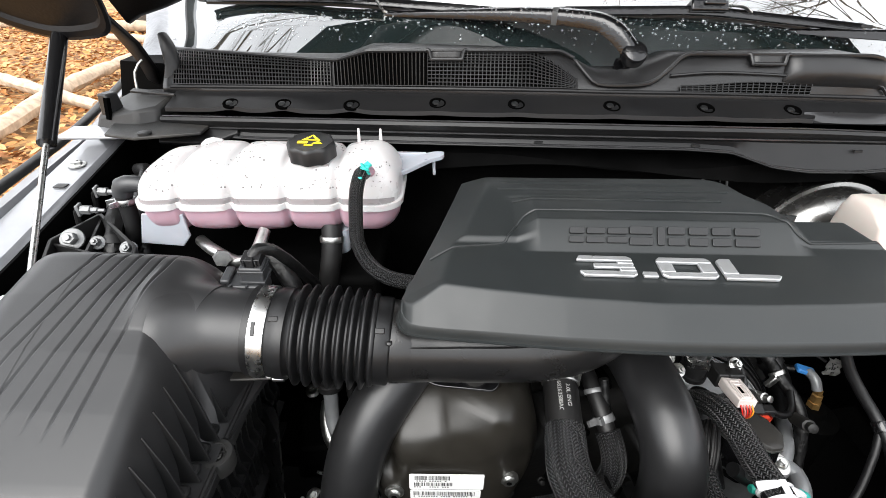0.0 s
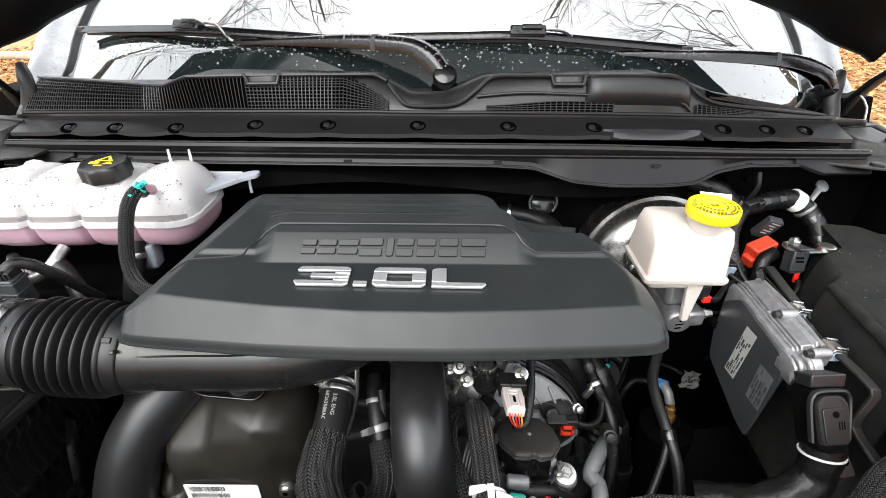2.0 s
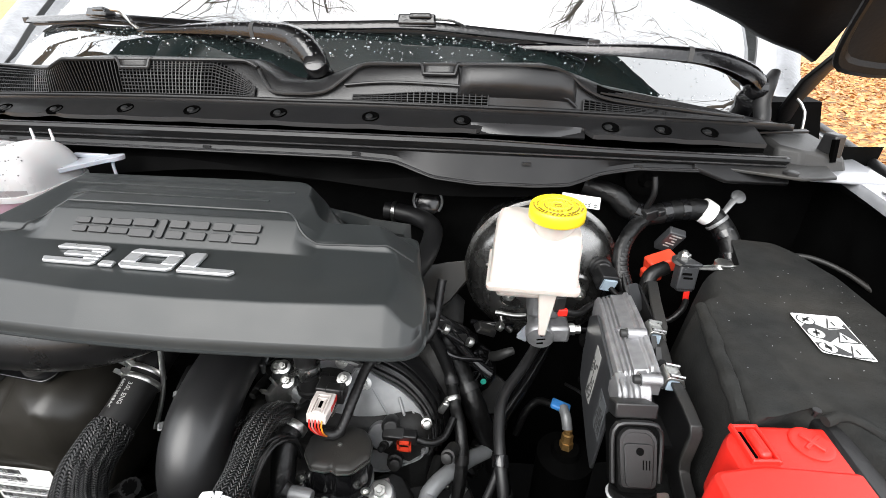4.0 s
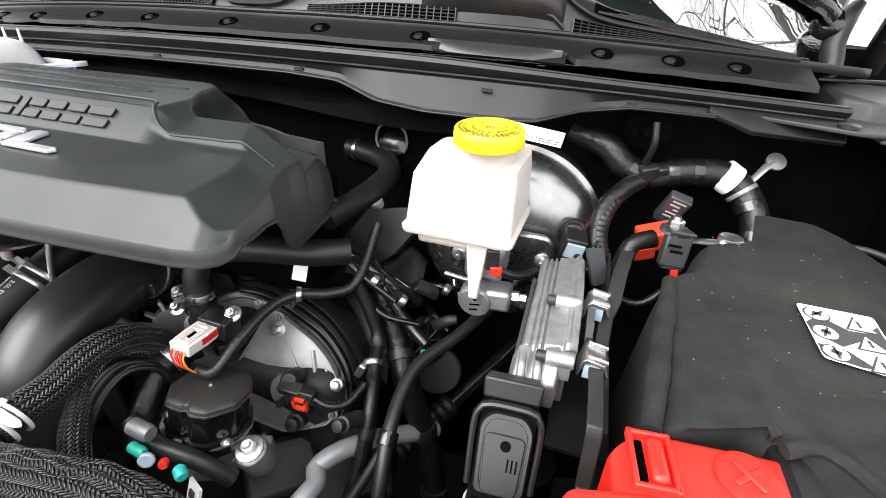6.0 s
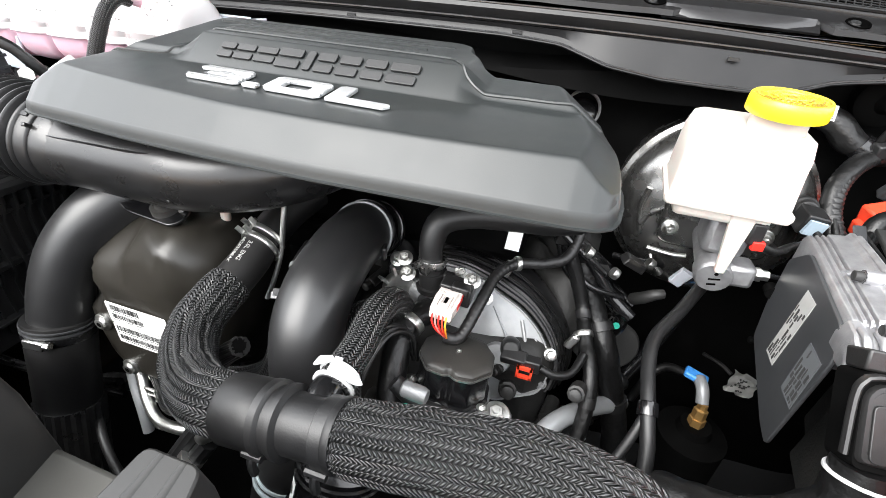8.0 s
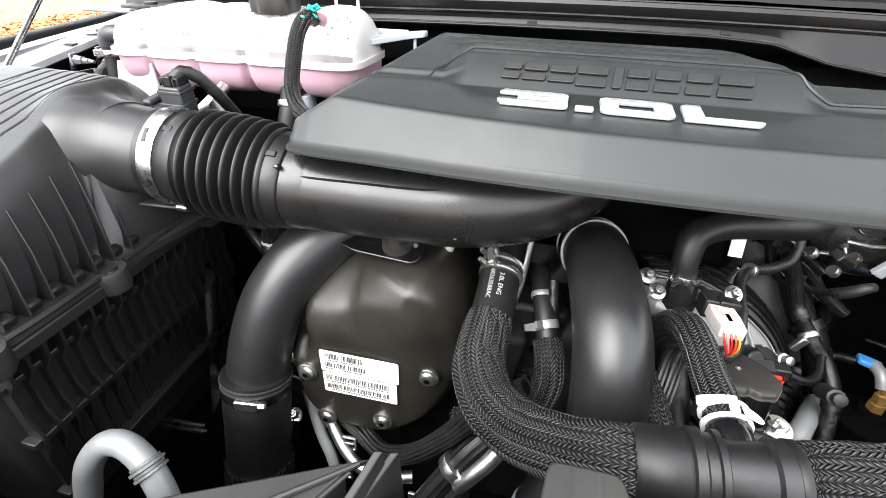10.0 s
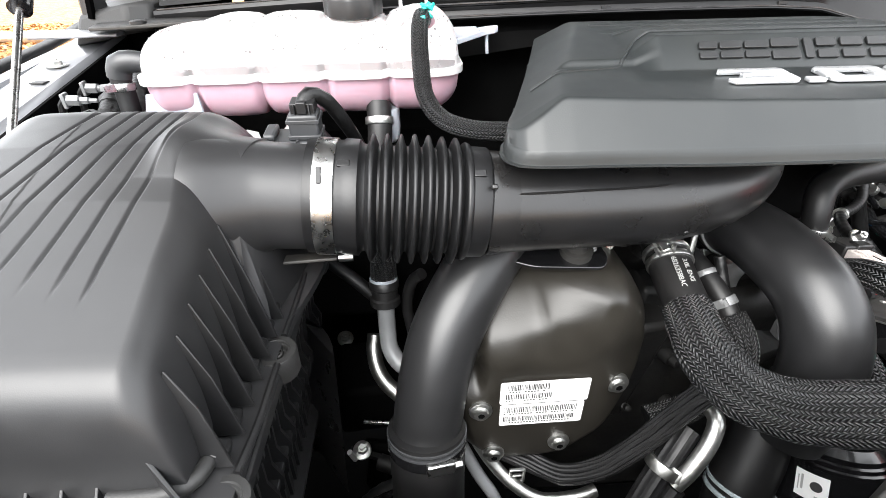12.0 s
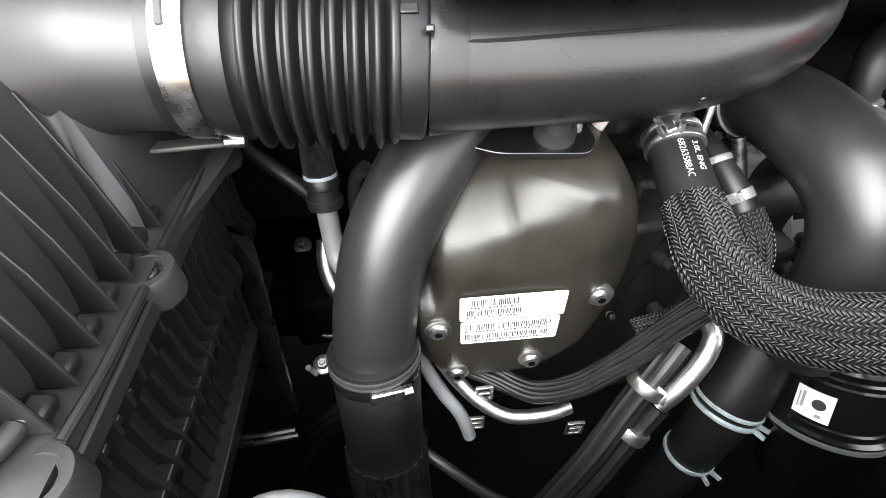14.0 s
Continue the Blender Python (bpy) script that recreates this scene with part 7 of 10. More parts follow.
for (dx, dz, w, h) in ((-0.008, 0, 0.003, 0.016), (0.008, 0, 0.003, 0.016), (0, 0.0065, 0.018, 0.003), (0, -0.0065, 0.018, 0.003)):
    bm = bmesh.new()
    block(bm, (0.4775 + dx, 0.431, 0.983 + dz), (w, 0.005, h))
    part("lock", bm, "orange", sens)
bm = bmesh.new()
block(bm, (0.483, 0.440, 0.991), (0.022, 0.014, 0.016))
part("plug", bm, "plastic", sens, bevel=0.002)
bm = bmesh.new()
tube(bm, [(0.494, 0.438, 0.990), (0.512, 0.438, 0.985), (0.530, 0.450, 0.985), (0.540, 0.475, 0.995)], 0.005, 12)
part("wire", bm, "tape", sens)
clipx = thing("loom_clip", (0.525, 0.49, 1.0), "grey loom clip on the taped loom", "clip")
ring(clipx, "band", (0.536, 0.505, 1.000), (0.3, -0.8, -0.5), 0.0105, 0.007, "zinc")
bm = bmesh.new()
block(bm, (0.524, 0.495, 0.993), (0.010, 0.008, 0.022), (0, 25, 0))
part("foot", bm, "zinc", clipx, bevel=0.002)

gp = thing("coolant_pipe", (0.54, 0.43, 0.88), "grey bent metal coolant pipe", "pipe")
bm = bmesh.new()
tube(bm, [(0.612, 0.535, 0.875), (0.592, 0.510, 0.889), (0.560, 0.468, 0.915), (0.528, 0.424, 0.930), (0.512, 0.398, 0.925), (0.521, 0.384, 0.925), (0.508, 0.346, 0.910), (0.46, 0.30, 0.80)], 0.0115, 20)
part("pipe", bm, "tube", gp)
bm = bmesh.new()
tube(bm, [(0.56, 0.44, 0.90), (0.545, 0.42, 0.88), (0.53, 0.39, 0.80), (0.52, 0.37, 0.70)], 0.008, 14)
part("small_pipe", bm, "tube", gp)

# round accessory motor behind, with green dot
alt = thing("accessory_motor", (0.575, 0.58, 0.95), "black round accessory motor with a green paint dot", "motor")
bm = bmesh.new()
aa = V((0.55, -0.60, 0.45)).normalized()
AC = V((0.572, 0.60, 0.972))
revolve(bm, [(-0.05, 0.030), (-0.045, 0.036), (-0.005, 0.037), (0.004, 0.034), (0.008, 0.025), (0.008, 0.022), (0.004, 0.020), (0.004, 0.004)], AC, aa, 32)
m_ = part("housing", bm, "gloss", alt)
for k in range(8):
    a = k * math.pi / 4
    u = aa.orthogonal().normalized()
    w = aa.cross(u)
    bm = bmesh.new()
    e = u * math.cos(a) + w * math.sin(a)
    tube(bm, [AC + aa * 0.008 + e * 0.004, AC + aa * 0.008 + e * 0.023], 0.0014, 6)
    part("vane", bm, "plastic", m_)
bm = bmesh.new()
revolve(bm, [(0, 0.005), (0.001, 0.0045)], AC + V((0.008, -0.030, 0.004)), (0.1, -0.9, 0.4), 14)
part("dot", bm, "green", alt)
bm = bmesh.new()
revolve(bm, [(-0.02, 0.034), (0.0, 0.036), (0.003, 0.033)], AC + V((0.02, 0.0, -0.055)), (0.2, -0.8, 0.3), 26)
part("pulley", bm, "dusty", alt)
for k, (p, q) in enumerate((((0.47, 0.63, 1.09), (0.53, 0.60, 1.02)), ((0.48, 0.60, 1.08), (0.56, 0.56, 1.03)), ((0.52, 0.62, 1.05), (0.57, 0.63, 1.0)), ((0.45, 0.60, 1.11), (0.50, 0.57, 1.05)))):
    p, q = V(p), V(q)
    loom("fuel_line", "black fuel line with fittings", [p, (p + q) / 2 + V((0.005, -0.01, 0.012)), q, q + V((0.03, -0.01, -0.02))], 0.006 + 0.002 * (k % 2), "gloss", wrinkle=0, category="fuel line")

# fuel rail, injector plugs and fittings behind the timing cover
rail_ = thing("fuel_rail", (0.54, 0.59, 1.04), "black fuel rail with plugs and an elbow", "fuel rail")
bm = bmesh.new()
tube(bm, [(0.470, 0.575, 1.105), (0.505, 0.580, 1.085), (0.535, 0.585, 1.060), (0.56, 0.60, 1.035)], 0.010, 18)
part("rail", bm, "gloss", rail_)
for q, rot, sz in (((0.512, 0.567, 1.078), (25, 10, 20), (0.030, 0.020, 0.018)), ((0.540, 0.573, 1.052), (20, 20, 30), (0.026, 0.022, 0.018)), ((0.487, 0.566, 1.098), (15, 5, 10), (0.022, 0.020, 0.016)), ((0.578, 0.585, 1.070), (10, 30, 25), (0.036, 0.018, 0.012))):
    bm = bmesh.new()
    block(bm, q, sz, rot, 0.85)
    plug_ = part("injector_plug", bm, "plastic", rail_, bevel=0.002)
    bm = bmesh.new()
    block(bm, V(q) + V((0, -0.010, 0.006)), (sz[0] * 0.5, 0.003, 0.005), rot)
    part("latch", bm, "dusty", plug_)
bm = bmesh.new()
tube(bm, [(0.592, 0.590, 1.012), (0.602, 0.578, 1.026), (0.612, 0.572, 1.038), (0.622, 0.575, 1.040)], [0.008, 0.008, 0.007, 0.006], 16)
part("elbow", bm, "dusty", rail_)
for a, b, c in (((0.470, 0.56, 1.118), (0.50, 0.552, 1.096), (0.545, 0.556, 1.062)), ((0.505, 0.552, 1.060), (0.535, 0.548, 1.042), (0.575, 0.560, 1.030)), ((0.555, 0.62, 1.055), (0.59, 0.61, 1.06), (0.62, 0.63, 1.05))):
    bm = bmesh.new()
    tube(bm, [a, b, c], 0.0045, 10)
    part("fuel_pipe", bm, "gloss", rail_)
for q in ((0.52, 0.552, 1.090), (0.556, 0.556, 1.066), (0.60, 0.60, 1.065)):
    ring(rail_, "clip", q, (0.8, 0.1, -0.5), 0.006, 0.008, "zinc", 0.001)
bm = bmesh.new()
block(bm, (0.640, 0.600, 1.055), (0.016, 0.008, 0.026), (10, 25, 0))
part("tag", bm, "clear", rail_, bevel=0.001)
# lines running down on the right of the engine
bl = thing("brake_line_loom", (0.61, 0.47, 1.0), "black brake and wiring lines dropping beside the engine", "hose")
bm = bmesh.new()
tube(bm, [(0.70, 0.64, 1.10), (0.665, 0.585, 1.068), (0.635, 0.53, 1.052), (0.607, 0.478, 1.046), (0.601, 0.44, 1.036), (0.604, 0.395, 1.018), (0.610, 0.36, 0.985), (0.612, 0.33, 0.92), (0.605, 0.31, 0.8)], 0.0075, 14)
part("hose", bm, "plastic", bl)
bm = bmesh.new()
tube(bm, [(0.604, 0.395, 1.016), (0.590, 0.37, 0.985), (0.565, 0.34, 0.94), (0.53, 0.32, 0.90)], 0.005, 12)
part("branch", bm, "plastic", bl)
ring(bl, "joint", (0.604, 0.396, 1.018), (0.05, -0.75, -0.5), 0.0085, 0.014, "gloss")
steer = thing("steering_shaft", (0.66, 0.66, 0.88), "glossy black steering shaft deep in the bay", "shaft")
bm = bmesh.new()
tube(bm, [(0.72, 0.78, 0.92), (0.665, 0.68, 0.885), (0.60, 0.58, 0.845)], 0.012, 18)
part("shaft", bm, "gloss", steer)
bm = bmesh.new()
sp = [V((0.615, 0.605, 0.855)) + (V((0.56, 0.52, 0.82)) - V((0.615, 0.605, 0.855))) * k / 16 for k in range(17)]
tube(bm, sp, [0.016 + 0.003 * (k % 2) for k in range(17)], 16, 0.01)
part("boot", bm, "rubber", steer)
fs = thing("fluid_sensor", (0.728, 0.60, 0.82), "brass sensor with a blue-capped wire plug", "sensor")
bm = bmesh.new()
revolve(bm, [(-0.01, 0.012), (0.004, 0.012), (0.005, 0.010), (0.02, 0.010), (0.022, 0.007), (0.03, 0.007)], (0.734, 0.592, 0.825), (0, 0.15, 1), 6)
part("brass_body", bm, "brass", fs)
bm = bmesh.new()
tube(bm, [(0.733, 0.60, 0.852), (0.730, 0.612, 0.868), (0.726, 0.63, 0.872)], 0.009, 14)
part("plug", bm, "tube", fs)
bm = bmesh.new()
block(bm, (0.722, 0.632, 0.872), (0.034, 0.020, 0.010), (0, 10, -15))
part("cap", bm, "blue", fs, "bright blue clip", bevel=0.003)
bm = bmesh.new()
tube(bm, [(0.71, 0.64, 0.866), (0.685, 0.655, 0.855), (0.665, 0.65, 0.83), (0.65, 0.64, 0.78)], 0.007, 12)
part("wire", bm, "tape", fs)
bm = bmesh.new()
revolve(bm, [(-0.25, 0.05), (-0.02, 0.05), (-0.012, 0.026), (0, 0.022)], (0.735, 0.59, 0.818), (0, 0, 1), 26)
part("body", bm, "dark", fs)
tg = thing("wire_tag", (0.79, 0.645, 0.865), "crumpled clear tag on a wire", "tag")
bm = bmesh.new()
TG = pose(0.789, 0.645, 0.868, 72, 18, 12)


def crumple(u, v):
    x, y = (u - 0.5) * 0.044, (v - 0.5) * 0.034
    x += 0.004 * noise.noise(V((u * 3, v * 3, 1.3)))
    y += 0.005 * noise.noise(V((u * 3, v * 3, 7.7)))
    return TG @ V((x, y, 0.007 * noise.noise(V((u * 4.2, v * 4.2, 2.0)))))


grid(bm, 14, 12, crumple)
bmesh.ops.solidify(bm, geom=bm.faces[:], thickness=0.0006)
film_ = part("film", bm, "sticker_pale", tg)
bm = bmesh.new()
for i in range(5):
    for j in range(5):
        if (i * 3 + j * 5) % 4 != 0:
            q = crumple(0.25 + 0.11 * i, 0.2 + 0.13 * j) + TG.to_3x3() @ V((0, 0, 0.0008))
            block(bm, q, (0.0032, 0.0028, 0.0004), (72, 18, 12))
part("print", bm, "ink", film_)
bm = bmesh.new()
tube(bm, [(0.77, 0.648, 0.88), (0.755, 0.66, 0.885), (0.735, 0.68, 0.88)], 0.003, 8)
part("wire", bm, "tape", tg)

# low pipes and wires in front of the turbo cover
wl_ = thing("wire_bundle", (0.08, 0.30, 0.88), "sleeved wire bundle running under the turbo cover", "wiring loom")
core = spline([(-0.02, 0.352, 0.862), (0.012, 0.334, 0.862), (0.045, 0.312, 0.866), (0.085, 0.302, 0.892), (0.13, 0.302, 0.945), (0.165, 0.300, 1.005), (0.20, 0.30, 1.04)], 0.022)
core = [q for q, _ in core]
cf = frames(core)
bm = bmesh.new()
tube(bm, core, 0.0092, 12, 0.01)
part("core", bm, "dark", wl_)
for k in range(13):
    rn = random.Random(70 + k)
    bm = bmesh.new()
    pts = []
    for i, (q, (t, u, w)) in enumerate(zip(core, cf)):
        th = 2 * math.pi * k / 13 + 0.06 * i
        pts.append(q + u * (0.0088 * math.cos(th) + rn.uniform(-0.0008, 0.0008)) + w * (0.0095 * math.sin(th) + rn.uniform(-0.0008, 0.0008)))
    tube(bm, pts, 0.0027, 8, 0.006)
    part("strand", bm, "rubber", wl_)
alp = thing("metal_pipes", (0.02, 0.31, 0.83), "bent bare aluminium pipes with clips", "pipe")
bm = bmesh.new()
tube(bm, [(-0.06, 0.36, 0.90), (-0.034, 0.338, 0.862), (-0.008, 0.318, 0.842), (0.022, 0.304, 0.832), (0.06, 0.30, 0.838), (0.085, 0.305, 0.84)], 0.0075, 16)
part("pipe", bm, "zinc", alp)
bm = bmesh.new()
tube(bm, [(-0.075, 0.36, 0.89), (-0.05, 0.335, 0.845), (-0.03, 0.32, 0.815), (-0.02, 0.31, 0.78)], 0.0075, 16)
part("pipe", bm, "tube", alp)
for q in ((-0.004, 0.330, 0.850), (-0.012, 0.325, 0.792), (0.092, 0.300, 0.812)):
    bm = bmesh.new()
    for dx, dz, w, h in ((-0.008, 0, 0.003, 0.022), (0.008, 0, 0.003, 0.022), (0, 0.011, 0.019, 0.003), (0, -0.011, 0.019, 0.003), (0.0, 0.0, 0.012, 0.003)):
        block(bm, (q[0] + dx, q[1] - 0.006, q[2] + dz), (w, 0.004, h))
    part("clip", bm, "zinc", alp, bevel=0.0008)
ac = thing("air_conditioning_hose", (0.12, 0.28, 0.85), "sleeved air conditioning hose with a bare metal end", "hose")
bm = bmesh.new()
tube(bm, [(0.168, 0.305, 0.945), (0.150, 0.292, 0.928), (0.125, 0.276, 0.89), (0.095, 0.255, 0.84), (0.055, 0.235, 0.775), (0.01, 0.22, 0.70)], 0.0130, 48, 0.005, ridges=12, amp=0.045)
part("sleeve", bm, "rubber", ac)
bm = bmesh.new()
tube(bm, [(0.150, 0.272, 0.895), (0.125, 0.258, 0.855), (0.095, 0.24, 0.80), (0.06, 0.225, 0.73)], 0.0110, 40, 0.005, ridges=10, amp=0.045)
part("sleeve", bm, "rubber", ac)
bm = bmesh.new()
tube(bm, [(0.146, 0.268, 0.905), (0.160, 0.272, 0.925), (0.180, 0.285, 0.948), (0.190, 0.30, 0.965), (0.188, 0.32, 0.965)], 0.0085, 16)
part("pipe", bm, "zinc", ac, "bare aluminium pipe end")
for q, dd, r in (((0.150, 0.275, 0.912), (0.6, 0.3, 0.8), 0.011), ((0.140, 0.284, 0.913), (0.5, 0.3, 0.8), 0.0172), ((0.128, 0.262, 0.868), (0.5, 0.3, 0.8), 0.0145)):
    ring(ac, "crimp", q, dd, r, 0.012, "zinc", 0.0012)
bm = bmesh.new()
tube(bm, [(-0.09, 0.30, 0.81), (-0.05, 0.27, 0.80), (-0.01, 0.25, 0.77), (0.03, 0.24, 0.74)], 0.006, 12)
part("cable", bm, "plastic", ac)

lrh = thing("lower_radiator_hose", (0.23, 0.28, 0.8), "black lower radiator hose with spring clamps", "hose")
bm = bmesh.new()
tube(bm, [(0.275, 0.325, 0.955), (0.258, 0.305, 0.91), (0.238, 0.285, 0.865), (0.224, 0.272, 0.82), (0.214, 0.265, 0.76), (0.20, 0.26, 0.66)], [0.030, 0.032, 0.032, 0.026, 0.025, 0.025], 30)
part("hose", bm, "rubber", lrh)
spring_clamp(lrh, (0.235, 0.282, 0.857), (0.3, 0.3, 0.9), 0.0316, 0.005, "paleclamp", (0.6, -1, 0))
ring(lrh, "clamp_wire", (0.238, 0.285, 0.866), (0.3, 0.3, 0.9), 0.0318, 0.004, "paleclamp")
spring_clamp(lrh, (0.217, 0.267, 0.785), (0.15, 0.1, 0.95), 0.0256, 0.005, "paleclamp", (0.3, -1, 0))
can = thing("filter_canister", (0.31, 0.255, 0.9), "gloss black fluid canister with a white sticker", "canister")
CC, ca = V((0.3168, 0.2716, 0.9012)), V((0.0603, 0.402, 0.9136)).normalized()
cn = V((-0.8635, -0.438, 0.249))
cn = (cn - ca * cn.dot(ca)).normalized()
cw = ca.cross(cn)
bm = bmesh.new()
revolve(bm, [(-0.12, 0.028), (-0.105, 0.042), (-0.040, 0.0495), (-0.037, 0.052), (-0.027, 0.052), (-0.025, 0.0478), (-0.019, 0.0478), (-0.0175, 0.046), (0.020, 0.046), (0.0215, 0.0482), (0.025, 0.0482), (0.0265, 0.0462), (0.031, 0.0462), (0.0325, 0.0440), (0.038, 0.0440), (0.045, 0.036), (0.07, 0.034)], CC, ca, 56)
part("body", bm, "gloss", can, sharp=40)


def on_can(a, h, r):
    return CC + ca * h + (cn * math.cos(a) + cw * math.sin(a)) * r


bm = bmesh.new()
skin(bm, [[on_can(-0.31 + 0.62 * k / 12, h, r) for k in range(13)] for h, r in ((-0.0145, 0.0464), (0.0145, 0.0464), (0.0145, 0.0461), (-0.0145, 0.0461))], cap=False, closed=False)
st = part("sticker", bm, "label", can, "white sticker with a round mark")
bm = bmesh.new()
revolve(bm, [(0, 0.0052), (0.0003, 0.0052)], on_can(0.09, 0.002, 0.0464), on_can(0.09, 0.0, 1.0) - CC, 20)
part("mark", bm, "ink", st)
for a, h, w in ((-0.17, 0.002, 0.0022), (-0.24, 0.0, 0.0012), (0.12, -0.0095, 0.004)):
    bm = bmesh.new()
    skin(bm, [[on_can(a - w / 0.092, h + dh, 0.0466), on_can(a + w / 0.092, h + dh, 0.0466)] for dh in ((-0.008, 0.008) if h > -0.005 else (-0.0015, 0.0015))], cap=False, closed=False)
    part("print", bm, "sticker_pale", st)
ring(can, "band", CC - ca * 0.032, ca, 0.0522, 0.005, "greycast", 0.0005, "worn metal band")

# coupling and tubes between air box and charge pipe
cpl = thing("quick_coupling", (-0.15, 0.45, 1.03), "black quick coupling on grey tubes with a braided hose", "coupling")
bm = bmesh.new()
tube(bm, [(-0.135, 0.43, 1.15), (-0.145, 0.45, 1.11), (-0.149, 0.458, 1.075), (-0.150, 0.456, 1.045)], [0.010, 0.012, 0.0145, 0.0155], 40, 0.004, ridges=9, amp=0.04)
part("sleeve", bm, "mesh", cpl)
bm = bmesh.new()
revolve(bm, [(0, 0.0145), (0.004, 0.0175), (0.012, 0.0175), (0.014, 0.0155), (0.024, 0.0155), (0.026, 0.018), (0.034, 0.018), (0.037, 0.012)], (-0.150, 0.457, 1.052), (0, -0.22, -1), 26)
part("body", bm, "plastic", cpl)
ring(cpl, "collar", (-0.150, 0.4565, 1.050), (0, -0.22, -1), 0.015, 0.006, "clear", 0.001, "pale retainer ring")
bm = bmesh.new()
tube(bm, [(-0.150, 0.449, 1.018), (-0.150, 0.442, 0.985), (-0.148, 0.432, 0.962), (-0.135, 0.42, 0.945), (-0.11, 0.41, 0.935)], 0.0105, 18)
part("tube", bm, "tube", cpl)
bm = bmesh.new()
tube(bm, [(-0.174, 0.50, 0.925), (-0.176, 0.485, 0.905), (-0.168, 0.462, 0.885), (-0.145, 0.44, 0.87), (-0.11, 0.42, 0.86)], 0.0105, 18)
part("tube", bm, "zinc", cpl, "bright metal tube")
bm = bmesh.new()
tube(bm, [(-0.235, 0.50, 1.08), (-0.215, 0.485, 1.06), (-0.185, 0.47, 1.04), (-0.165, 0.465, 1.02)], 0.008, 14)
part("hose", bm, "rubber", cpl)
spring_clamp(cpl, (-0.226, 0.493, 1.071), (0.6, -0.4, -0.6), 0.0085, 0.010, "zinc", (-0.6, -0.5, 0.5))
bm = bmesh.new()
tube(bm, [(-0.105, 0.45, 1.06), (-0.118, 0.46, 1.04), (-0.125, 0.465, 1.0), (-0.12, 0.46, 0.96)], 0.007, 12)
part("hose", bm, "plastic", cpl)

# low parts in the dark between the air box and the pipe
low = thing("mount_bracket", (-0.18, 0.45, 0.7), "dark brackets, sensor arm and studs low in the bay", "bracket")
# blocks coloured near-black so the depth of the bay reads as shade
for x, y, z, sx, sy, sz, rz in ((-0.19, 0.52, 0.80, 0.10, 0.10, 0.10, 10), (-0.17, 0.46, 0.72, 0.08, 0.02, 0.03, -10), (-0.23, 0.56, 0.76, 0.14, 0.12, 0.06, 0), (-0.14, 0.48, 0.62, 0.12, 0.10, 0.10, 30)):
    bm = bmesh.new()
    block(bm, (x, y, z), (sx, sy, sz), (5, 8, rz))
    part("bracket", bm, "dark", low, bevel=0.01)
for q in ((-0.240, 0.612, 0.815), (-0.15, 0.42, 0.735), (-0.205, 0.44, 0.75)):
    bolt(low, q, (0.1, -0.4, 1), 0.008, 0.016)
bm = bmesh.new()
revolve(bm, [(0, 0.012), (0.03, 0.012)], (-0.18, 0.43, 0.735), (0.9, -0.4, 0), 18)
block(bm, (-0.20, 0.44, 0.742), (0.05, 0.008, 0.008), (0, 0, -20))
part("sensor_arm", bm, "plastic", low)
bm = bmesh.new()
tube(bm, [(-0.215, 0.43, 0.745), (-0.220, 0.425, 0.77)], 0.004, 10)
part("link", bm, "white", low)
bm = bmesh.new()
tube(bm, [(-0.20, 0.46, 0.79), (-0.13, 0.45, 0.79)], 0.003, 10)
part("rod", bm, "steel", low)
fan = thing("conduit_loop", (-0.15, 0.26, 0.80), "black split conduit looping low beside the charge pipe", "conduit")
for off, r in ((0.0, 0.0062), (0.019, 0.0056)):
    bm = bmesh.new()
    tube(bm, [(-0.300 + off * 1.6, 0.345, 0.54), (-0.268 + off * 1.6, 0.345, 0.63), (-0.222 + off * 1.5, 0.346, 0.725), (-0.175 + off * 0.9, 0.348, 0.776 - off * 0.6), (-0.115, 0.352, 0.80 - off * 1.6)], r, 14)
    part("edge", bm, "gloss", fan)
bm = bmesh.new()
rows_ = [q for q, _ in spline([(-0.286, 0.360, 0.54), (-0.254, 0.360, 0.625), (-0.210, 0.361, 0.715), (-0.168, 0.363, 0.768), (-0.110, 0.366, 0.785)], 0.008)]
tube(bm, rows_, [0.0120 + 0.0012 * (k % 2) for k in range(len(rows_))], 14, 0.004)
part("conduit", bm, "plastic", fan)
liner = thing("inner_liner", (-0.24, 0.32, 0.90), "smooth black plastic liner with a folded lower lip", "liner")
bm = bmesh.new()
skin(bm, [[V((-0.200 - 0.055 * (1 - math.cos(a)), 0.300 + 0.085 * math.sin(a) + 0.05 * h, 0.845 + 0.17 * h)) for a in [math.pi * (0.08 + 0.8 * k / 12) for k in range(13)]] + [V((-0.26, 0.40 + 0.05 * h, 0.845 + 0.17 * h))] for h in (0.0, 0.25, 0.6, 1.0)])
part("shell", bm, "duct", liner, sharp=60)
for dz in (0.0, 0.012):
    bm = bmesh.new()
    tube(bm, [(-0.305, 0.300, 0.845 - dz), (-0.265, 0.300, 0.846 - dz), (-0.228, 0.302, 0.845 - dz), (-0.203, 0.306, 0.842 - dz)], 0.0035, 8)
    part("lip", bm, "duct", liner)

# front plastics before the engine, near the viewer
frontp = thing("air_inlet_duct", (0.15, 0.10, 1.10), "dusty black plastic air inlet duct over the radiator", "air duct")
bm = bmesh.new()
top = rounded([(0.2030, 0.1195), (0.2345, 0.1195), (0.2425, 0.088), (0.258, -0.04), (0.176, -0.04), (0.196, 0.071)], 0.005, 3)
skin(bm, [[V((x, y, 1.1985 + (y - 0.12) * 0.20)) for x, y in top], [V((x + 0.002, y + 0.003, 1.180 + (y - 0.12) * 0.20)) for x, y in top], [V((x + 0.004, y + 0.006, 1.11)) for x, y in top]])
bm_2 = bm.copy()
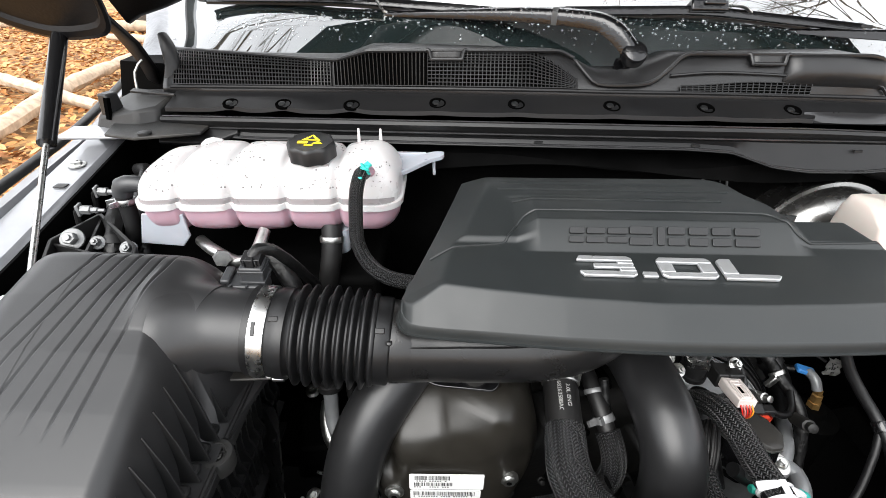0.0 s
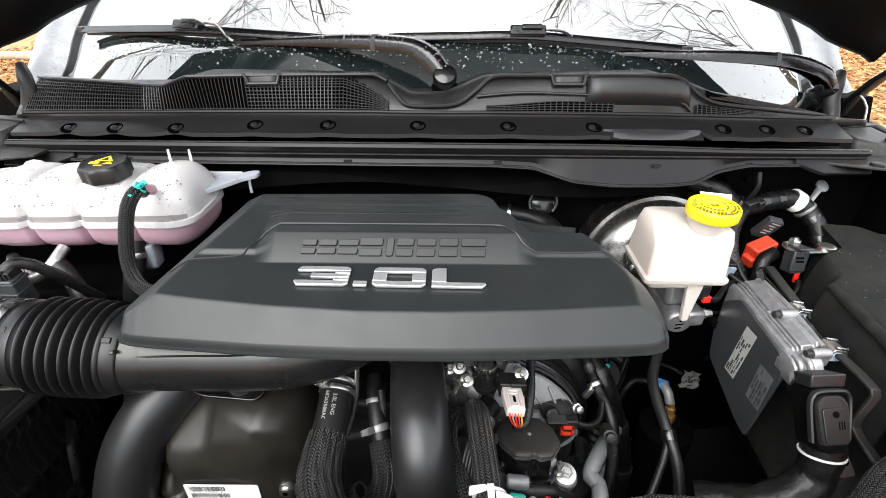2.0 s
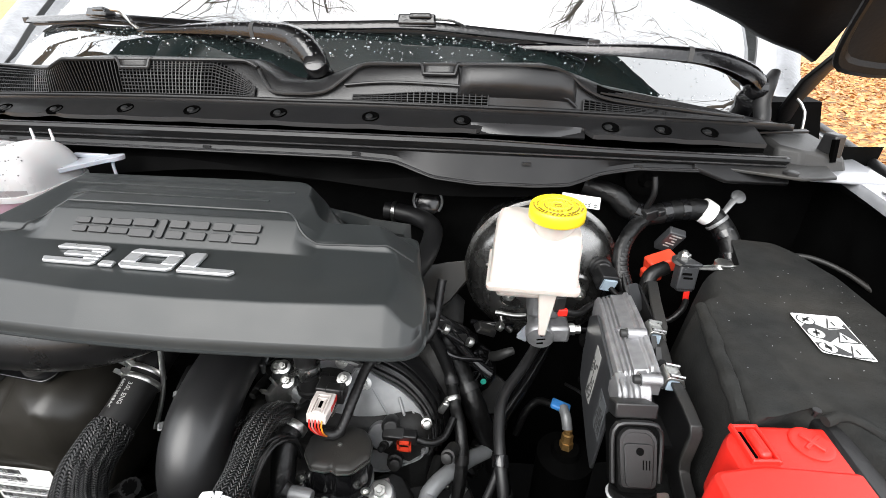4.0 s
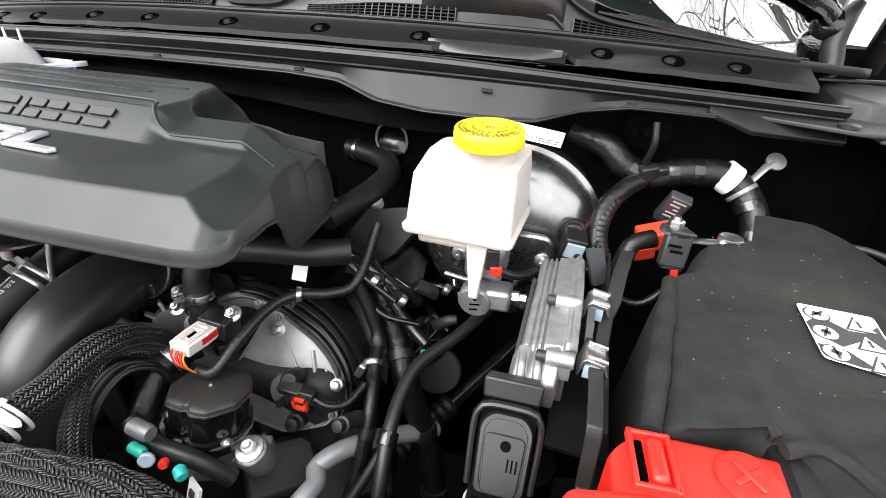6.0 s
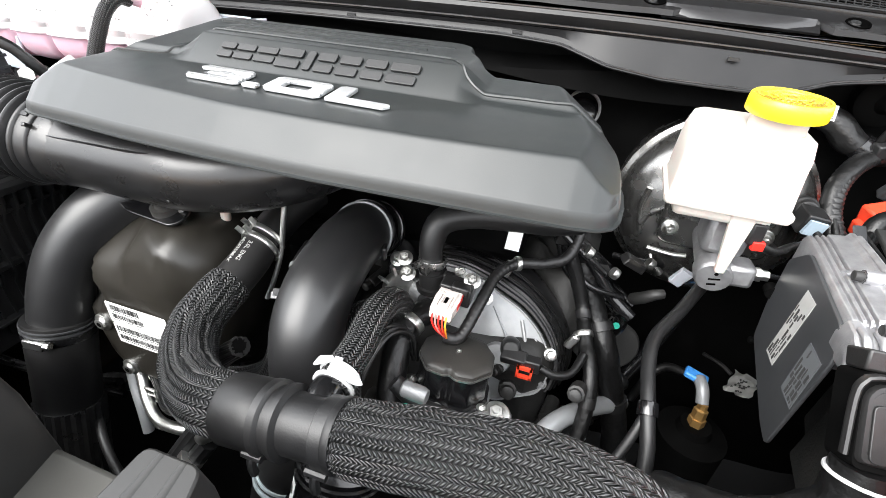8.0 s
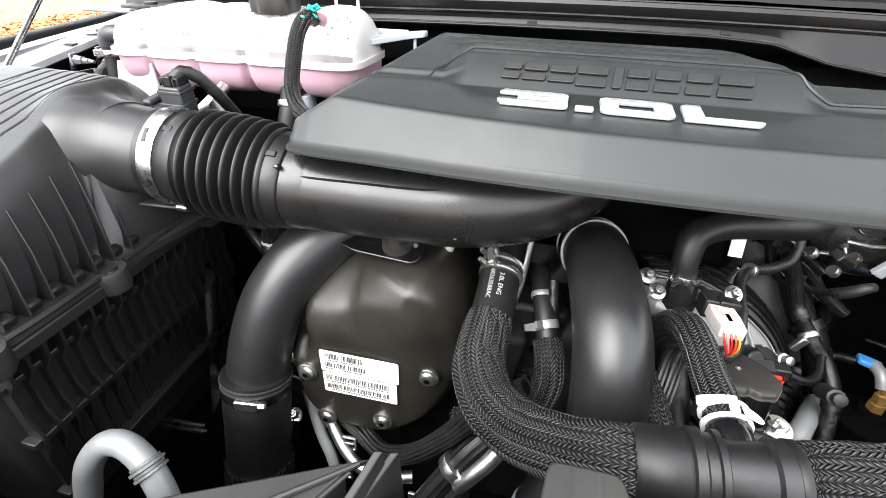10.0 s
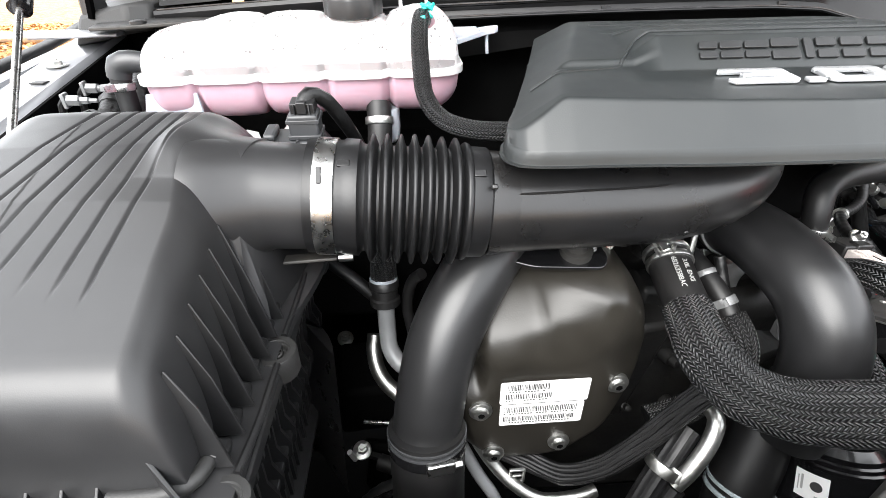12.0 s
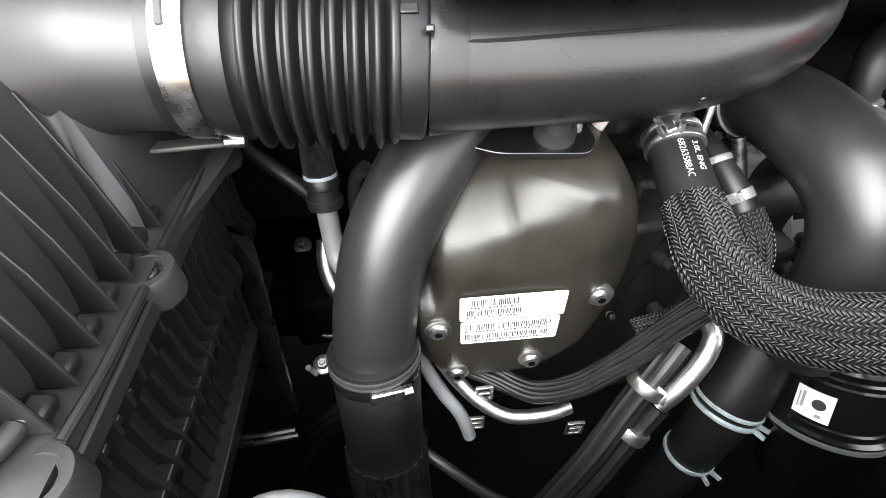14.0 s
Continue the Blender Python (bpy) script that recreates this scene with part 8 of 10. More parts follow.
bm_2.transform(Matrix.Translation((0.1235, -0.001, -0.0085)))
part("scoop", bm, "front", frontp, bevel=0.003)
part("scoop", bm_2, "front", frontp, bevel=0.003)
for off in (V((0, 0, 0)), V((0.1235, -0.001, -0.0085))):
    for pts, r in (([(0.2130, 0.1185, 1.1975), (0.2100, 0.080, 1.1895), (0.2010, 0.02, 1.1775)], [0.002, 0.004, 0.006]), ([(0.2255, 0.1185, 1.1975), (0.2270, 0.080, 1.1895), (0.2290, 0.02, 1.1775)], [0.002, 0.004, 0.006])):
        bm = bmesh.new()
        tube(bm, [V(q) + off for q in pts], r, 10, flat=0.6)
        part("ridge", bm, "front", frontp)
bm = bmesh.new()
skin(bm, [[V((x, y, z)) for x, y in ((0.215, 0.123), (0.335, 0.122), (0.335, -0.05), (0.215, -0.05))] for z in (1.136, 1.10)])
part("tray", bm, "tray", frontp, bevel=0.004)
bm = bmesh.new()
skin(bm, [[V((x, y, z + 0.05 * (y - 0.1))) for x, y in ((0.112, 0.115), (0.135, 0.121), (0.157, 0.126), (0.21, 0.125), (0.21, -0.10), (0.06, -0.10), (0.10, 0.06))] for z in (1.135, 1.10)])
part("tray", bm, "tray", frontp, bevel=0.003)
bm = bmesh.new()
block(bm, (0.150, 0.095, 1.1375), (0.004, 0.05, 0.004), (3, 0, -22))
part("tray_step", bm, "tray", frontp, bevel=0.001)
# two thin upright blades with the dark gap between them
for a, b, c_ in (((0.1198, 0.1243, 1.167), (0.104, 0.084, 1.148), (0.092, 0.03, 1.14)), ((0.1262, 0.1312, 1.158), (0.114, 0.108, 1.146), (0.110, 0.098, 1.140))):
    bm = bmesh.new()
    rows_ = []
    for q in (a, b, c_):
        x, y, z = q
        rows_.append([V((x - 0.0018, y, z)), V((x + 0.0030, y + 0.0012, z)), V((x + 0.0050, y + 0.004, 1.10)), V((x - 0.0030, y, 1.10))])
    skin(bm, rows_)
    part("blade", bm, "front", frontp, bevel=0.0008)
bm = bmesh.new()
skin(bm, [[V(q) for q in ((0.1165, 0.1235, 1.1615), (0.079, 0.108, 1.158), (0.030, 0.086, 1.156), (-0.06, 0.045, 1.152), (-0.02, -0.01, 1.148), (0.070, 0.060, 1.150), (0.092, 0.0935, 1.155), (0.106, 0.115, 1.159))],
          [V(q) - V((0, 0, 0.004)) for q in ((0.1165, 0.1235, 1.1615), (0.079, 0.108, 1.158), (0.030, 0.086, 1.156), (-0.06, 0.045, 1.152), (-0.02, -0.01, 1.148), (0.070, 0.060, 1.150), (0.092, 0.0935, 1.155), (0.106, 0.115, 1.159))]])
part("panel", bm, "front", frontp, bevel=0.0012)
bm = bmesh.new()
skin(bm, [[V(q) for q in ((0.106, 0.113, 1.155), (0.092, 0.0915, 1.151), (0.070, 0.058, 1.146), (-0.02, -0.012, 1.144))], [V(q) for q in ((0.1045, 0.111, 1.10), (0.094, 0.088, 1.10), (0.076, 0.055, 1.10), (-0.01, -0.014, 1.10))]], closed=False)
part("skirt", bm, "front", frontp)
for pts, r in (([(0.112, 0.119, 1.1615), (0.085, 0.0995, 1.158), (0.04, 0.068, 1.153), (-0.03, 0.02, 1.149)], [0.0012, 0.0018, 0.0022, 0.0025]), ([(0.108, 0.1145, 1.159), (0.093, 0.0925, 1.155), (0.071, 0.060, 1.151), (-0.015, -0.008, 1.148)], [0.0012, 0.0016, 0.0020, 0.0022])):
    bm = bmesh.new()
    tube(bm, pts, r, 8)
    part("ridge", bm, "front", frontp)
bm = bmesh.new()
tube(bm, [(0.118, 0.066, 1.136), (0.108, 0.060, 1.142), (0.092, 0.045, 1.140), (0.06, 0.02, 1.132)], [0.010, 0.014, 0.016, 0.018], 16)
part("shoulder", bm, "front", frontp)
lp = thing("front_pipe", (-0.16, 0.18, 0.9), "bright aluminium pipe at the front of the bay", "pipe")
bm = bmesh.new()
tube(bm, [(-0.205, 0.160, 0.92), (-0.193, 0.169, 0.966), (-0.175, 0.179, 0.991), (-0.154, 0.181, 0.996), (-0.132, 0.176, 0.987), (-0.115, 0.168, 0.968), (-0.105, 0.160, 0.94)], 0.0120, 24)
part("pipe", bm, "tube", lp)
for k, r in enumerate((0.0012, 0.0030, 0.0014, 0.0026)):
    ring(lp, "collar", V((-0.1300, 0.1755, 0.9855)) + V((0.66, -0.30, -0.68)) * (0.0034 * k), (0.66, -0.30, -0.68), 0.0120, 0.0030, "greycast", r)

# ---- brake booster, master cylinder and fluid reservoir ----
boost = thing("brake_booster", (0.665, 0.66, 1.12), "round glossy dark metal brake booster", "brake booster")
BC = V((0.662, 0.640, 1.123))
ba = V((0.02, -1, 0.06)).normalized()
bm = bmesh.new()
revolve(bm, [(-0.11, 0.10), (-0.10, 0.118), (-0.055, 0.120), (-0.05, 0.124), (-0.044, 0.124), (-0.042, 0.118), (-0.03, 0.116), (-0.012, 0.108), (0.0, 0.092), (0.006, 0.078), (0.010, 0.060), (0.010, 0.02)], BC, ba, 72)
part("shell", bm, "boost", boost)
bm = bmesh.new()
prism(bm, rounded([(-0.065, -0.035), (0.065, -0.035), (0.065, 0.035), (-0.065, 0.035)], 0.02, 6), Matrix.Translation(BC + V((0, -0.013, 0))) @ pose(0, 0, 0, 93, 0, 0), 0.010)
part("raised_plate", bm, "boost", boost, bevel=0.004)
for dx in (-0.052, 0.052):
    bolt(boost, BC + V((dx, -0.022, -0.004 + dx * 0.1)), ba, 0.006, 0.012)
for pts in ([(-0.050, -0.004, 0.062), (-0.066, -0.006, 0.040), (-0.060, -0.010, 0.014), (-0.078, -0.006, -0.004), (-0.084, -0.004, -0.022)], [(-0.086, -0.003, 0.030), (-0.090, -0.002, 0.0), (-0.082, -0.004, -0.030)]):
    bm = bmesh.new()
    tube(bm, [BC + V(q) for q in pts], 0.0042, 10)
    part("bead", bm, "boost", boost)
bm = bmesh.new()
tube(bm, [BC + V((-0.070, -0.022, -0.044)), BC + V((-0.040, -0.024, -0.046)), BC + V((-0.022, -0.024, -0.044))], 0.003, 8)
part("rod", bm, "zinc", boost)
bm = bmesh.new()
q = BC + V((-0.06, -0.010, -0.06))
tube(bm, [q, q + V((0.004, -0.006, -0.01)), q + V((0.018, -0.008, -0.022))], 0.005, 10)
part("bead", bm, "boost", boost)
vs_ = thing("vacuum_sensor", (0.745, 0.62, 1.15), "black vacuum sensor plug on the booster", "sensor")
bm = bmesh.new()
revolve(bm, [(0, 0.017), (0.012, 0.017), (0.014, 0.013), (0.02, 0.013)], (0.742, 0.640, 1.160), (0.1, -1, 0.2), 22)
block(bm, (0.746, 0.612, 1.158), (0.026, 0.026, 0.026), (10, 10, 10))
part("body", bm, "plastic", vs_, bevel=0.003)
bm = bmesh.new()
block(bm, (0.748, 0.598, 1.155), (0.020, 0.004, 0.018), (10, 10, 10))
part("face", bm, "blue_grey", vs_, "pale connector face")
bm = bmesh.new()
tube(bm, [(0.752, 0.598, 1.150), (0.765, 0.58, 1.145), (0.785, 0.575, 1.15), (0.80, 0.60, 1.16)], 0.004, 10)
part("wire", bm, "tape", vs_)

mc = thing("master_cylinder", (0.655, 0.56, 1.10), "cast aluminium brake master cylinder", "master cylinder")
bm = bmesh.new()
revolve(bm, [(0, 0.0175), (0.003, 0.0195), (0.006, 0.020), (0.02, 0.020), (0.024, 0.0175), (0.09, 0.0175), (0.10, 0.022), (0.115, 0.024)], (0.652, 0.528, 1.1055), (0.03, 1, 0.10), 32)
part("body", bm, "cast", mc)
bm = bmesh.new()
block(bm, (0.676, 0.545, 1.111), (0.030, 0.030, 0.026), (0, 0, 5))
part("port", bm, "cast", mc, bevel=0.005)
bm = bmesh.new()
revolve(bm, [(0, 0.008), (0.010, 0.008), (0.011, 0.006), (0.018, 0.006)], (0.689, 0.545, 1.112), (1, 0.05, 0.03), 6)
part("fitting", bm, "zinc", mc)
bm = bmesh.new()
tube(bm, [(0.705, 0.546, 1.113), (0.73, 0.55, 1.11), (0.76, 0.56, 1.10), (0.78, 0.60, 1.08)], 0.003, 10)
part("brake_pipe", bm, "gloss", mc)
bm = bmesh.new()
block(bm, (0.655, 0.5722, 1.148), (0.045, 0.05, 0.050))
part("bridge", bm, "cast", mc, bevel=0.008)
bm = bmesh.new()
revolve(bm, [(0, 0.0022), (0.0006, 0.0022)], (0.653, 0.5279, 1.1115), (-0.03, -1, -0.1), 12)
for k, (dx, dz, w) in enumerate(((0.001, -0.001, 0.012), (0.0, -0.008, 0.009))):
    block(bm, (0.652 + dx, 0.5278, 1.1055 + dz), (w, 0.001, 0.002), (0, -12, 0))
part("stamp", bm, "dark", mc)

resv = thing("brake_fluid_reservoir", (0.632, 0.555, 1.19), "white translucent brake fluid reservoir with a yellow cap", "brake reservoir")
bm = bmesh.new()
rings = []
for z, grow in ((1.190, 0.002), (1.194, 0.0035), (1.198, 0.0035), (1.201, 0.0)):
    rings.append([V((x, y, z)) for x, y in rounded([(0.576 - grow, 0.512 - grow), (0.686 + grow, 0.510 - grow), (0.690 + grow, 0.602 + grow), (0.580 - grow, 0.604 + grow)], 0.007, 4)])
for z, o in ((1.235, [(0.579, 0.516), (0.685, 0.513), (0.689, 0.602), (0.582, 0.604)]), (1.250, [(0.580, 0.520), (0.685, 0.514), (0.689, 0.602), (0.583, 0.604)]), (1.2655, [(0.585, 0.552), (0.683, 0.518), (0.687, 0.600), (0.588, 0.602)]), (1.2685, [(0.590, 0.560), (0.678, 0.524), (0.682, 0.596), (0.593, 0.598)])):
    rings.append([V((x, y, z)) for x, y in rounded(o, 0.009, 4)])
skin(bm, rings)
part("body", bm, "natural", resv, sharp=45)
bm = bmesh.new()
revolve(bm, [(-0.004, 0.0245), (0.022, 0.0245)], (0.652, 0.5445, 1.262), (0, -0.04, 1), 32)
part("neck", bm, "natural", resv)
bm = bmesh.new()
CP = V((0.6515, 0.5365, 1.2825))
revolve(bm, [(0.002, 0.0325), (0.003, 0.0335), (0.013, 0.0335), (0.0165, 0.0328), (0.018, 0.0315), (0.0172, 0.027), (0.0172, 0.022), (0.0180, 0.0215), (0.0180, 0.0205), (0.0172, 0.020), (0.0172, 0.011), (0.018, 0.0105), (0.018, 0.0095), (0.0172, 0.009), (0.0172, 0.003)], CP, (0, -0.04, 1), 56)
ycap = part("cap", bm, "yellow", resv, "bright yellow screw cap with moulded lettering", sharp=50)
bm = bmesh.new()
for rr, n, w in ((0.0285, 40, 0.0026), (0.0242, 34, 0.0024), (0.0160, 22, 0.0022)):
    for k in range(n):
        if (k * 7) % 9 == 0:
            continue
        a = 2 * math.pi * k / n
        q = CP + V((rr * math.cos(a), rr * math.sin(a) - 0.0007, 0.0174))
        block(bm, q, (0.0026, w * 0.8, 0.0010), (0, 0, math.degrees(a) + 90))
for dx, dy, w, h in ((-0.0035, 0, 0.001, 0.005), (0.0035, 0, 0.001, 0.005), (0, -0.0025, 0.008, 0.001), (0, 0.0025, 0.008, 0.001)):
    block(bm, CP + V((dx, dy - 0.0007, 0.0175)), (w, h, 0.001))
tagged(part("moulded_print", bm, "moulded", ycap), kind="stuff")
bm = bmesh.new()
skin(bm, [[V((0.652 + sx * w, 0.522 + dy, z)) for sx, dy in ((-1, -0.004), (1, -0.004), (1, 0.006), (-1, 0.006))] for w, z in ((0.0125, 1.192), (0.009, 1.16), (0.0055, 1.128), (0.005, 1.118))])
part("support_leg", bm, "natural", resv, bevel=0.002)
bm = bmesh.new()
block(bm, (0.632, 0.555, 1.182), (0.092, 0.07, 0.016))
part("lower_body", bm, "natural", resv, bevel=0.006)
bm = bmesh.new()
block(bm, (0.668, 0.528, 1.170), (0.014, 0.02, 0.024), (0, 0, 10))
part("level_plug", bm, "plastic", resv, bevel=0.002)
bm = bmesh.new()
block(bm, (0.674, 0.520, 1.158), (0.012, 0.006, 0.010), (0, 0, 10))
part("lock", bm, "red", resv, bevel=0.001)
bm = bmesh.new()
tube(bm, [(0.676, 0.522, 1.158), (0.695, 0.53, 1.150), (0.715, 0.55, 1.15), (0.74, 0.575, 1.145), (0.77, 0.60, 1.14)], 0.0045, 10)
part("wire", bm, "tape", resv)

slip = thing("paper_label", (0.70, 0.62, 1.26), "white printed paper label behind the reservoir", "label")
bm = bmesh.new()
SM = pose(0.690, 0.598, 1.281, 50, 8, 6) @ Matrix.Scale(0.56, 4)
prism(bm, [(-0.045, -0.014), (0.045, -0.014), (0.048, 0.016), (-0.045, 0.016)], SM, 0.0007)
part("paper", bm, "label", slip)
wrap_text(slip, "SEQ:874330", 0.0135, lambda a, b, h: SM @ V((0.043 - a, -0.001 - b, 0.0009 + h)), "ink")
bm = bmesh.new()
for k in range(3):
    for j in range(2):
        prism(bm, [(0.002 + k * 0.015, -0.004 - j * 0.005 - 0.0018), (0.012 + k * 0.015, -0.004 - j * 0.005 - 0.0018), (0.012 + k * 0.015, -0.004 - j * 0.005), (0.002 + k * 0.015, -0.004 - j * 0.005)], SM, 0.001)
part("print", bm, "ink", slip)

# ---- engine computer on its bracket ----
ecu = thing("engine_computer", (0.735, 0.46, 1.05), "cast aluminium engine computer with a dark printed side", "engine computer")
bm = bmesh.new()
sec = [(0.7172, 1.157), (0.7200, 1.1625), (0.7235, 1.1630), (0.7240, 1.1605), (0.7255, 1.1605), (0.7260, 1.1640), (0.7285, 1.1645), (0.7290, 1.1615), (0.7305, 1.1615), (0.7310, 1.1655), (0.7330, 1.1660),
       (0.7335, 1.1625), (0.7350, 1.1625), (0.7355, 1.1675), (0.7500, 1.1695), (0.7520, 1.1735), (0.7560, 1.1735), (0.7565, 1.118), (0.7172, 1.116)]
skin(bm, [[V((x, y, z + dz)) for x, z in sec] for y, dz in ((0.408, -0.004), (0.412, 0.0), (0.528, 0.009), (0.542, 0.008))])
part("housing", bm, "cast", ecu, bevel=0.0007)
bm = bmesh.new()
plate_out = rounded([(0.393, 1.131), (0.410, 1.156), (0.506, 1.168), (0.537, 1.143), (0.535, 1.087), (0.524, 1.046), (0.430, 1.012), (0.404, 1.008)], 0.007, 3)
skin(bm, [[V((x, y, z)) for y, z in plate_out] for x in (0.7132, 0.7170)])
side = part("side_plate", bm, "plate", ecu, "dark grey side plate with stickers", bevel=0.001)
SIDE = Matrix(((0, 0, -1, 0.7130), (-1, 0, 0, 0.0), (0, 1, 0, 0.0), (0, 0, 0, 1)))


def side_sticker(y0, z0, w, h, seed, blank, base, lean):
    m = Matrix.Translation((0, y0, z0)) @ SIDE
    rn = random.Random(seed)

    def quad(bm, x0, y0_, x1, y1_, d):
        prism(bm, [(x0 + lean * y0_, y0_), (x1 + lean * y0_, y0_), (x1 + lean * y1_, y1_), (x0 + lean * y1_, y1_)], m, d)
    bm = bmesh.new()
    quad(bm, 0, 0, w, h, 0.0005)
    st = part("sticker", bm, base, side)
    bm = bmesh.new()
    for c in range(5):
        x = w * (0.08 + 0.18 * c)
        y = h * 0.04
        while y < h * (1 - blank) - 0.004:
            n = rn.uniform(0.003, 0.016)
            e = min(y + n, h * (1 - blank))
            if rn.random() < 0.8:
                quad(bm, x, y, x + w * rn.choice((0.05, 0.09, 0.12)), e, 0.0008)
            y = e + rn.uniform(0.0012, 0.003)
    part("print", bm, "ink", st)


side_sticker(0.484, 1.060, 0.023, 0.085, 5, 0.20, "sticker_pale", 0.10)
side_sticker(0.430, 1.062, 0.028, 0.058, 6, 0.05, "sticker", 0.02)
for y, zz in ((0.463, 1.176), (0.397, 1.168)):
    bm = bmesh.new()
    revolve(bm, [(0, 0.0055), (0.001, 0.0066), (0.021, 0.0066), (0.022, 0.0058)], (0.7375, y, zz), (1, 0, 0.05), 20)
    block(bm, (0.750, y, zz - 0.008), (0.015, 0.012, 0.012))
    ear_ = part("mounting_ear", bm, "cast", ecu)
    bm = bmesh.new()
    revolve(bm, [(-0.006, 0.0035), (-0.0055, 0.0046), (0.001, 0.0048), (0.001, 0.0062), (0.002, 0.0062)], (0.7365, y, zz), (1, 0, 0.05), 10)
    part("bolt", bm, "dusty", ear_)
bm = bmesh.new()
tube(bm, [(0.7365, 0.478, 1.168), (0.730, 0.474, 1.168)], [0.0045, 0.0042], 12)
part("dimple", bm, "cast", ecu)
bm = bmesh.new()
tube(bm, [(0.755, 0.53, 1.182), (0.7575, 0.475, 1.179), (0.7575, 0.405, 1.171)], 0.0032, 10, 0.01)
part("bead", bm, "cast", ecu)
# knuckle casting at the front
bm = bmesh.new()
skin(bm, [[V((x, y, z)) for x, z in ((0.7125, 1.150 - h), (0.7165, 1.162 - h), (0.7250, 1.1635 - h), (0.7275, 1.160 - h), (0.7350, 1.161 - h), (0.7385, 1.167 - h), (0.7480, 1.169 - h), (0.7500, 1.160 - h), (0.7490, 1.132), (0.7135, 1.132))] for y, h in ((0.412, 0.0), (0.396, 0.001), (0.386, 0.006), (0.380, 0.014))])
part("lug_block", bm, "cast", ecu, bevel=0.0015, sharp=25)
for x in (0.7205, 0.7325):
    bm = bmesh.new()
    tube(bm, [(x, 0.400, 1.1625), (x + 0.001, 0.388, 1.1605), (x + 0.002, 0.3795, 1.150)], [0.003, 0.0034, 0.0036], 10, 0.003)
    part("rib", bm, "cast", ecu)
bm = bmesh.new()
revolve(bm, [(-0.016, 0.0045), (0.0, 0.0075), (0.003, 0.0075), (0.0035, 0.004)], (0.724, 0.377, 1.144), (0, -1, 0.2), 16)
part("lug", bm, "plastic", ecu)
bm = bmesh.new()
tube(bm, [(0.7135, 0.545, 1.100), (0.7135, 0.532, 1.100)], 0.007, 14)
part("stud", bm, "dark", ecu)
bm = bmesh.new()
tube(bm, [(0.7175, 0.530, 1.035), (0.7140, 0.530, 1.035)], 0.004, 12)
part("stud", bm, "dark", ecu)
for y, z in ((0.477, 1.172), (0.409, 1.166)):
    bm = bmesh.new()
    skin(bm, [[V((x, yy, zz)) for x, zz in ((0.762, z - 0.010), (0.765, z + 0.004), (0.768, z + 0.007), (0.782, z + 0.004), (0.786, z - 0.006), (0.784, z - 0.006), (0.780, z + 0.0015), (0.769, z + 0.004), (0.767, z + 0.002), (0.764, z - 0.010))] for yy in (y - 0.011, y + 0.011)])
    clip_ = part("clip", bm, "zinc", ecu, "bright steel retaining clip", bevel=0.0005)
    bm = bmesh.new()
    tube(bm, [(0.768, y - 0.0085, z + 0.0075), (0.783, y - 0.0085, z + 0.005)], 0.0024, 8)
    tube(bm, [(0.768, y + 0.0085, z + 0.0075), (0.783, y + 0.0085, z + 0.005)], 0.0024, 8)
    part("bead", bm, "steel", clip_)
    bm = bmesh.new()
    block(bm, (0.773, y, z - 0.006), (0.012, 0.019, 0.012))
    part("clip_block", bm, "blue_grey", ecu)

plugx = thing("computer_plug", (0.742, 0.345, 1.06), "large dark grey multi-pin plug with a lever frame", "connector")
PM = pose(0.7215, 0.3356, 1.138, 55, 0, 3) @ Matrix.Scale(0.95, 4)
bm = bmesh.new()
skin(bm, [[V((x, y, z)) for x, y in rounded([(-0.020 * k, -0.040), (0.020 * k, -0.040), (0.0215 * k, 0.030), (-0.0215 * k, 0.030)], 0.007, 3)] for z, k in ((-0.020, 1.0), (0.006, 1.0), (0.010, 0.94))])
bm.transform(PM)
part("housing", bm, "dark", plugx)
bm = bmesh.new()
skin(bm, [[V((x, 0.030, z)) for x, z in ((-0.019, -0.016), (0.019, -0.016), (0.021, 0.010), (-0.021, 0.010))], [V((x, 0.046, z)) for x, z in ((-0.020, -0.016), (0.020, -0.016), (0.0215, 0.014), (-0.0215, 0.014))]])
bm.transform(PM)
part("shroud", bm, "plastic", plugx, bevel=0.002)
bm = bmesh.new()
tube(bm, [PM @ V(q) for q in ((-0.0225, -0.032, 0.006), (-0.0240, 0.010, 0.010), (-0.0215, 0.022, 0.012), (-0.014, 0.027, 0.013), (0.014, 0.027, 0.013), (0.0215, 0.022, 0.012), (0.0240, 0.010, 0.010), (0.0225, -0.030, 0.006))], 0.0024, 8, 0.003, flat=1.5)
part("lever", bm, "plastic", plugx)
# arched cover with a flat panel
bm = bmesh.new()
arch = rounded([(-0.0180, -0.036), (0.0180, -0.036), (0.0195, 0.014), (0.012, 0.023), (-0.012, 0.023), (-0.0195, 0.014)], 0.006, 3)
skin(bm, [[PM @ V((x * k, y * k, z - 0.10 * (y + 0.01) ** 2 * 8)) for x, y in arch] for z, k in ((0.006, 1.0), (0.0135, 0.98), (0.0155, 0.93), (0.0155, 0.80), (0.0148, 0.78))])
cov_ = part("cover", bm, "plastic", plugx)
bm = bmesh.new()
prism(bm, rounded([(-0.0125, -0.033), (0.0125, -0.033), (0.0145, 0.008), (-0.0145, 0.008)], 0.005, 3), PM @ Matrix.Translation((0, 0, 0.0140)), 0.0025)
part("panel", bm, "plastic", cov_, bevel=0.0006)
bm = bmesh.new()
revolve(bm, [(0, 0.0036), (0.0006, 0.0036)], PM @ V((0.001, 0.001, 0.0165)), PM.to_3x3() @ V((0, 0, 1)), 16)
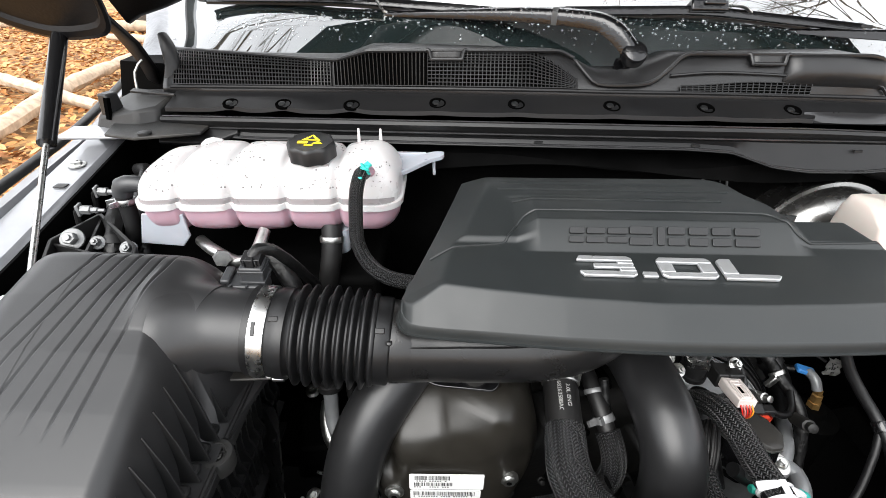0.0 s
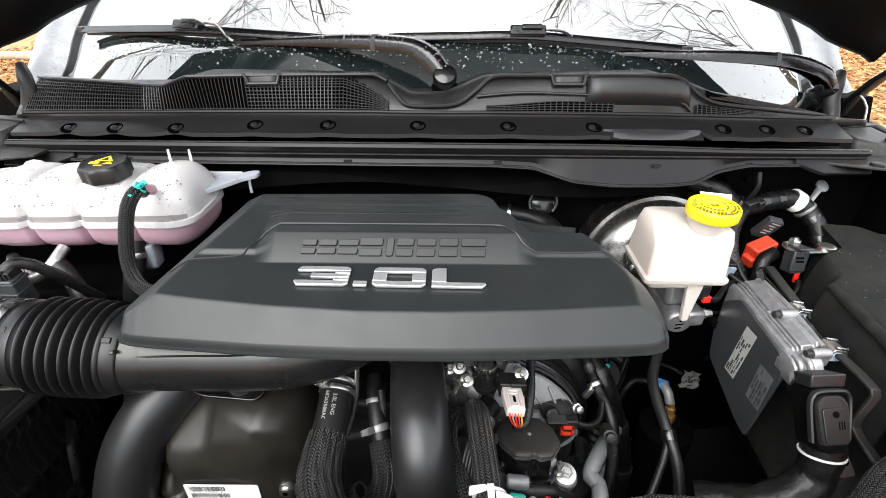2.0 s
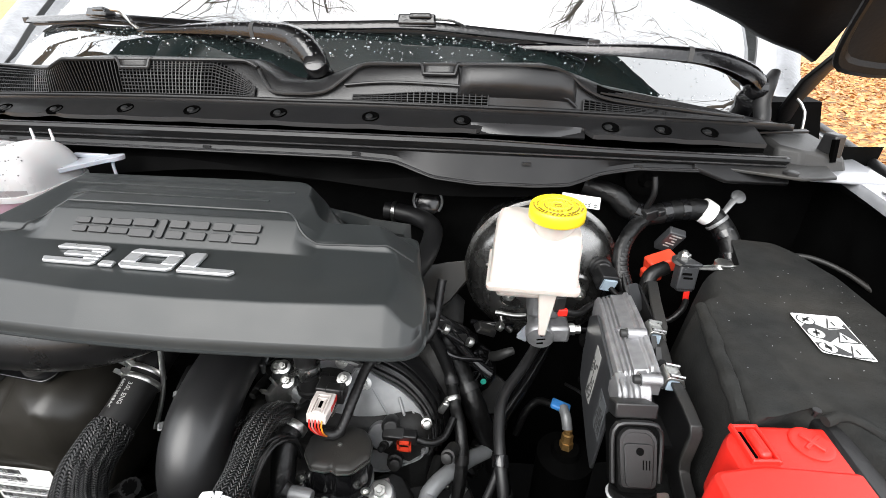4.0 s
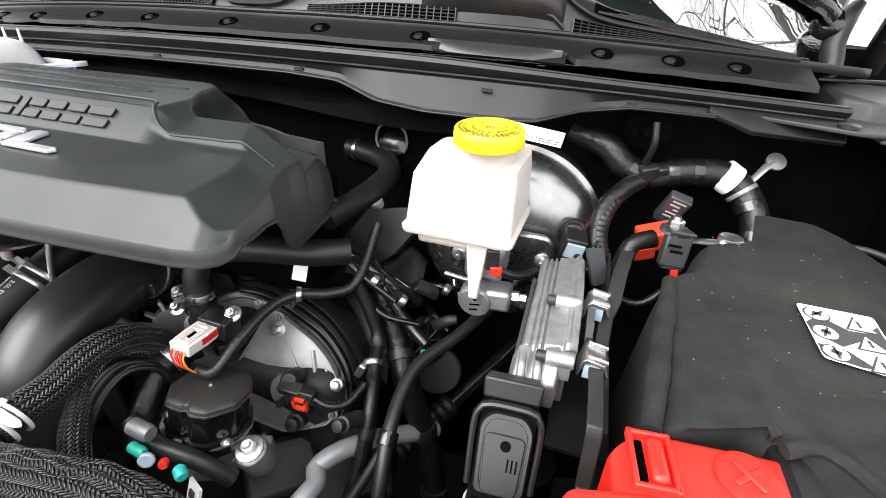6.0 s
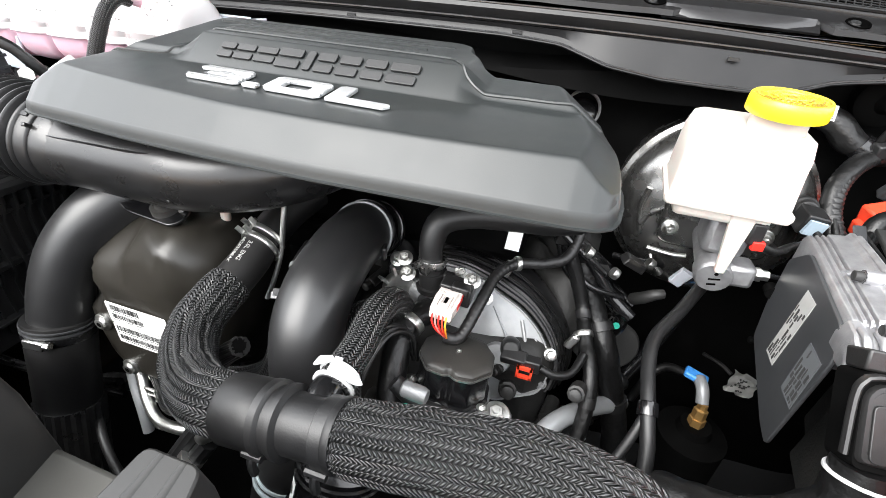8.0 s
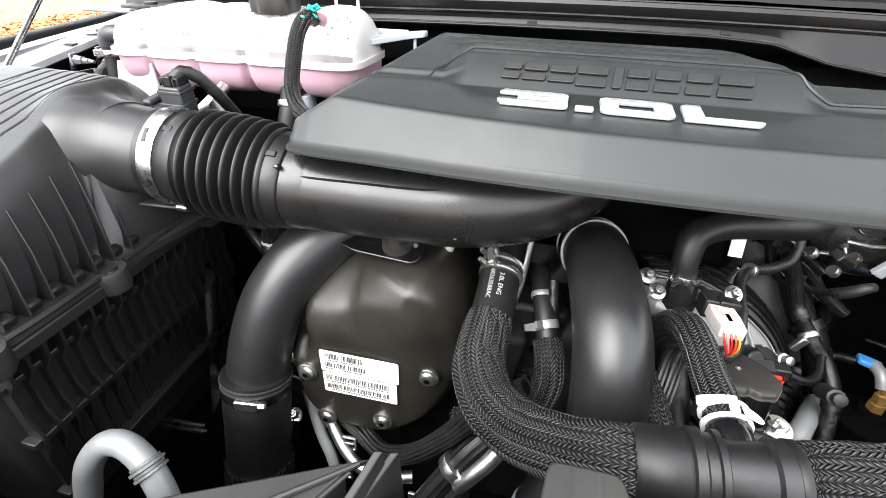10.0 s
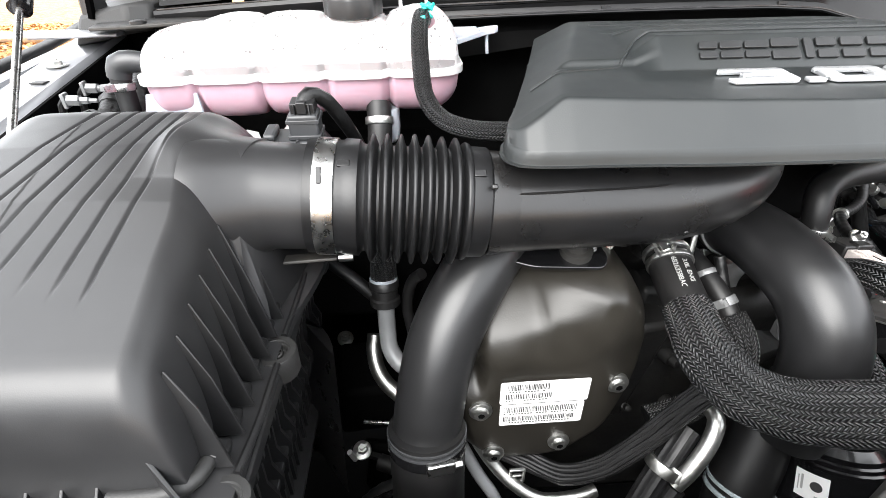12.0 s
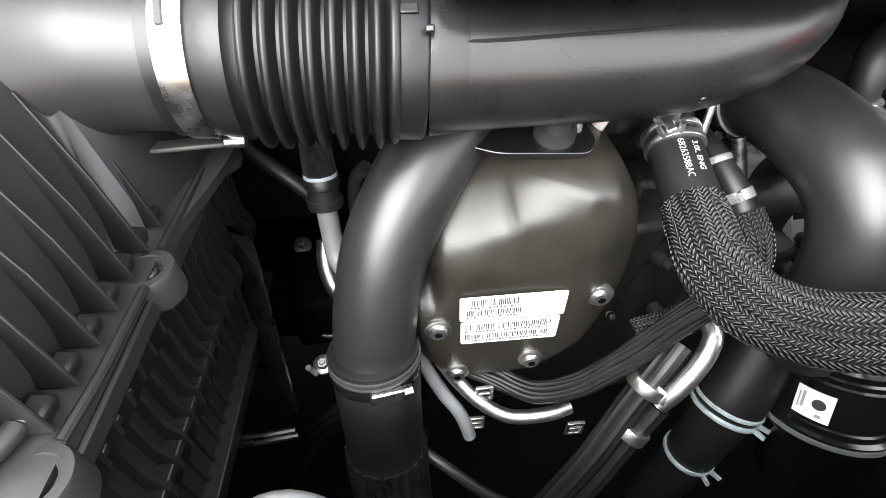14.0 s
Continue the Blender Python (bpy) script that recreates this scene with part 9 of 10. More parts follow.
for k in range(3):
    prism(bm, [(0.0035 + k * 0.003, -0.016), (0.0047 + k * 0.003, -0.016), (0.0047 + k * 0.003, -0.007), (0.0035 + k * 0.003, -0.007)], PM @ Matrix.Translation((0, 0, 0.0165)), 0.0004)
part("print", bm, "dark", cov_)
bm = bmesh.new()
q0 = PM @ V((0, -0.038, -0.004))
tube(bm, [q0, q0 + V((0, -0.008, -0.020)), q0 + V((-0.01, -0.016, -0.05)), q0 + V((-0.05, -0.02, -0.08)), q0 + V((-0.11, 0.0, -0.11))], [0.021, 0.0205, 0.021, 0.022, 0.022], 22, wrinkle=0.12)
part("cable", bm, "tape", plugx, "taped cable")
ring(plugx, "tie", q0 + V((0, -0.004, -0.010)), (0, -0.45, -1), 0.0220, 0.0026, "clampw", 0.0006, "white cable tie")

ebr = thing("computer_bracket", (0.78, 0.43, 1.10), "black plastic bracket rail beside the engine computer", "bracket")
bm = bmesh.new()
rail = [(0.803, 0.590, 1.172, 0.007), (0.794, 0.540, 1.171, 0.007), (0.788, 0.492, 1.168, 0.007), (0.784, 0.478, 1.160, 0.006), (0.778, 0.412, 1.156, 0.006), (0.776, 0.400, 1.166, 0.0055), (0.777, 0.366, 1.166, 0.0055), (0.777, 0.345, 1.164, 0.0055),
        (0.7775, 0.340, 1.156, 0.0055), (0.780, 0.3445, 1.112, 0.0055), (0.780, 0.341, 1.104, 0.0055), (0.780, 0.332, 1.100, 0.0055), (0.778, 0.292, 1.096, 0.0055)]
rings = []
for i, (x, y, z, w) in enumerate(rail):
    a, b = rail[max(i - 1, 0)], rail[min(i + 1, len(rail) - 1)]
    t = V((0, b[1] - a[1], b[2] - a[2])).normalized()
    n = V((0, t.z, -t.y)) * 0.005
    n = n if n.z < 0 or abs(t.y) < 0.5 else -n
    n = V((0, abs(n.y), n.z)) if abs(t.y) < 0.7 else n
    rings.append([V((x - w, y, z)), V((x + w, y, z)), V((x + w, y, z)) + n, V((x - w, y, z)) + n])
skin(bm, rings)
part("rail", bm, "dusty", ebr, bevel=0.0012)
# recessed wall under the rail, serrated edge between the clips
bm = bmesh.new()
skin(bm, [[V((x, y, z)) for y, z in ((0.585, 1.168), (0.49, 1.163), (0.478, 1.155), (0.412, 1.150), (0.40, 1.160), (0.347, 1.158), (0.350, 1.10), (0.30, 1.09), (0.30, 1.05), (0.585, 1.08))] for x in (0.783, 0.786)])
part("wall", bm, "plastic", ebr)
bm = bmesh.new()
saw = [(0.465, 1.150), (0.465, 1.174), (0.448, 1.162), (0.446, 1.173), (0.431, 1.161), (0.429, 1.170), (0.421, 1.150)]
skin(bm, [[V((x, y, z)) for y, z in saw] for x in (0.766, 0.772)])
part("toothed_edge", bm, "plastic", ebr)
bm = bmesh.new()
block(bm, (0.775, 0.48, 1.09), (0.05, 0.20, 0.004))
part("shelf", bm, "plastic", ebr)
bm = bmesh.new()
prism(bm, rounded([(-0.011, -0.016), (0.011, -0.016), (0.011, 0.014), (-0.011, 0.014)], 0.003, 3), pose(0.756, 0.318, 1.075, 40, 0, 10), 0.002)
tab_ = part("tab", bm, "zinc", ebr, "bright steel fixing tab")
bm = bmesh.new()
revolve(bm, [(0, 0.005), (0.004, 0.0045)], (0.756, 0.3165, 1.077), (0, -0.64, 0.77), 12)
part("hole_plug", bm, "dark", tab_)
bm = bmesh.new()
prism(bm, rounded([(-0.014, -0.018), (0.010, -0.020), (0.012, 0.016), (-0.010, 0.022)], 0.003, 3), pose(0.772, 0.556, 1.165, 60, 0, 50), 0.003)
part("flag", bm, "plate", ebr)

# ---- battery under its felt jacket, terminal covers ----
bat = thing("battery", (0.95, 0.48, 1.0), "battery in a dusty black felt jacket with a warning sticker", "battery")
top_o = [(0.820, 0.330), (0.828, 0.415), (0.840, 0.512), (0.862, 0.528), (0.875, 0.582), (0.917, 0.602), (0.940, 0.686), (0.996, 0.676), (1.018, 0.645), (1.030, 0.58), (1.035, 0.45), (1.04, 0.10), (0.90, 0.22), (0.895, 0.335), (0.872, 0.350)]
bm = bmesh.new()
ro = rounded(top_o, 0.009, 4)
def jacket(out, z):
    return [V((x + (-out if x < 0.90 else out * 0.4), y, z + 0.0025 * noise.noise(V((x * 22, y * 22, z * 9))))) for x, y in ro]
skin(bm, [jacket(0.034, 0.90), jacket(0.026, 1.05), jacket(0.016, 1.15), jacket(0.012, 1.178), jacket(0.008, 1.190), jacket(0.003, 1.1965), jacket(-0.003, 1.198)])
part("jacket", bm, "felt", bat, sharp=50)
bm = bmesh.new()
tube(bm, [(0.804, 0.330, 1.188), (0.810, 0.37, 1.192), (0.817, 0.42, 1.193), (0.824, 0.46, 1.193), (0.831, 0.505, 1.192)], [0.006, 0.0075, 0.0078, 0.0075, 0.006], 12, wrinkle=0.14)
part("hem", bm, "felt", bat, "thick sewn felt edge")
bm = bmesh.new()
tube(bm, [(0.872, 0.334, 1.196), (0.890, 0.338, 1.199), (0.908, 0.322, 1.199), (0.925, 0.296, 1.198), (0.94, 0.26, 1.196)], 0.0045, 10, wrinkle=0.2)
part("hem", bm, "felt", bat)
bm = bmesh.new()
block(bm, (0.98, 0.25, 1.17), (0.22, 0.20, 0.04))
part("case", bm, "plastic", bat, bevel=0.006)
for x, y in ((0.868, 0.342), (0.915, 0.300)):
    bm = bmesh.new()
    revolve(bm, [(0, 0.0018), (0.006, 0.0018), (0.0065, 0.0038), (0.008, 0.0036)], (x, y, 1.193), (0, 0, 1), 10)
    part("peg", bm, "plastic", bat)
STK = Matrix.Translation((0.9470, 0.452, 1.2005)) @ pose(0, 0, 0, 0, 0, -4)
bm = bmesh.new()
prism(bm, rounded([(-0.028, 0.038), (0.024, 0.040), (0.022, -0.036), (-0.026, -0.030)], 0.003, 2), STK, 0.0006)
stk = part("sticker", bm, "label", bat, "black and white warning sticker")
bm = bmesh.new()
prism(bm, [(-0.027, 0.012), (-0.016, 0.025), (0.000, 0.012), (0.012, 0.014), (0.022, 0.026), (0.022, -0.010), (0.006, 0.002), (-0.010, -0.012), (-0.026, 0.0)], STK, 0.0008)
prism(bm, [(-0.026, -0.014), (-0.008, -0.016), (0.004, -0.030), (-0.004, -0.032), (-0.025, -0.028)], STK, 0.0008)
for i in range(3):
    for j in range(2):
        q = STK @ V((-0.017 + j * 0.026, 0.026 - i * 0.024 - j * 0.003, 0.0008))
        if j == 0:
            revolve(bm, [(0, 0.0092), (0.0003, 0.0092)], q, (0, 0, 1), 24)
        else:
            prism(bm, [(-0.011, -0.009), (0.011, -0.009), (0, 0.011)], Matrix.Translation(q), 0.0003)
part("print", bm, "ink", stk)
bm = bmesh.new()
for i in range(3):
    for j in range(2):
        q = STK @ V((-0.017 + j * 0.026, 0.026 - i * 0.024 - j * 0.003, 0.0011))
        if j == 0:
            revolve(bm, [(0, 0.0078), (0.0003, 0.0078)], q, (0, 0, 1), 24)
        else:
            prism(bm, [(-0.0085, -0.0075), (0.0085, -0.0075), (0, 0.0085)], Matrix.Translation(q), 0.0003)
part("pictogram", bm, "label", stk)
bm = bmesh.new()
for i in range(3):
    q = STK @ V((-0.017, 0.026 - i * 0.024, 0.0016))
    block(bm, q, (0.013, 0.0018, 0.0005), (0, 0, 40 + 25 * i))
    block(bm, q, (0.006, 0.0045, 0.0005), (0, 0, -20))
    q = STK @ V((0.009, 0.0225 - i * 0.024, 0.0016))
    block(bm, q, (0.0018, 0.008, 0.0005))
part("pictogram_mark", bm, "ink", stk)
rnd = random.Random(8)
bm = bmesh.new()
for k in range(70):
    q = V((rnd.uniform(0.83, 1.03), rnd.uniform(0.36, 0.60), 1.1985))
    block(bm, q, (rnd.uniform(0.0006, 0.0018), rnd.uniform(0.0003, 0.0008), 0.0006), (0, 0, rnd.uniform(0, 180)))
tagged(part("lint_specks", bm, "greycast", bat), kind="stuff")

redc = thing("terminal_cover", (0.85, 0.28, 1.14), "bright red plastic positive terminal cover", "terminal cover")
bm = bmesh.new()
o1 = rounded([(0.780, 0.312), (0.797, 0.331), (0.893, 0.338), (0.96, 0.22), (0.96, 0.16), (0.79, 0.16)], 0.010, 4)
skin(bm, [[V((x, y, 1.120)) for x, y in o1], [V((x, y, 1.178)) for x, y in o1], [V((0.86 + (x - 0.86) * 0.975, 0.25 + (y - 0.25) * 0.97, 1.188)) for x, y in o1]])
part("upper_box", bm, "red", redc, bevel=0.003)
bm = bmesh.new()
o2 = rounded([(0.757, 0.279), (0.800, 0.290), (0.95, 0.292), (0.96, 0.14), (0.765, 0.14)], 0.008, 4)
skin(bm, [[V((x, y, 1.095)) for x, y in o2], [V((x, y, 1.180)) for x, y in o2], [V((0.86 + (x - 0.86) * 0.98, 0.22 + (y - 0.22) * 0.975, 1.1895)) for x, y in o2]])
part("lower_box", bm, "red", redc, bevel=0.003)
# black bar painted in for the shade of the cover's slot
bm = bmesh.new()
block(bm, (0.7975, 0.3075, 1.1880), (0.0045, 0.026, 0.003), (0, 0, 6))
part("slot", bm, "void", redc, bevel=0.001)
bm = bmesh.new()
for dx, dy, w, l in ((-0.0060, 0.0, 0.0030, 0.036), (0.0150, 0.0, 0.0030, 0.036), (0.0045, 0.0170, 0.0240, 0.0030), (0.0045, -0.0170, 0.0240, 0.0030)):
    block(bm, (0.7985 + dx - dy * 0.10, 0.3075 + dy, 1.1900), (w, l, 0.0060), (0, 0, 6))
part("slot_frame", bm, "red", redc, bevel=0.001)
bm = bmesh.new()
block(bm, (0.8055, 0.3075, 1.1905), (0.0095, 0.028, 0.008), (0, 0, 6))
part("latch", bm, "red", redc, bevel=0.003)
ring(redc, "emblem_ring", (0.8525, 0.3145, 1.1885), (0, 0, 1), 0.0145, 0.0022, "red", 0.0018)
bm = bmesh.new()
block(bm, (0.8525, 0.3145, 1.1900), (0.020, 0.0035, 0.0030), (0, 0, 40))
part("plus", bm, "red", redc, bevel=0.0006)
bm = bmesh.new()
block(bm, (0.8525, 0.3145, 1.1903), (0.0035, 0.020, 0.0032), (0, 0, 40))
part("plus", bm, "red", redc, bevel=0.0006)
cab = thing("battery_cable", (0.75, 0.26, 1.12), "thick sleeved battery cable at the red cover", "cable")
bm = bmesh.new()
tube(bm, [(0.775, 0.268, 1.150), (0.757, 0.264, 1.147), (0.73, 0.252, 1.136), (0.695, 0.230, 1.112), (0.65, 0.215, 1.07), (0.60, 0.21, 1.0)], [0.011, 0.0155, 0.0175, 0.018, 0.018, 0.018], 48, 0.005, ridges=10, amp=0.03, wrinkle=0.06)
part("sleeve", bm, "mesh", cab)

# fuse links, ring terminal and harness at the bulkhead
fuse = thing("fuse_link", (0.84, 0.60, 1.15), "black fuse link holder with a red base and steel nut", "fuse link")
bm = bmesh.new()
block(bm, (0.840, 0.668, 1.158), (0.044, 0.026, 0.026), (10, -14, 18))
block(bm, (0.828, 0.664, 1.140), (0.026, 0.022, 0.020), (10, -14, 18))
part("base", bm, "orange", fuse, "red fuse base", bevel=0.003)
bm = bmesh.new()
RM = Matrix.Translation((0.853, 0.690, 1.188)) @ pose(0, 0, 0, 25, 16, 0)
block(bm, (0, 0, 0), (0.026, 0.014, 0.044))
bm.transform(RM)
relay = part("relay", bm, "plate", fuse, "dark grey relay with pale print", bevel=0.002)
bm = bmesh.new()
for k, (w, dx) in enumerate(((0.016, 0.0), (0.012, -0.002), (0.006, 0.002), (0.014, 0.0), (0.010, -0.002))):
    block(bm, (dx, -0.0072, 0.017 - 0.0062 * k), (w, 0.0006, 0.0022))
bm.transform(RM)
part("print", bm, "sticker_pale", relay)
bm = bmesh.new()
block(bm, (0.849, 0.604, 1.176), (0.022, 0.022, 0.042), (-12, 4, 6))
block(bm, (0.849, 0.594, 1.178), (0.026, 0.006, 0.034), (-12, 4, 6))
block(bm, (0.849, 0.600, 1.199), (0.026, 0.026, 0.004), (-12, 4, 6))
part("holder", bm, "plate", fuse, bevel=0.002)
bm = bmesh.new()
for k in range(3):
    block(bm, (0.846 + 0.003 * (k % 2), 0.5902 + 0.0008 * k, 1.186 - 0.007 * k), (0.013, 0.0008, 0.003), (-12, 4, 6))
part("print", bm, "dark", fuse)
bolt(fuse, (0.845, 0.612, 1.193), (0, 0, 1), 0.0085, 0.014)
bm = bmesh.new()
block(bm, (0.854, 0.592, 1.150), (0.008, 0.005, 0.020), (0, -8, 0))
part("tab", bm, "red", fuse, bevel=0.002)
bm = bmesh.new()
tube(bm, [(0.862, 0.61, 1.186), (0.885, 0.606, 1.190), (0.905, 0.610, 1.188)], [0.005, 0.007, 0.007], 10, flat=0.4)
part("lug", bm, "zinc", fuse)
ring(fuse, "terminal_ring", (0.900, 0.612, 1.193), (0, 0, 1), 0.008, 0.007, "zinc", 0.003)
bm = bmesh.new()
tube(bm, [(0.905, 0.61, 1.190), (0.925, 0.612, 1.190), (0.935, 0.614, 1.189)], 0.003, 8)
part("tip", bm, "zinc", fuse)
bm = bmesh.new()
tube(bm, [(0.83, 0.625, 1.175), (0.808, 0.612, 1.168), (0.80, 0.60, 1.14), (0.80, 0.60, 1.10)], 0.010, 14, wrinkle=0.1)
part("cable", bm, "tape", fuse)
har = thing("main_harness", (0.86, 0.70, 1.2), "thick black taped harness with a white band", "wiring loom")
bm = bmesh.new()
tube(bm, [(0.72, 0.735, 1.255), (0.765, 0.722, 1.245), (0.79, 0.715, 1.225), (0.822, 0.712, 1.218), (0.860, 0.716, 1.226), (0.905, 0.722, 1.226), (0.930, 0.712, 1.208), (0.943, 0.69, 1.185), (0.945, 0.665, 1.15)], [0.015, 0.016, 0.0165, 0.015, 0.0165, 0.017, 0.016, 0.015, 0.0145], 24, 0.004, wrinkle=0.09)
part("wrap", bm, "tape", har)
ring(har, "band", (0.908, 0.722, 1.2245), (0.9, -0.1, -0.5), 0.0178, 0.018, "white", 0.0008, "white tape band")
bm = bmesh.new()
tube(bm, [(0.815, 0.705, 1.215), (0.79, 0.68, 1.205), (0.772, 0.655, 1.185), (0.770, 0.63, 1.155), (0.785, 0.61, 1.13), (0.80, 0.60, 1.08)], 0.010, 16, wrinkle=0.1)
part("branch", bm, "tape", har)
bm = bmesh.new()
tube(bm, [(0.812, 0.70, 1.285), (0.815, 0.695, 1.26), (0.812, 0.702, 1.235), (0.818, 0.71, 1.225)], 0.0045, 10)
part("wire", bm, "tape", har)
bm = bmesh.new()
tube(bm, [(0.773, 0.625, 1.16), (0.778, 0.598, 1.142), (0.795, 0.570, 1.128), (0.820, 0.558, 1.128), (0.840, 0.565, 1.142), (0.850, 0.580, 1.150)], 0.0042, 10)
part("wire", bm, "tape", har)
rows_ = [q for q, _ in spline([(0.812, 0.704, 1.214), (0.792, 0.684, 1.204), (0.776, 0.660, 1.186), (0.772, 0.636, 1.162), (0.780, 0.615, 1.140)], 0.0032)]
bm = bmesh.new()
tube(bm, rows_, [0.0118 if k % 2 else 0.0106 for k in range(len(rows_))], 14, 0.0016)
part("conduit", bm, "plastic", har, "corrugated conduit")
for c_, ax, r in (((0.800, 0.7135, 1.2215), (0.8, -0.1, -0.5), 0.0162), ((0.846, 0.7145, 1.2235), (1, 0.1, 0.2), 0.0168), ((0.872, 0.718, 1.2270), (1, 0.1, 0.1), 0.0172), ((0.936, 0.702, 1.197), (0.4, -0.6, -0.7), 0.0162), ((0.944, 0.680, 1.170), (0.05, -0.5, -0.8), 0.0156)):
    ring(har, "tape_wrap", c_, ax, r, 0.011, "gloss", 0.0004)
bm = bmesh.new()
block(bm, (0.818, 0.7000, 1.2250), (0.022, 0.014, 0.018), (10, -12, 20))
block(bm, (0.832, 0.6970, 1.2300), (0.012, 0.010, 0.010), (10, -12, 20))
part("clip", bm, "plastic", har, bevel=0.002)
ring(har, "tie", (0.926, 0.7135, 1.2110), (0.6, -0.4, -0.6), 0.0170, 0.005, "greycast", 0.0008, "grey tie")
lugp = thing("ground_strap", (0.945, 0.725, 1.23), "dull metal ground strap with a ring end", "strap")
bm = bmesh.new()
tube(bm, [(0.918, 0.705, 1.208), (0.930, 0.716, 1.222), (0.944, 0.726, 1.240), (0.952, 0.732, 1.247)], [0.004, 0.004, 0.005, 0.006], 8, flat=0.4)
part("strap", bm, "greycast", lugp)
bm = bmesh.new()
revolve(bm, [(0, 0.011), (0.003, 0.011), (0.004, 0.008), (0.005, 0.004)], (0.955, 0.735, 1.246), (0.1, -0.7, 0.7), 18)
part("eyelet", bm, "greycast", lugp)
grm = thing("grommet", (0.808, 0.715, 1.275), "black rubber bulkhead grommet", "grommet")
bm = bmesh.new()
revolve(bm, [(-0.02, 0.03), (0.0, 0.03), (0.004, 0.026), (0.006, 0.012), (0.012, 0.008), (0.02, 0.006)], (0.808, 0.728, 1.272), (0, -1, -0.1), 28)
part("rubber", bm, "dark", grm)

gs = thing("ground_cable", (1.05, 0.66, 1.15), "pale ground cable beside the battery", "cable")
bm = bmesh.new()
tube(bm, [(1.02, 0.70, 1.165), (1.06, 0.69, 1.172), (1.10, 0.66, 1.165), (1.13, 0.60, 1.15)], 0.004, 10)
part("cable", bm, "dusty", gs)
# hose and hardware behind the cover on the right
ch = thing("heater_hose", (0.46, 0.66, 1.17), "black heater hose bending round the cover's corner", "hose")
bm = bmesh.new()
tube(bm, [(0.395, 0.738, 1.190), (0.420, 0.735, 1.188), (0.455, 0.722, 1.186), (0.482, 0.695, 1.182), (0.485, 0.65, 1.176), (0.478, 0.60, 1.172), (0.46, 0.55, 1.165)], 0.0155, 20)
part("hose", bm, "rubber", ch)
ring(ch, "clamp", (0.412, 0.7365, 1.189), (1, -0.1, 0), 0.0165, 0.006, "steel")
bm = bmesh.new()
revolve(bm, [(0, 0.010), (0.012, 0.010), (0.014, 0.007)], (0.474, 0.664, 1.138), (0, -0.5, 0.9), 18)
part("plug", bm, "natural", ch, "pale plastic plug")
cpb = thing("rear_fitting", (0.47, 0.74, 1.22), "black rear fitting with a wire bail", "fitting")
bm = bmesh.new()
revolve(bm, [(-0.02, 0.022), (0.012, 0.022), (0.016, 0.014)], (0.470, 0.745, 1.205), (0, -0.9, 0.4), 24)
part("body", bm, "gloss", cpb)
bm = bmesh.new()
tube(bm, [V((0.470, 0.728, 1.214)) + V((0.024 * math.cos(radians(a)), 0, 0.026 * math.sin(radians(a)))) for a in range(-40, 221, 20)], 0.002, 8)
part("bail", bm, "greycast", cpb)
plate_ = thing("side_plate", (0.50, 0.62, 1.06), "dusty dark brown heat shield beside the engine", "heat shield")
bm = bmesh.new()
sh_o = [(0.440, 0.612, 1.100), (0.474, 0.630, 1.146), (0.510, 0.640, 1.150), (0.540, 0.640, 1.156), (0.545, 0.632, 1.125), (0.520, 0.622, 1.092), (0.500, 0.610, 1.078), (0.480, 0.605, 1.066)]
skin(bm, [[V(q) for q in sh_o], [V(q) + V((0.002, 0.008, -0.004)) for q in sh_o]])
part("plate", bm, "shield", plate_, bevel=0.002)

# ---- left side: wiring and bracket beside the tank ----
lb = thing("wing_bracket", (-0.45, 0.52, 1.2), "black triangular ribbed bracket with bolts beside the wing", "bracket")
tri_out = [(-0.503, 0.512, 1.222), (-0.476, 0.575, 1.226), (-0.388, 0.500, 1.222), (-0.380, 0.478, 1.216), (-0.440, 0.462, 1.216), (-0.485, 0.452, 1.205)]
bm = bmesh.new()
skin(bm, [[V(q) - V((0, 0, 0.022)) for q in tri_out], [V(q) - V((0, 0, 0.026)) for q in tri_out]])
part("plate", bm, "dark", lb, bevel=0.001)
for k in range(6):
    a, b = V(tri_out[k]), V(tri_out[(k + 1) % 6])
    bm = bmesh.new()
    n = (b - a).cross(V((0, 0, 1))).normalized() * 0.0022
    skin(bm, [[a + n, b + n, b - n, a - n], [q - V((0, 0, 0.024)) for q in (a + n, b + n, b - n, a - n)]])
    part("rib", bm, "plastic", lb, bevel=0.0008)
for a, b in ((0, 3), (4, 1)):
    bm = bmesh.new()
    p, q = V(tri_out[a]) - V((0, 0, 0.006)), V(tri_out[b]) - V((0, 0, 0.006))
    n = (q - p).cross(V((0, 0, 1))).normalized() * 0.0016
    skin(bm, [[p + n, q + n, q - n, p - n], [w - V((0, 0, 0.018)) for w in (p + n, q + n, q - n, p - n)]])
    part("web", bm, "plastic", lb)
for q, r in (((-0.482, 0.522, 1.216), 0.0085), ((-0.452, 0.524, 1.210), 0.0055), ((-0.402, 0.508, 1.212), 0.006)):
    bolt(lb, q, (0.2, -0.7, 0.6), r, 0.014, "greycast")

fp = thing("brake_line_fitting", (-0.47, 0.60, 1.22), "zinc line fittings clipped to the inner wing", "fitting")
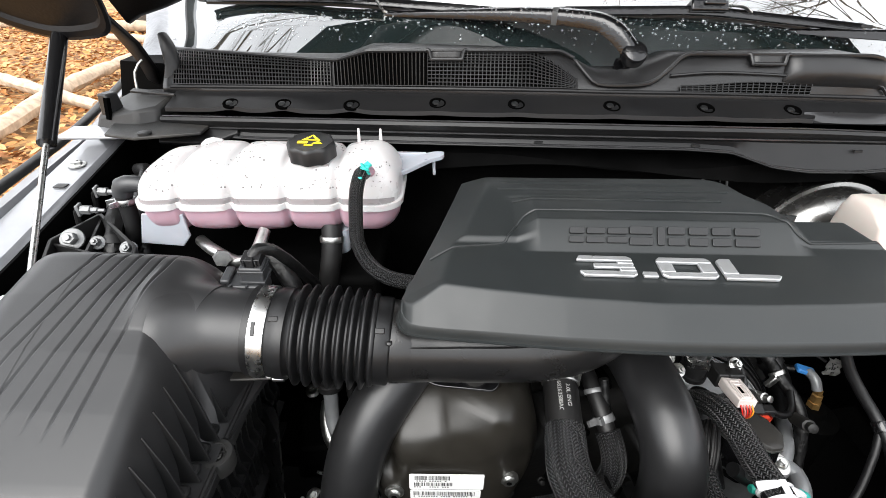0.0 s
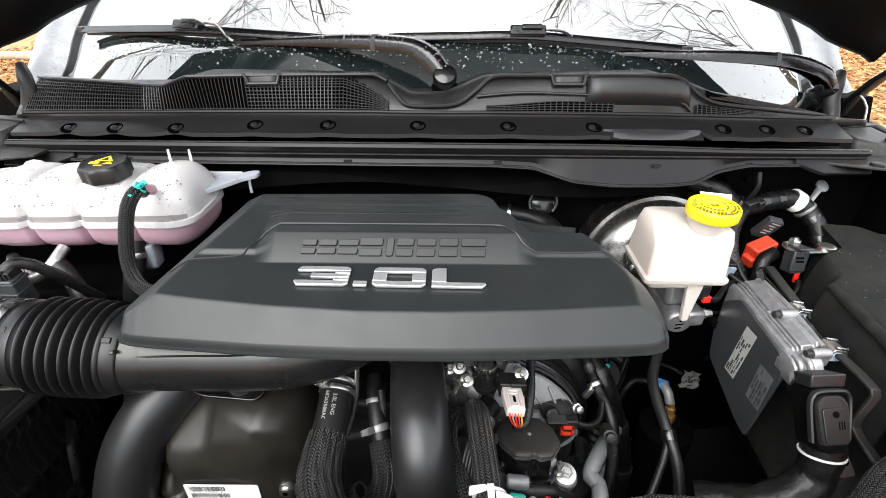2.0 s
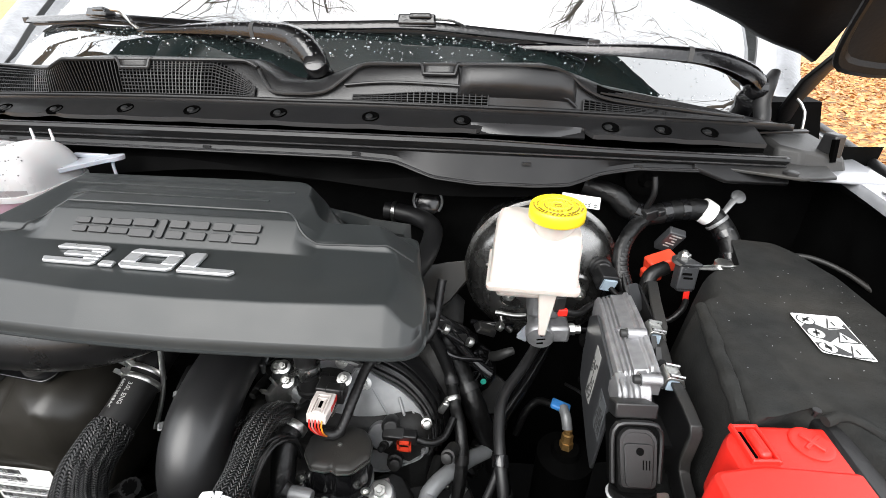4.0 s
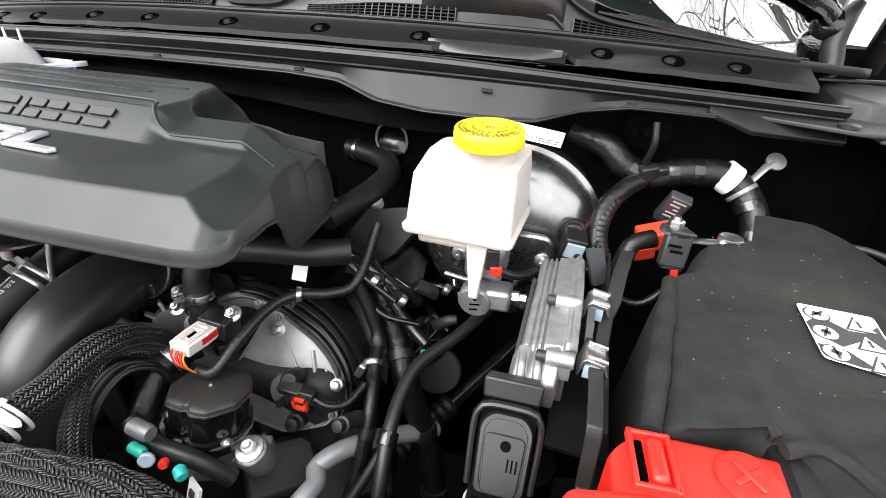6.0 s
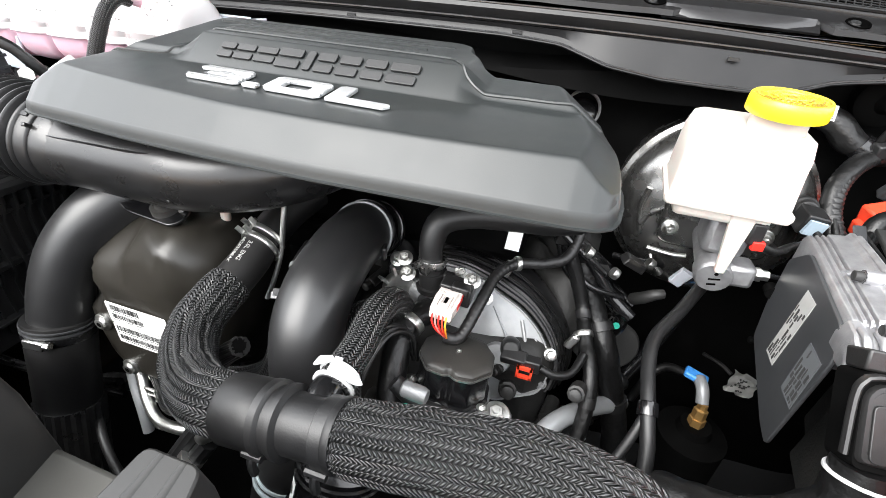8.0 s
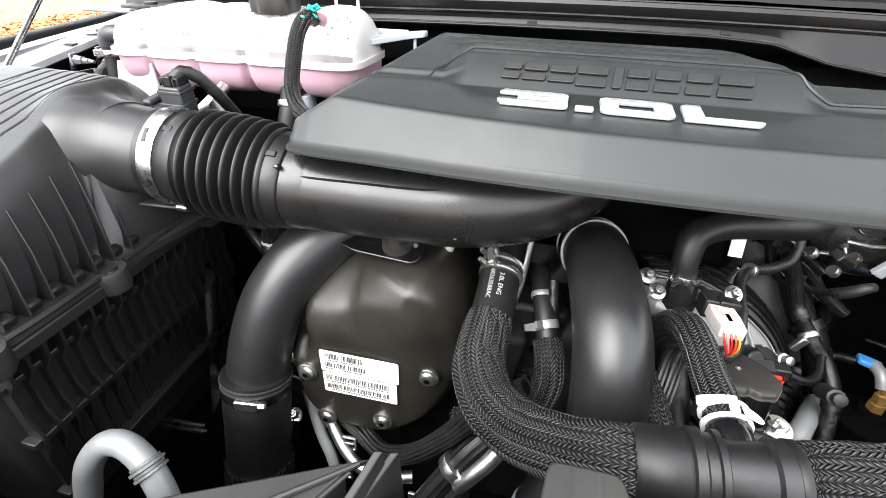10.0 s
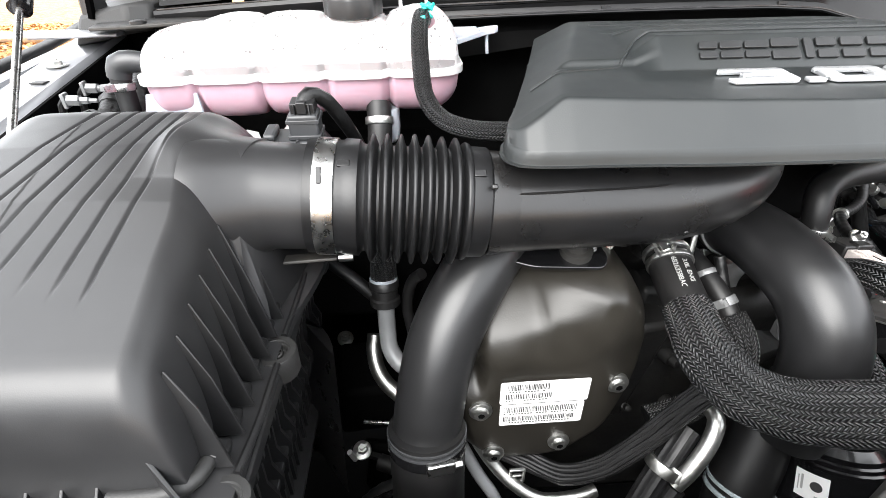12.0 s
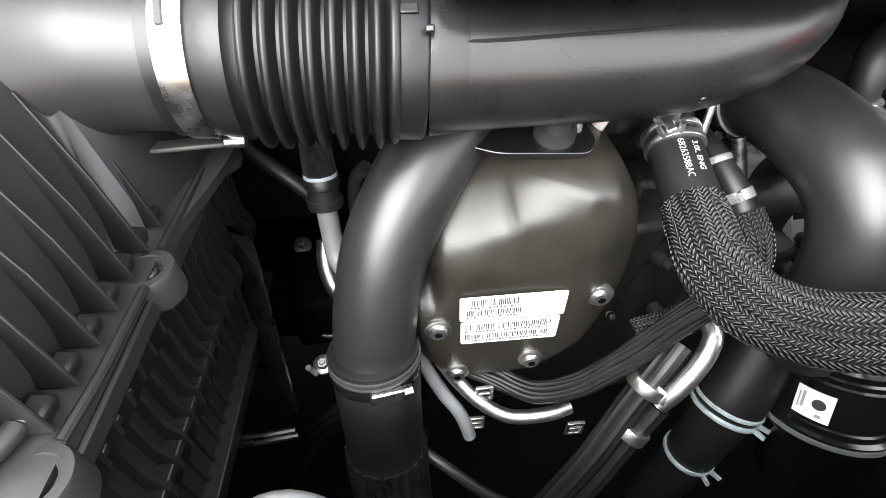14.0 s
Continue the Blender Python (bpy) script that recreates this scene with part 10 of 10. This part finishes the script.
for q in ((-0.497, 0.616, 1.240), (-0.486, 0.560, 1.240)):
    q = V(q)
    bm = bmesh.new()
    revolve(bm, [(0, 0.0062), (0.012, 0.0062), (0.013, 0.0042), (0.021, 0.0042), (0.022, 0.0026), (0.030, 0.0026)], q, (1, 0.05, -0.05), 6)
    part("nut", bm, "greycast", fp)
    bm = bmesh.new()
    block(bm, q + V((-0.003, 0, 0)), (0.004, 0.013, 0.016), (0, 0, 10))
    part("clip", bm, "greycast", fp, bevel=0.001)
    bm = bmesh.new()
    tube(bm, [q, q + V((-0.012, 0.004, -0.006)), q + V((-0.02, 0.005, -0.05))], 0.004, 8)
    part("line", bm, "rubber", fp)
loom("wiring_loom", "black wiring beside the inner wing", [(-0.49, 0.70, 1.22), (-0.47, 0.64, 1.235), (-0.46, 0.59, 1.225), (-0.44, 0.53, 1.20), (-0.43, 0.50, 1.15)], 0.012, "tape", wrinkle=0.2)
loom("wiring_loom", "black corrugated wiring loom by the tank", [(-0.50, 0.72, 1.23), (-0.46, 0.68, 1.245), (-0.44, 0.62, 1.235), (-0.43, 0.58, 1.20), (-0.42, 0.55, 1.14)], 0.010, "plastic", True)
lp2 = thing("tank_pipes", (-0.30, 0.56, 1.18), "bare metal pipes and a clamped hose under the tank", "pipe")
bm = bmesh.new()
tube(bm, [(-0.33, 0.55, 1.20), (-0.30, 0.52, 1.205), (-0.26, 0.50, 1.20), (-0.235, 0.50, 1.215), (-0.23, 0.53, 1.23)], 0.008, 14)
part("pipe", bm, "zinc", lp2)
bm = bmesh.new()
revolve(bm, [(0, 0.008), (0.01, 0.008), (0.012, 0.011), (0.02, 0.011)], (-0.285, 0.505, 1.205), (0.5, -0.7, 0.3), 6)
part("nut", bm, "zinc", lp2)
bm = bmesh.new()
tube(bm, [(-0.145, 0.55, 1.23), (-0.145, 0.535, 1.20), (-0.15, 0.52, 1.16), (-0.16, 0.51, 1.10)], 0.014, 18)
part("hose", bm, "rubber", lp2)
ring(lp2, "clamp", (-0.145, 0.541, 1.212), (0, 0.4, 1), 0.0146, 0.008, "zinc")
loom("wiring_loom", "black wiring loom under the tank", [(-0.22, 0.50, 1.22), (-0.20, 0.49, 1.20), (-0.18, 0.47, 1.17), (-0.17, 0.46, 1.12)], 0.012, "tape")
# near-black shelf colour stands in for the shade under the tank
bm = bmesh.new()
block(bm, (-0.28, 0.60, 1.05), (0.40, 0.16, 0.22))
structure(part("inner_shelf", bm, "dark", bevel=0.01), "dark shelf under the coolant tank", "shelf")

# ---- wipers ----
def wiper(name, pivot, arm, hook, blade, label):
    """pivot; arm: (place, half width, half height) from the pivot outwards; hook: the bright arm end; blade: its two ends and middle."""
    w = thing(name, pivot, label, "wiper")
    P = V(pivot)
    ax = V((0, -0.55, 0.84)).normalized()
    bm = bmesh.new()
    revolve(bm, [(-0.05, 0.016), (-0.012, 0.018), (-0.004, 0.022), (0.003, 0.0225), (0.004, 0.019), (0.0, 0.018)], P - ax * 0.026, ax, 28)
    part("pivot_base", bm, "wet", w)
    bm = bmesh.new()
    revolve(bm, [(-0.006, 0.019), (0.006, 0.019), (0.010, 0.0165), (0.0115, 0.012), (0.0125, 0.004)], P, (0, -0.75, 0.66), 28)
    part("pivot_cap", bm, "wet", w)
    pts = [q for q, _ in spline([a[0] for a in arm], 0.008)]
    idx = [i for _, i in spline([a[0] for a in arm], 0.008)]
    fr = frames(pts)
    rings = []
    for q, i, (t, u, v) in zip(pts, idx, fr):
        k = min(int(i), len(arm) - 2)
        f = i - k
        hw = arm[k][1] * (1 - f) + arm[k + 1][1] * f
        hh = arm[k][2] * (1 - f) + arm[k + 1][2] * f
        rings.append([q + v * (hw * a) + u * (hh * b) for a, b in ((-1, -1), (-1.0, 0.2), (-0.8, 0.75), (-0.4, 1.0), (0.4, 1.0), (0.8, 0.75), (1.0, 0.2), (1, -1), (0.8, -1), (0.75, 0.1), (-0.75, 0.1), (-0.8, -1))])
    bm = bmesh.new()
    skin(bm, rings)
    part("arm", bm, "wet", w, sharp=45)
    bm = bmesh.new()
    j = int(0.30 * len(rings))
    skin(bm, [[c + (q - c) * 1.04 for q in rings[j + o]] for o in (0, 1) for c in [pts[j + o]]])
    part("joint", bm, "ink", w)
    bm = bmesh.new()
    tube(bm, hook, 0.0042, 8, 0.006, flat=0.6)
    part("arm_tip", bm, "steel", w, "bright steel wiper arm end")
    a, mid, b = (V(q) for q in blade)
    n = V((0, -0.5, 0.86))
    line = [q for q, _ in spline([a, a.lerp(mid, 0.5) + n * 0.003, mid + n * 0.005, mid.lerp(b, 0.5) + n * 0.003, b], 0.02)]
    bm = bmesh.new()
    fr = frames(line)
    skin(bm, [[q + v * (0.009 * x) + u * (0.0075 * y) for x, y in ((-1, -0.5), (-0.9, 0.4), (-0.3, 1.0), (0.2, 1.0), (0.9, 0.1), (1, -0.5), (0.3, -0.9), (-0.3, -0.9))] for q, (t, u, v) in zip(line, fr)])
    bl = part("blade", bm, "wet", w)
    bm = bmesh.new()
    tube(bm, [q - n * 0.011 + V((0, 0.003, 0)) for q in line], 0.003, 6, 0.02)
    part("rubber_lip", bm, "rubber", bl)
    # thin pale tube draws a highlight line along the blade
    bm = bmesh.new()
    tube(bm, [q + n * 0.0062 + V((0, 0.004, 0)) for q in line[1:-1]], 0.0011, 6, 0.02)
    part("edge_line", bm, "lip", bl)
    for q in (line[0], line[-1]):
        bm = bmesh.new()
        block(bm, q, (0.020, 0.018, 0.013), (0, 0, math.degrees(math.atan2((b - a).y, (b - a).x))))
        part("end_cap", bm, "plastic", bl, bevel=0.002)
    bm = bmesh.new()
    rz = math.degrees(math.atan2((b - a).y, (b - a).x))
    block(bm, mid + n * 0.012, (0.062, 0.020, 0.018), (-30, 0, rz))
    block(bm, mid + n * 0.020 + V((0.006, 0, 0)), (0.036, 0.014, 0.010), (-30, 0, rz))
    part("adapter", bm, "wet", w, bevel=0.003)
    # rain beads along the arm and blade
    rn = random.Random(len(label))
    bm = bmesh.new()
    for k in range(170):
        i = rn.randrange(int(len(rings) * 0.7))
        q = rings[i][rn.choice((2, 3, 3, 4, 4, 5, 1))].lerp(rings[i + 1][rn.choice((2, 3, 4))], rn.random() * 0.5)
        r = rn.choice((0.0008, 0.0011, 0.0014, 0.0019))
        revolve(bm, [(-0.0004, r), (r * 0.5, r * 0.85), (r * 0.75, r * 0.35)], q, (0, -0.5, 0.86), 7)
    tagged(part("rain_bead", bm, "drop", w), kind="stuff")
    return w


wiper("wiper", (0.294, 0.756, 1.419), [((0.292, 0.766, 1.426), 0.017, 0.012), ((0.272, 0.778, 1.446), 0.017, 0.013), ((0.245, 0.792, 1.459), 0.016, 0.012), ((0.205, 0.806, 1.463), 0.015, 0.011), ((0.13, 0.832, 1.463), 0.013, 0.010), ((0.03, 0.868, 1.458), 0.009, 0.007), ((-0.098, 0.912, 1.450), 0.005, 0.004)],
      [(-0.085, 0.908, 1.451), (-0.102, 0.911, 1.454), (-0.112, 0.904, 1.470), (-0.122, 0.904, 1.480), (-0.145, 0.915, 1.482)], [(-0.492, 1.089, 1.452), (-0.185, 0.940, 1.464), (0.110, 0.850, 1.462)], "wet black wiper arm and blade")
wiper("wiper", (0.999, 0.868, 1.388), [((0.994, 0.868, 1.398), 0.017, 0.012), ((0.972, 0.858, 1.412), 0.017, 0.013), ((0.93, 0.850, 1.428), 0.016, 0.012), ((0.88, 0.846, 1.437), 0.015, 0.011), ((0.80, 0.853, 1.441), 0.013, 0.010), ((0.70, 0.869, 1.441), 0.009, 0.007), ((0.590, 0.886, 1.441), 0.005, 0.004)],
      [(0.60, 0.885, 1.442), (0.570, 0.888, 1.442), (0.540, 0.876, 1.455), (0.502, 0.858, 1.476), (0.480, 0.856, 1.480), (0.450, 0.860, 1.480)], [(0.205, 0.866, 1.465), (0.436, 0.862, 1.466), (0.726, 0.878, 1.448)], "wet black wiper arm and blade parked on the glass")

# ---- forest floor: loose leaves, fallen logs and bare trees ----
def scatter(name, cx0, cx1, cy0, cy1, count, seed):
    rn = np.random.default_rng(seed)
    n = count
    px, py = rn.uniform(cx0, cx1, n), rn.uniform(cy0, cy1, n)
    size, ang = rn.uniform(0.022, 0.055, n), rn.uniform(0, 6.283, n)
    tx, ty = rn.uniform(-0.5, 0.5, n), rn.uniform(-0.5, 0.5, n)
    shape = np.array([(-1, 0, 0), (-0.3, 0.55, 0.15), (0.5, 0.45, 0.2), (1, 0, 0.1), (0.5, -0.45, 0.2), (-0.3, -0.55, 0.15), (0, 0, -0.05)])
    c, s = np.cos(ang)[:, None], np.sin(ang)[:, None]
    x = shape[None, :, 0] * size[:, None]
    y = shape[None, :, 1] * size[:, None]
    z = shape[None, :, 2] * size[:, None] + x * tx[:, None] + y * ty[:, None]
    co = np.stack([px[:, None] + x * c - y * s, py[:, None] + x * s + y * c, GROUND + 0.03 + z + rn.uniform(0, 0.03, n)[:, None]], -1).reshape(-1, 3)
    faces = []
    for i in range(n):
        b = i * 7
        for k in range(6):
            faces.append((b + k, b + (k + 1) % 6, b + 6))
    me = bpy.data.meshes.new(name)
    me.from_pydata(co.tolist(), [], faces)
    me.materials.append(MAT["leaf"])
    return tagged(new(name, me), "dry orange and brown fallen leaves", "leaves", kind="stuff")


scatter("fallen_leaves", -9.0, -1.2, 1.0, 12.0, 17000, 1)
scatter("fallen_leaves", 1.9, 10.0, 1.0, 13.0, 15000, 2)
for pts, r in (([(-3.35, 2.4, 0.18), (-3.66, 3.85, 0.22), (-3.95, 5.1, 0.24), (-4.05, 6.5, 0.26), (-4.2, 8.0, 0.3)], [0.075, 0.075, 0.07, 0.06, 0.045]), ([(-5.6, 5.75, 0.22), (-4.8, 5.28, 0.24), (-3.9, 4.75, 0.25), (-3.3, 4.5, 0.2)], [0.07, 0.065, 0.06, 0.05]),
                ([(-5.4, 8.2, 0.22), (-4.7, 7.9, 0.25), (-4.1, 7.6, 0.25), (-3.4, 7.9, 0.22)], [0.05, 0.06, 0.06, 0.04]), ([(-9, 9.5, 0.2), (-6, 9.2, 0.25), (-3.6, 9.6, 0.2)], [0.08, 0.09, 0.07])):
    bm = bmesh.new()
    tube(bm, pts, r, 14, 0.15, wrinkle=0.25)
    tagged(part("fallen_log", bm, "log"), "pale fallen log lying on dry leaves", "log")


def bare_tree(at, height, seed, lean=(0, 0), fine=3):
    t = thing("bare_tree", at, "leafless tree with thin winter branches", "tree")
    rn = random.Random(seed)
    trunk, limbs = bmesh.new(), bmesh.new()
    top = V(at) + V((lean[0], lean[1], height))
    sp = [V(at) + (top - V(at)) * (k / 5) + V((rn.uniform(-0.2, 0.2), rn.uniform(-0.2, 0.2), 0)) * (k > 0) for k in range(6)]
    tube(trunk, sp, [0.20, 0.17, 0.14, 0.11, 0.07, 0.03], 10, 0.6)
    def branch(p, d, length, r, depth):
        pts, q = [p], p
        for k in range(3):
            d = (d + V((rn.uniform(-0.35, 0.35), rn.uniform(-0.35, 0.35), rn.uniform(-0.1, 0.3)))).normalized()
            q = q + d * length / 3
            pts.append(q)
        tube(limbs, pts, [r, r * 0.8, r * 0.6, r * 0.35], 4, length / 4, cap=False)
        if depth:
            for k in range(3 if depth > 1 else 4):
                f = rn.choice((1, 2, 2, 3))
                branch(pts[f], (d + V((rn.uniform(-1, 1), rn.uniform(-1, 1), rn.uniform(-0.2, 0.7)))).normalized(), length * rn.uniform(0.5, 0.75), r * 0.5, depth - 1)
    for k in range(13):
        f = 0.30 + 0.68 * k / 13
        i = min(int(f * 5), 4)
        p = sp[i] + (sp[i + 1] - sp[i]) * (f * 5 - i)
        a = rn.uniform(0, 6.283)
        branch(p, V((math.cos(a), math.sin(a), 0.5)).normalized(), rn.uniform(1.6, 3.2) * (1.2 - 0.5 * f), 0.045 * (1.2 - f), fine)
    part("trunk", trunk, "bark", t)
    part("branches", limbs, "bark", t)
    return t


bare_tree((-6.6, 3.0, GROUND), 11, 3, (1.0, 1.0), 4)
bare_tree((-3.0, 7.2, GROUND), 12, 45, (-0.6, -1.2), 4)
bare_tree((7.0, 3.2, GROUND), 11, 7, (-1.0, 1.0), 4)
bare_tree((3.6, 7.4, GROUND), 12, 52, (0.5, -1.2), 4)
bare_tree((0.4, 8.6, GROUND), 12, 12, (0.0, -1.6), 3)
bare_tree((-5.6, 9.5, GROUND), 13, 21, (0.8, -0.5), 3)
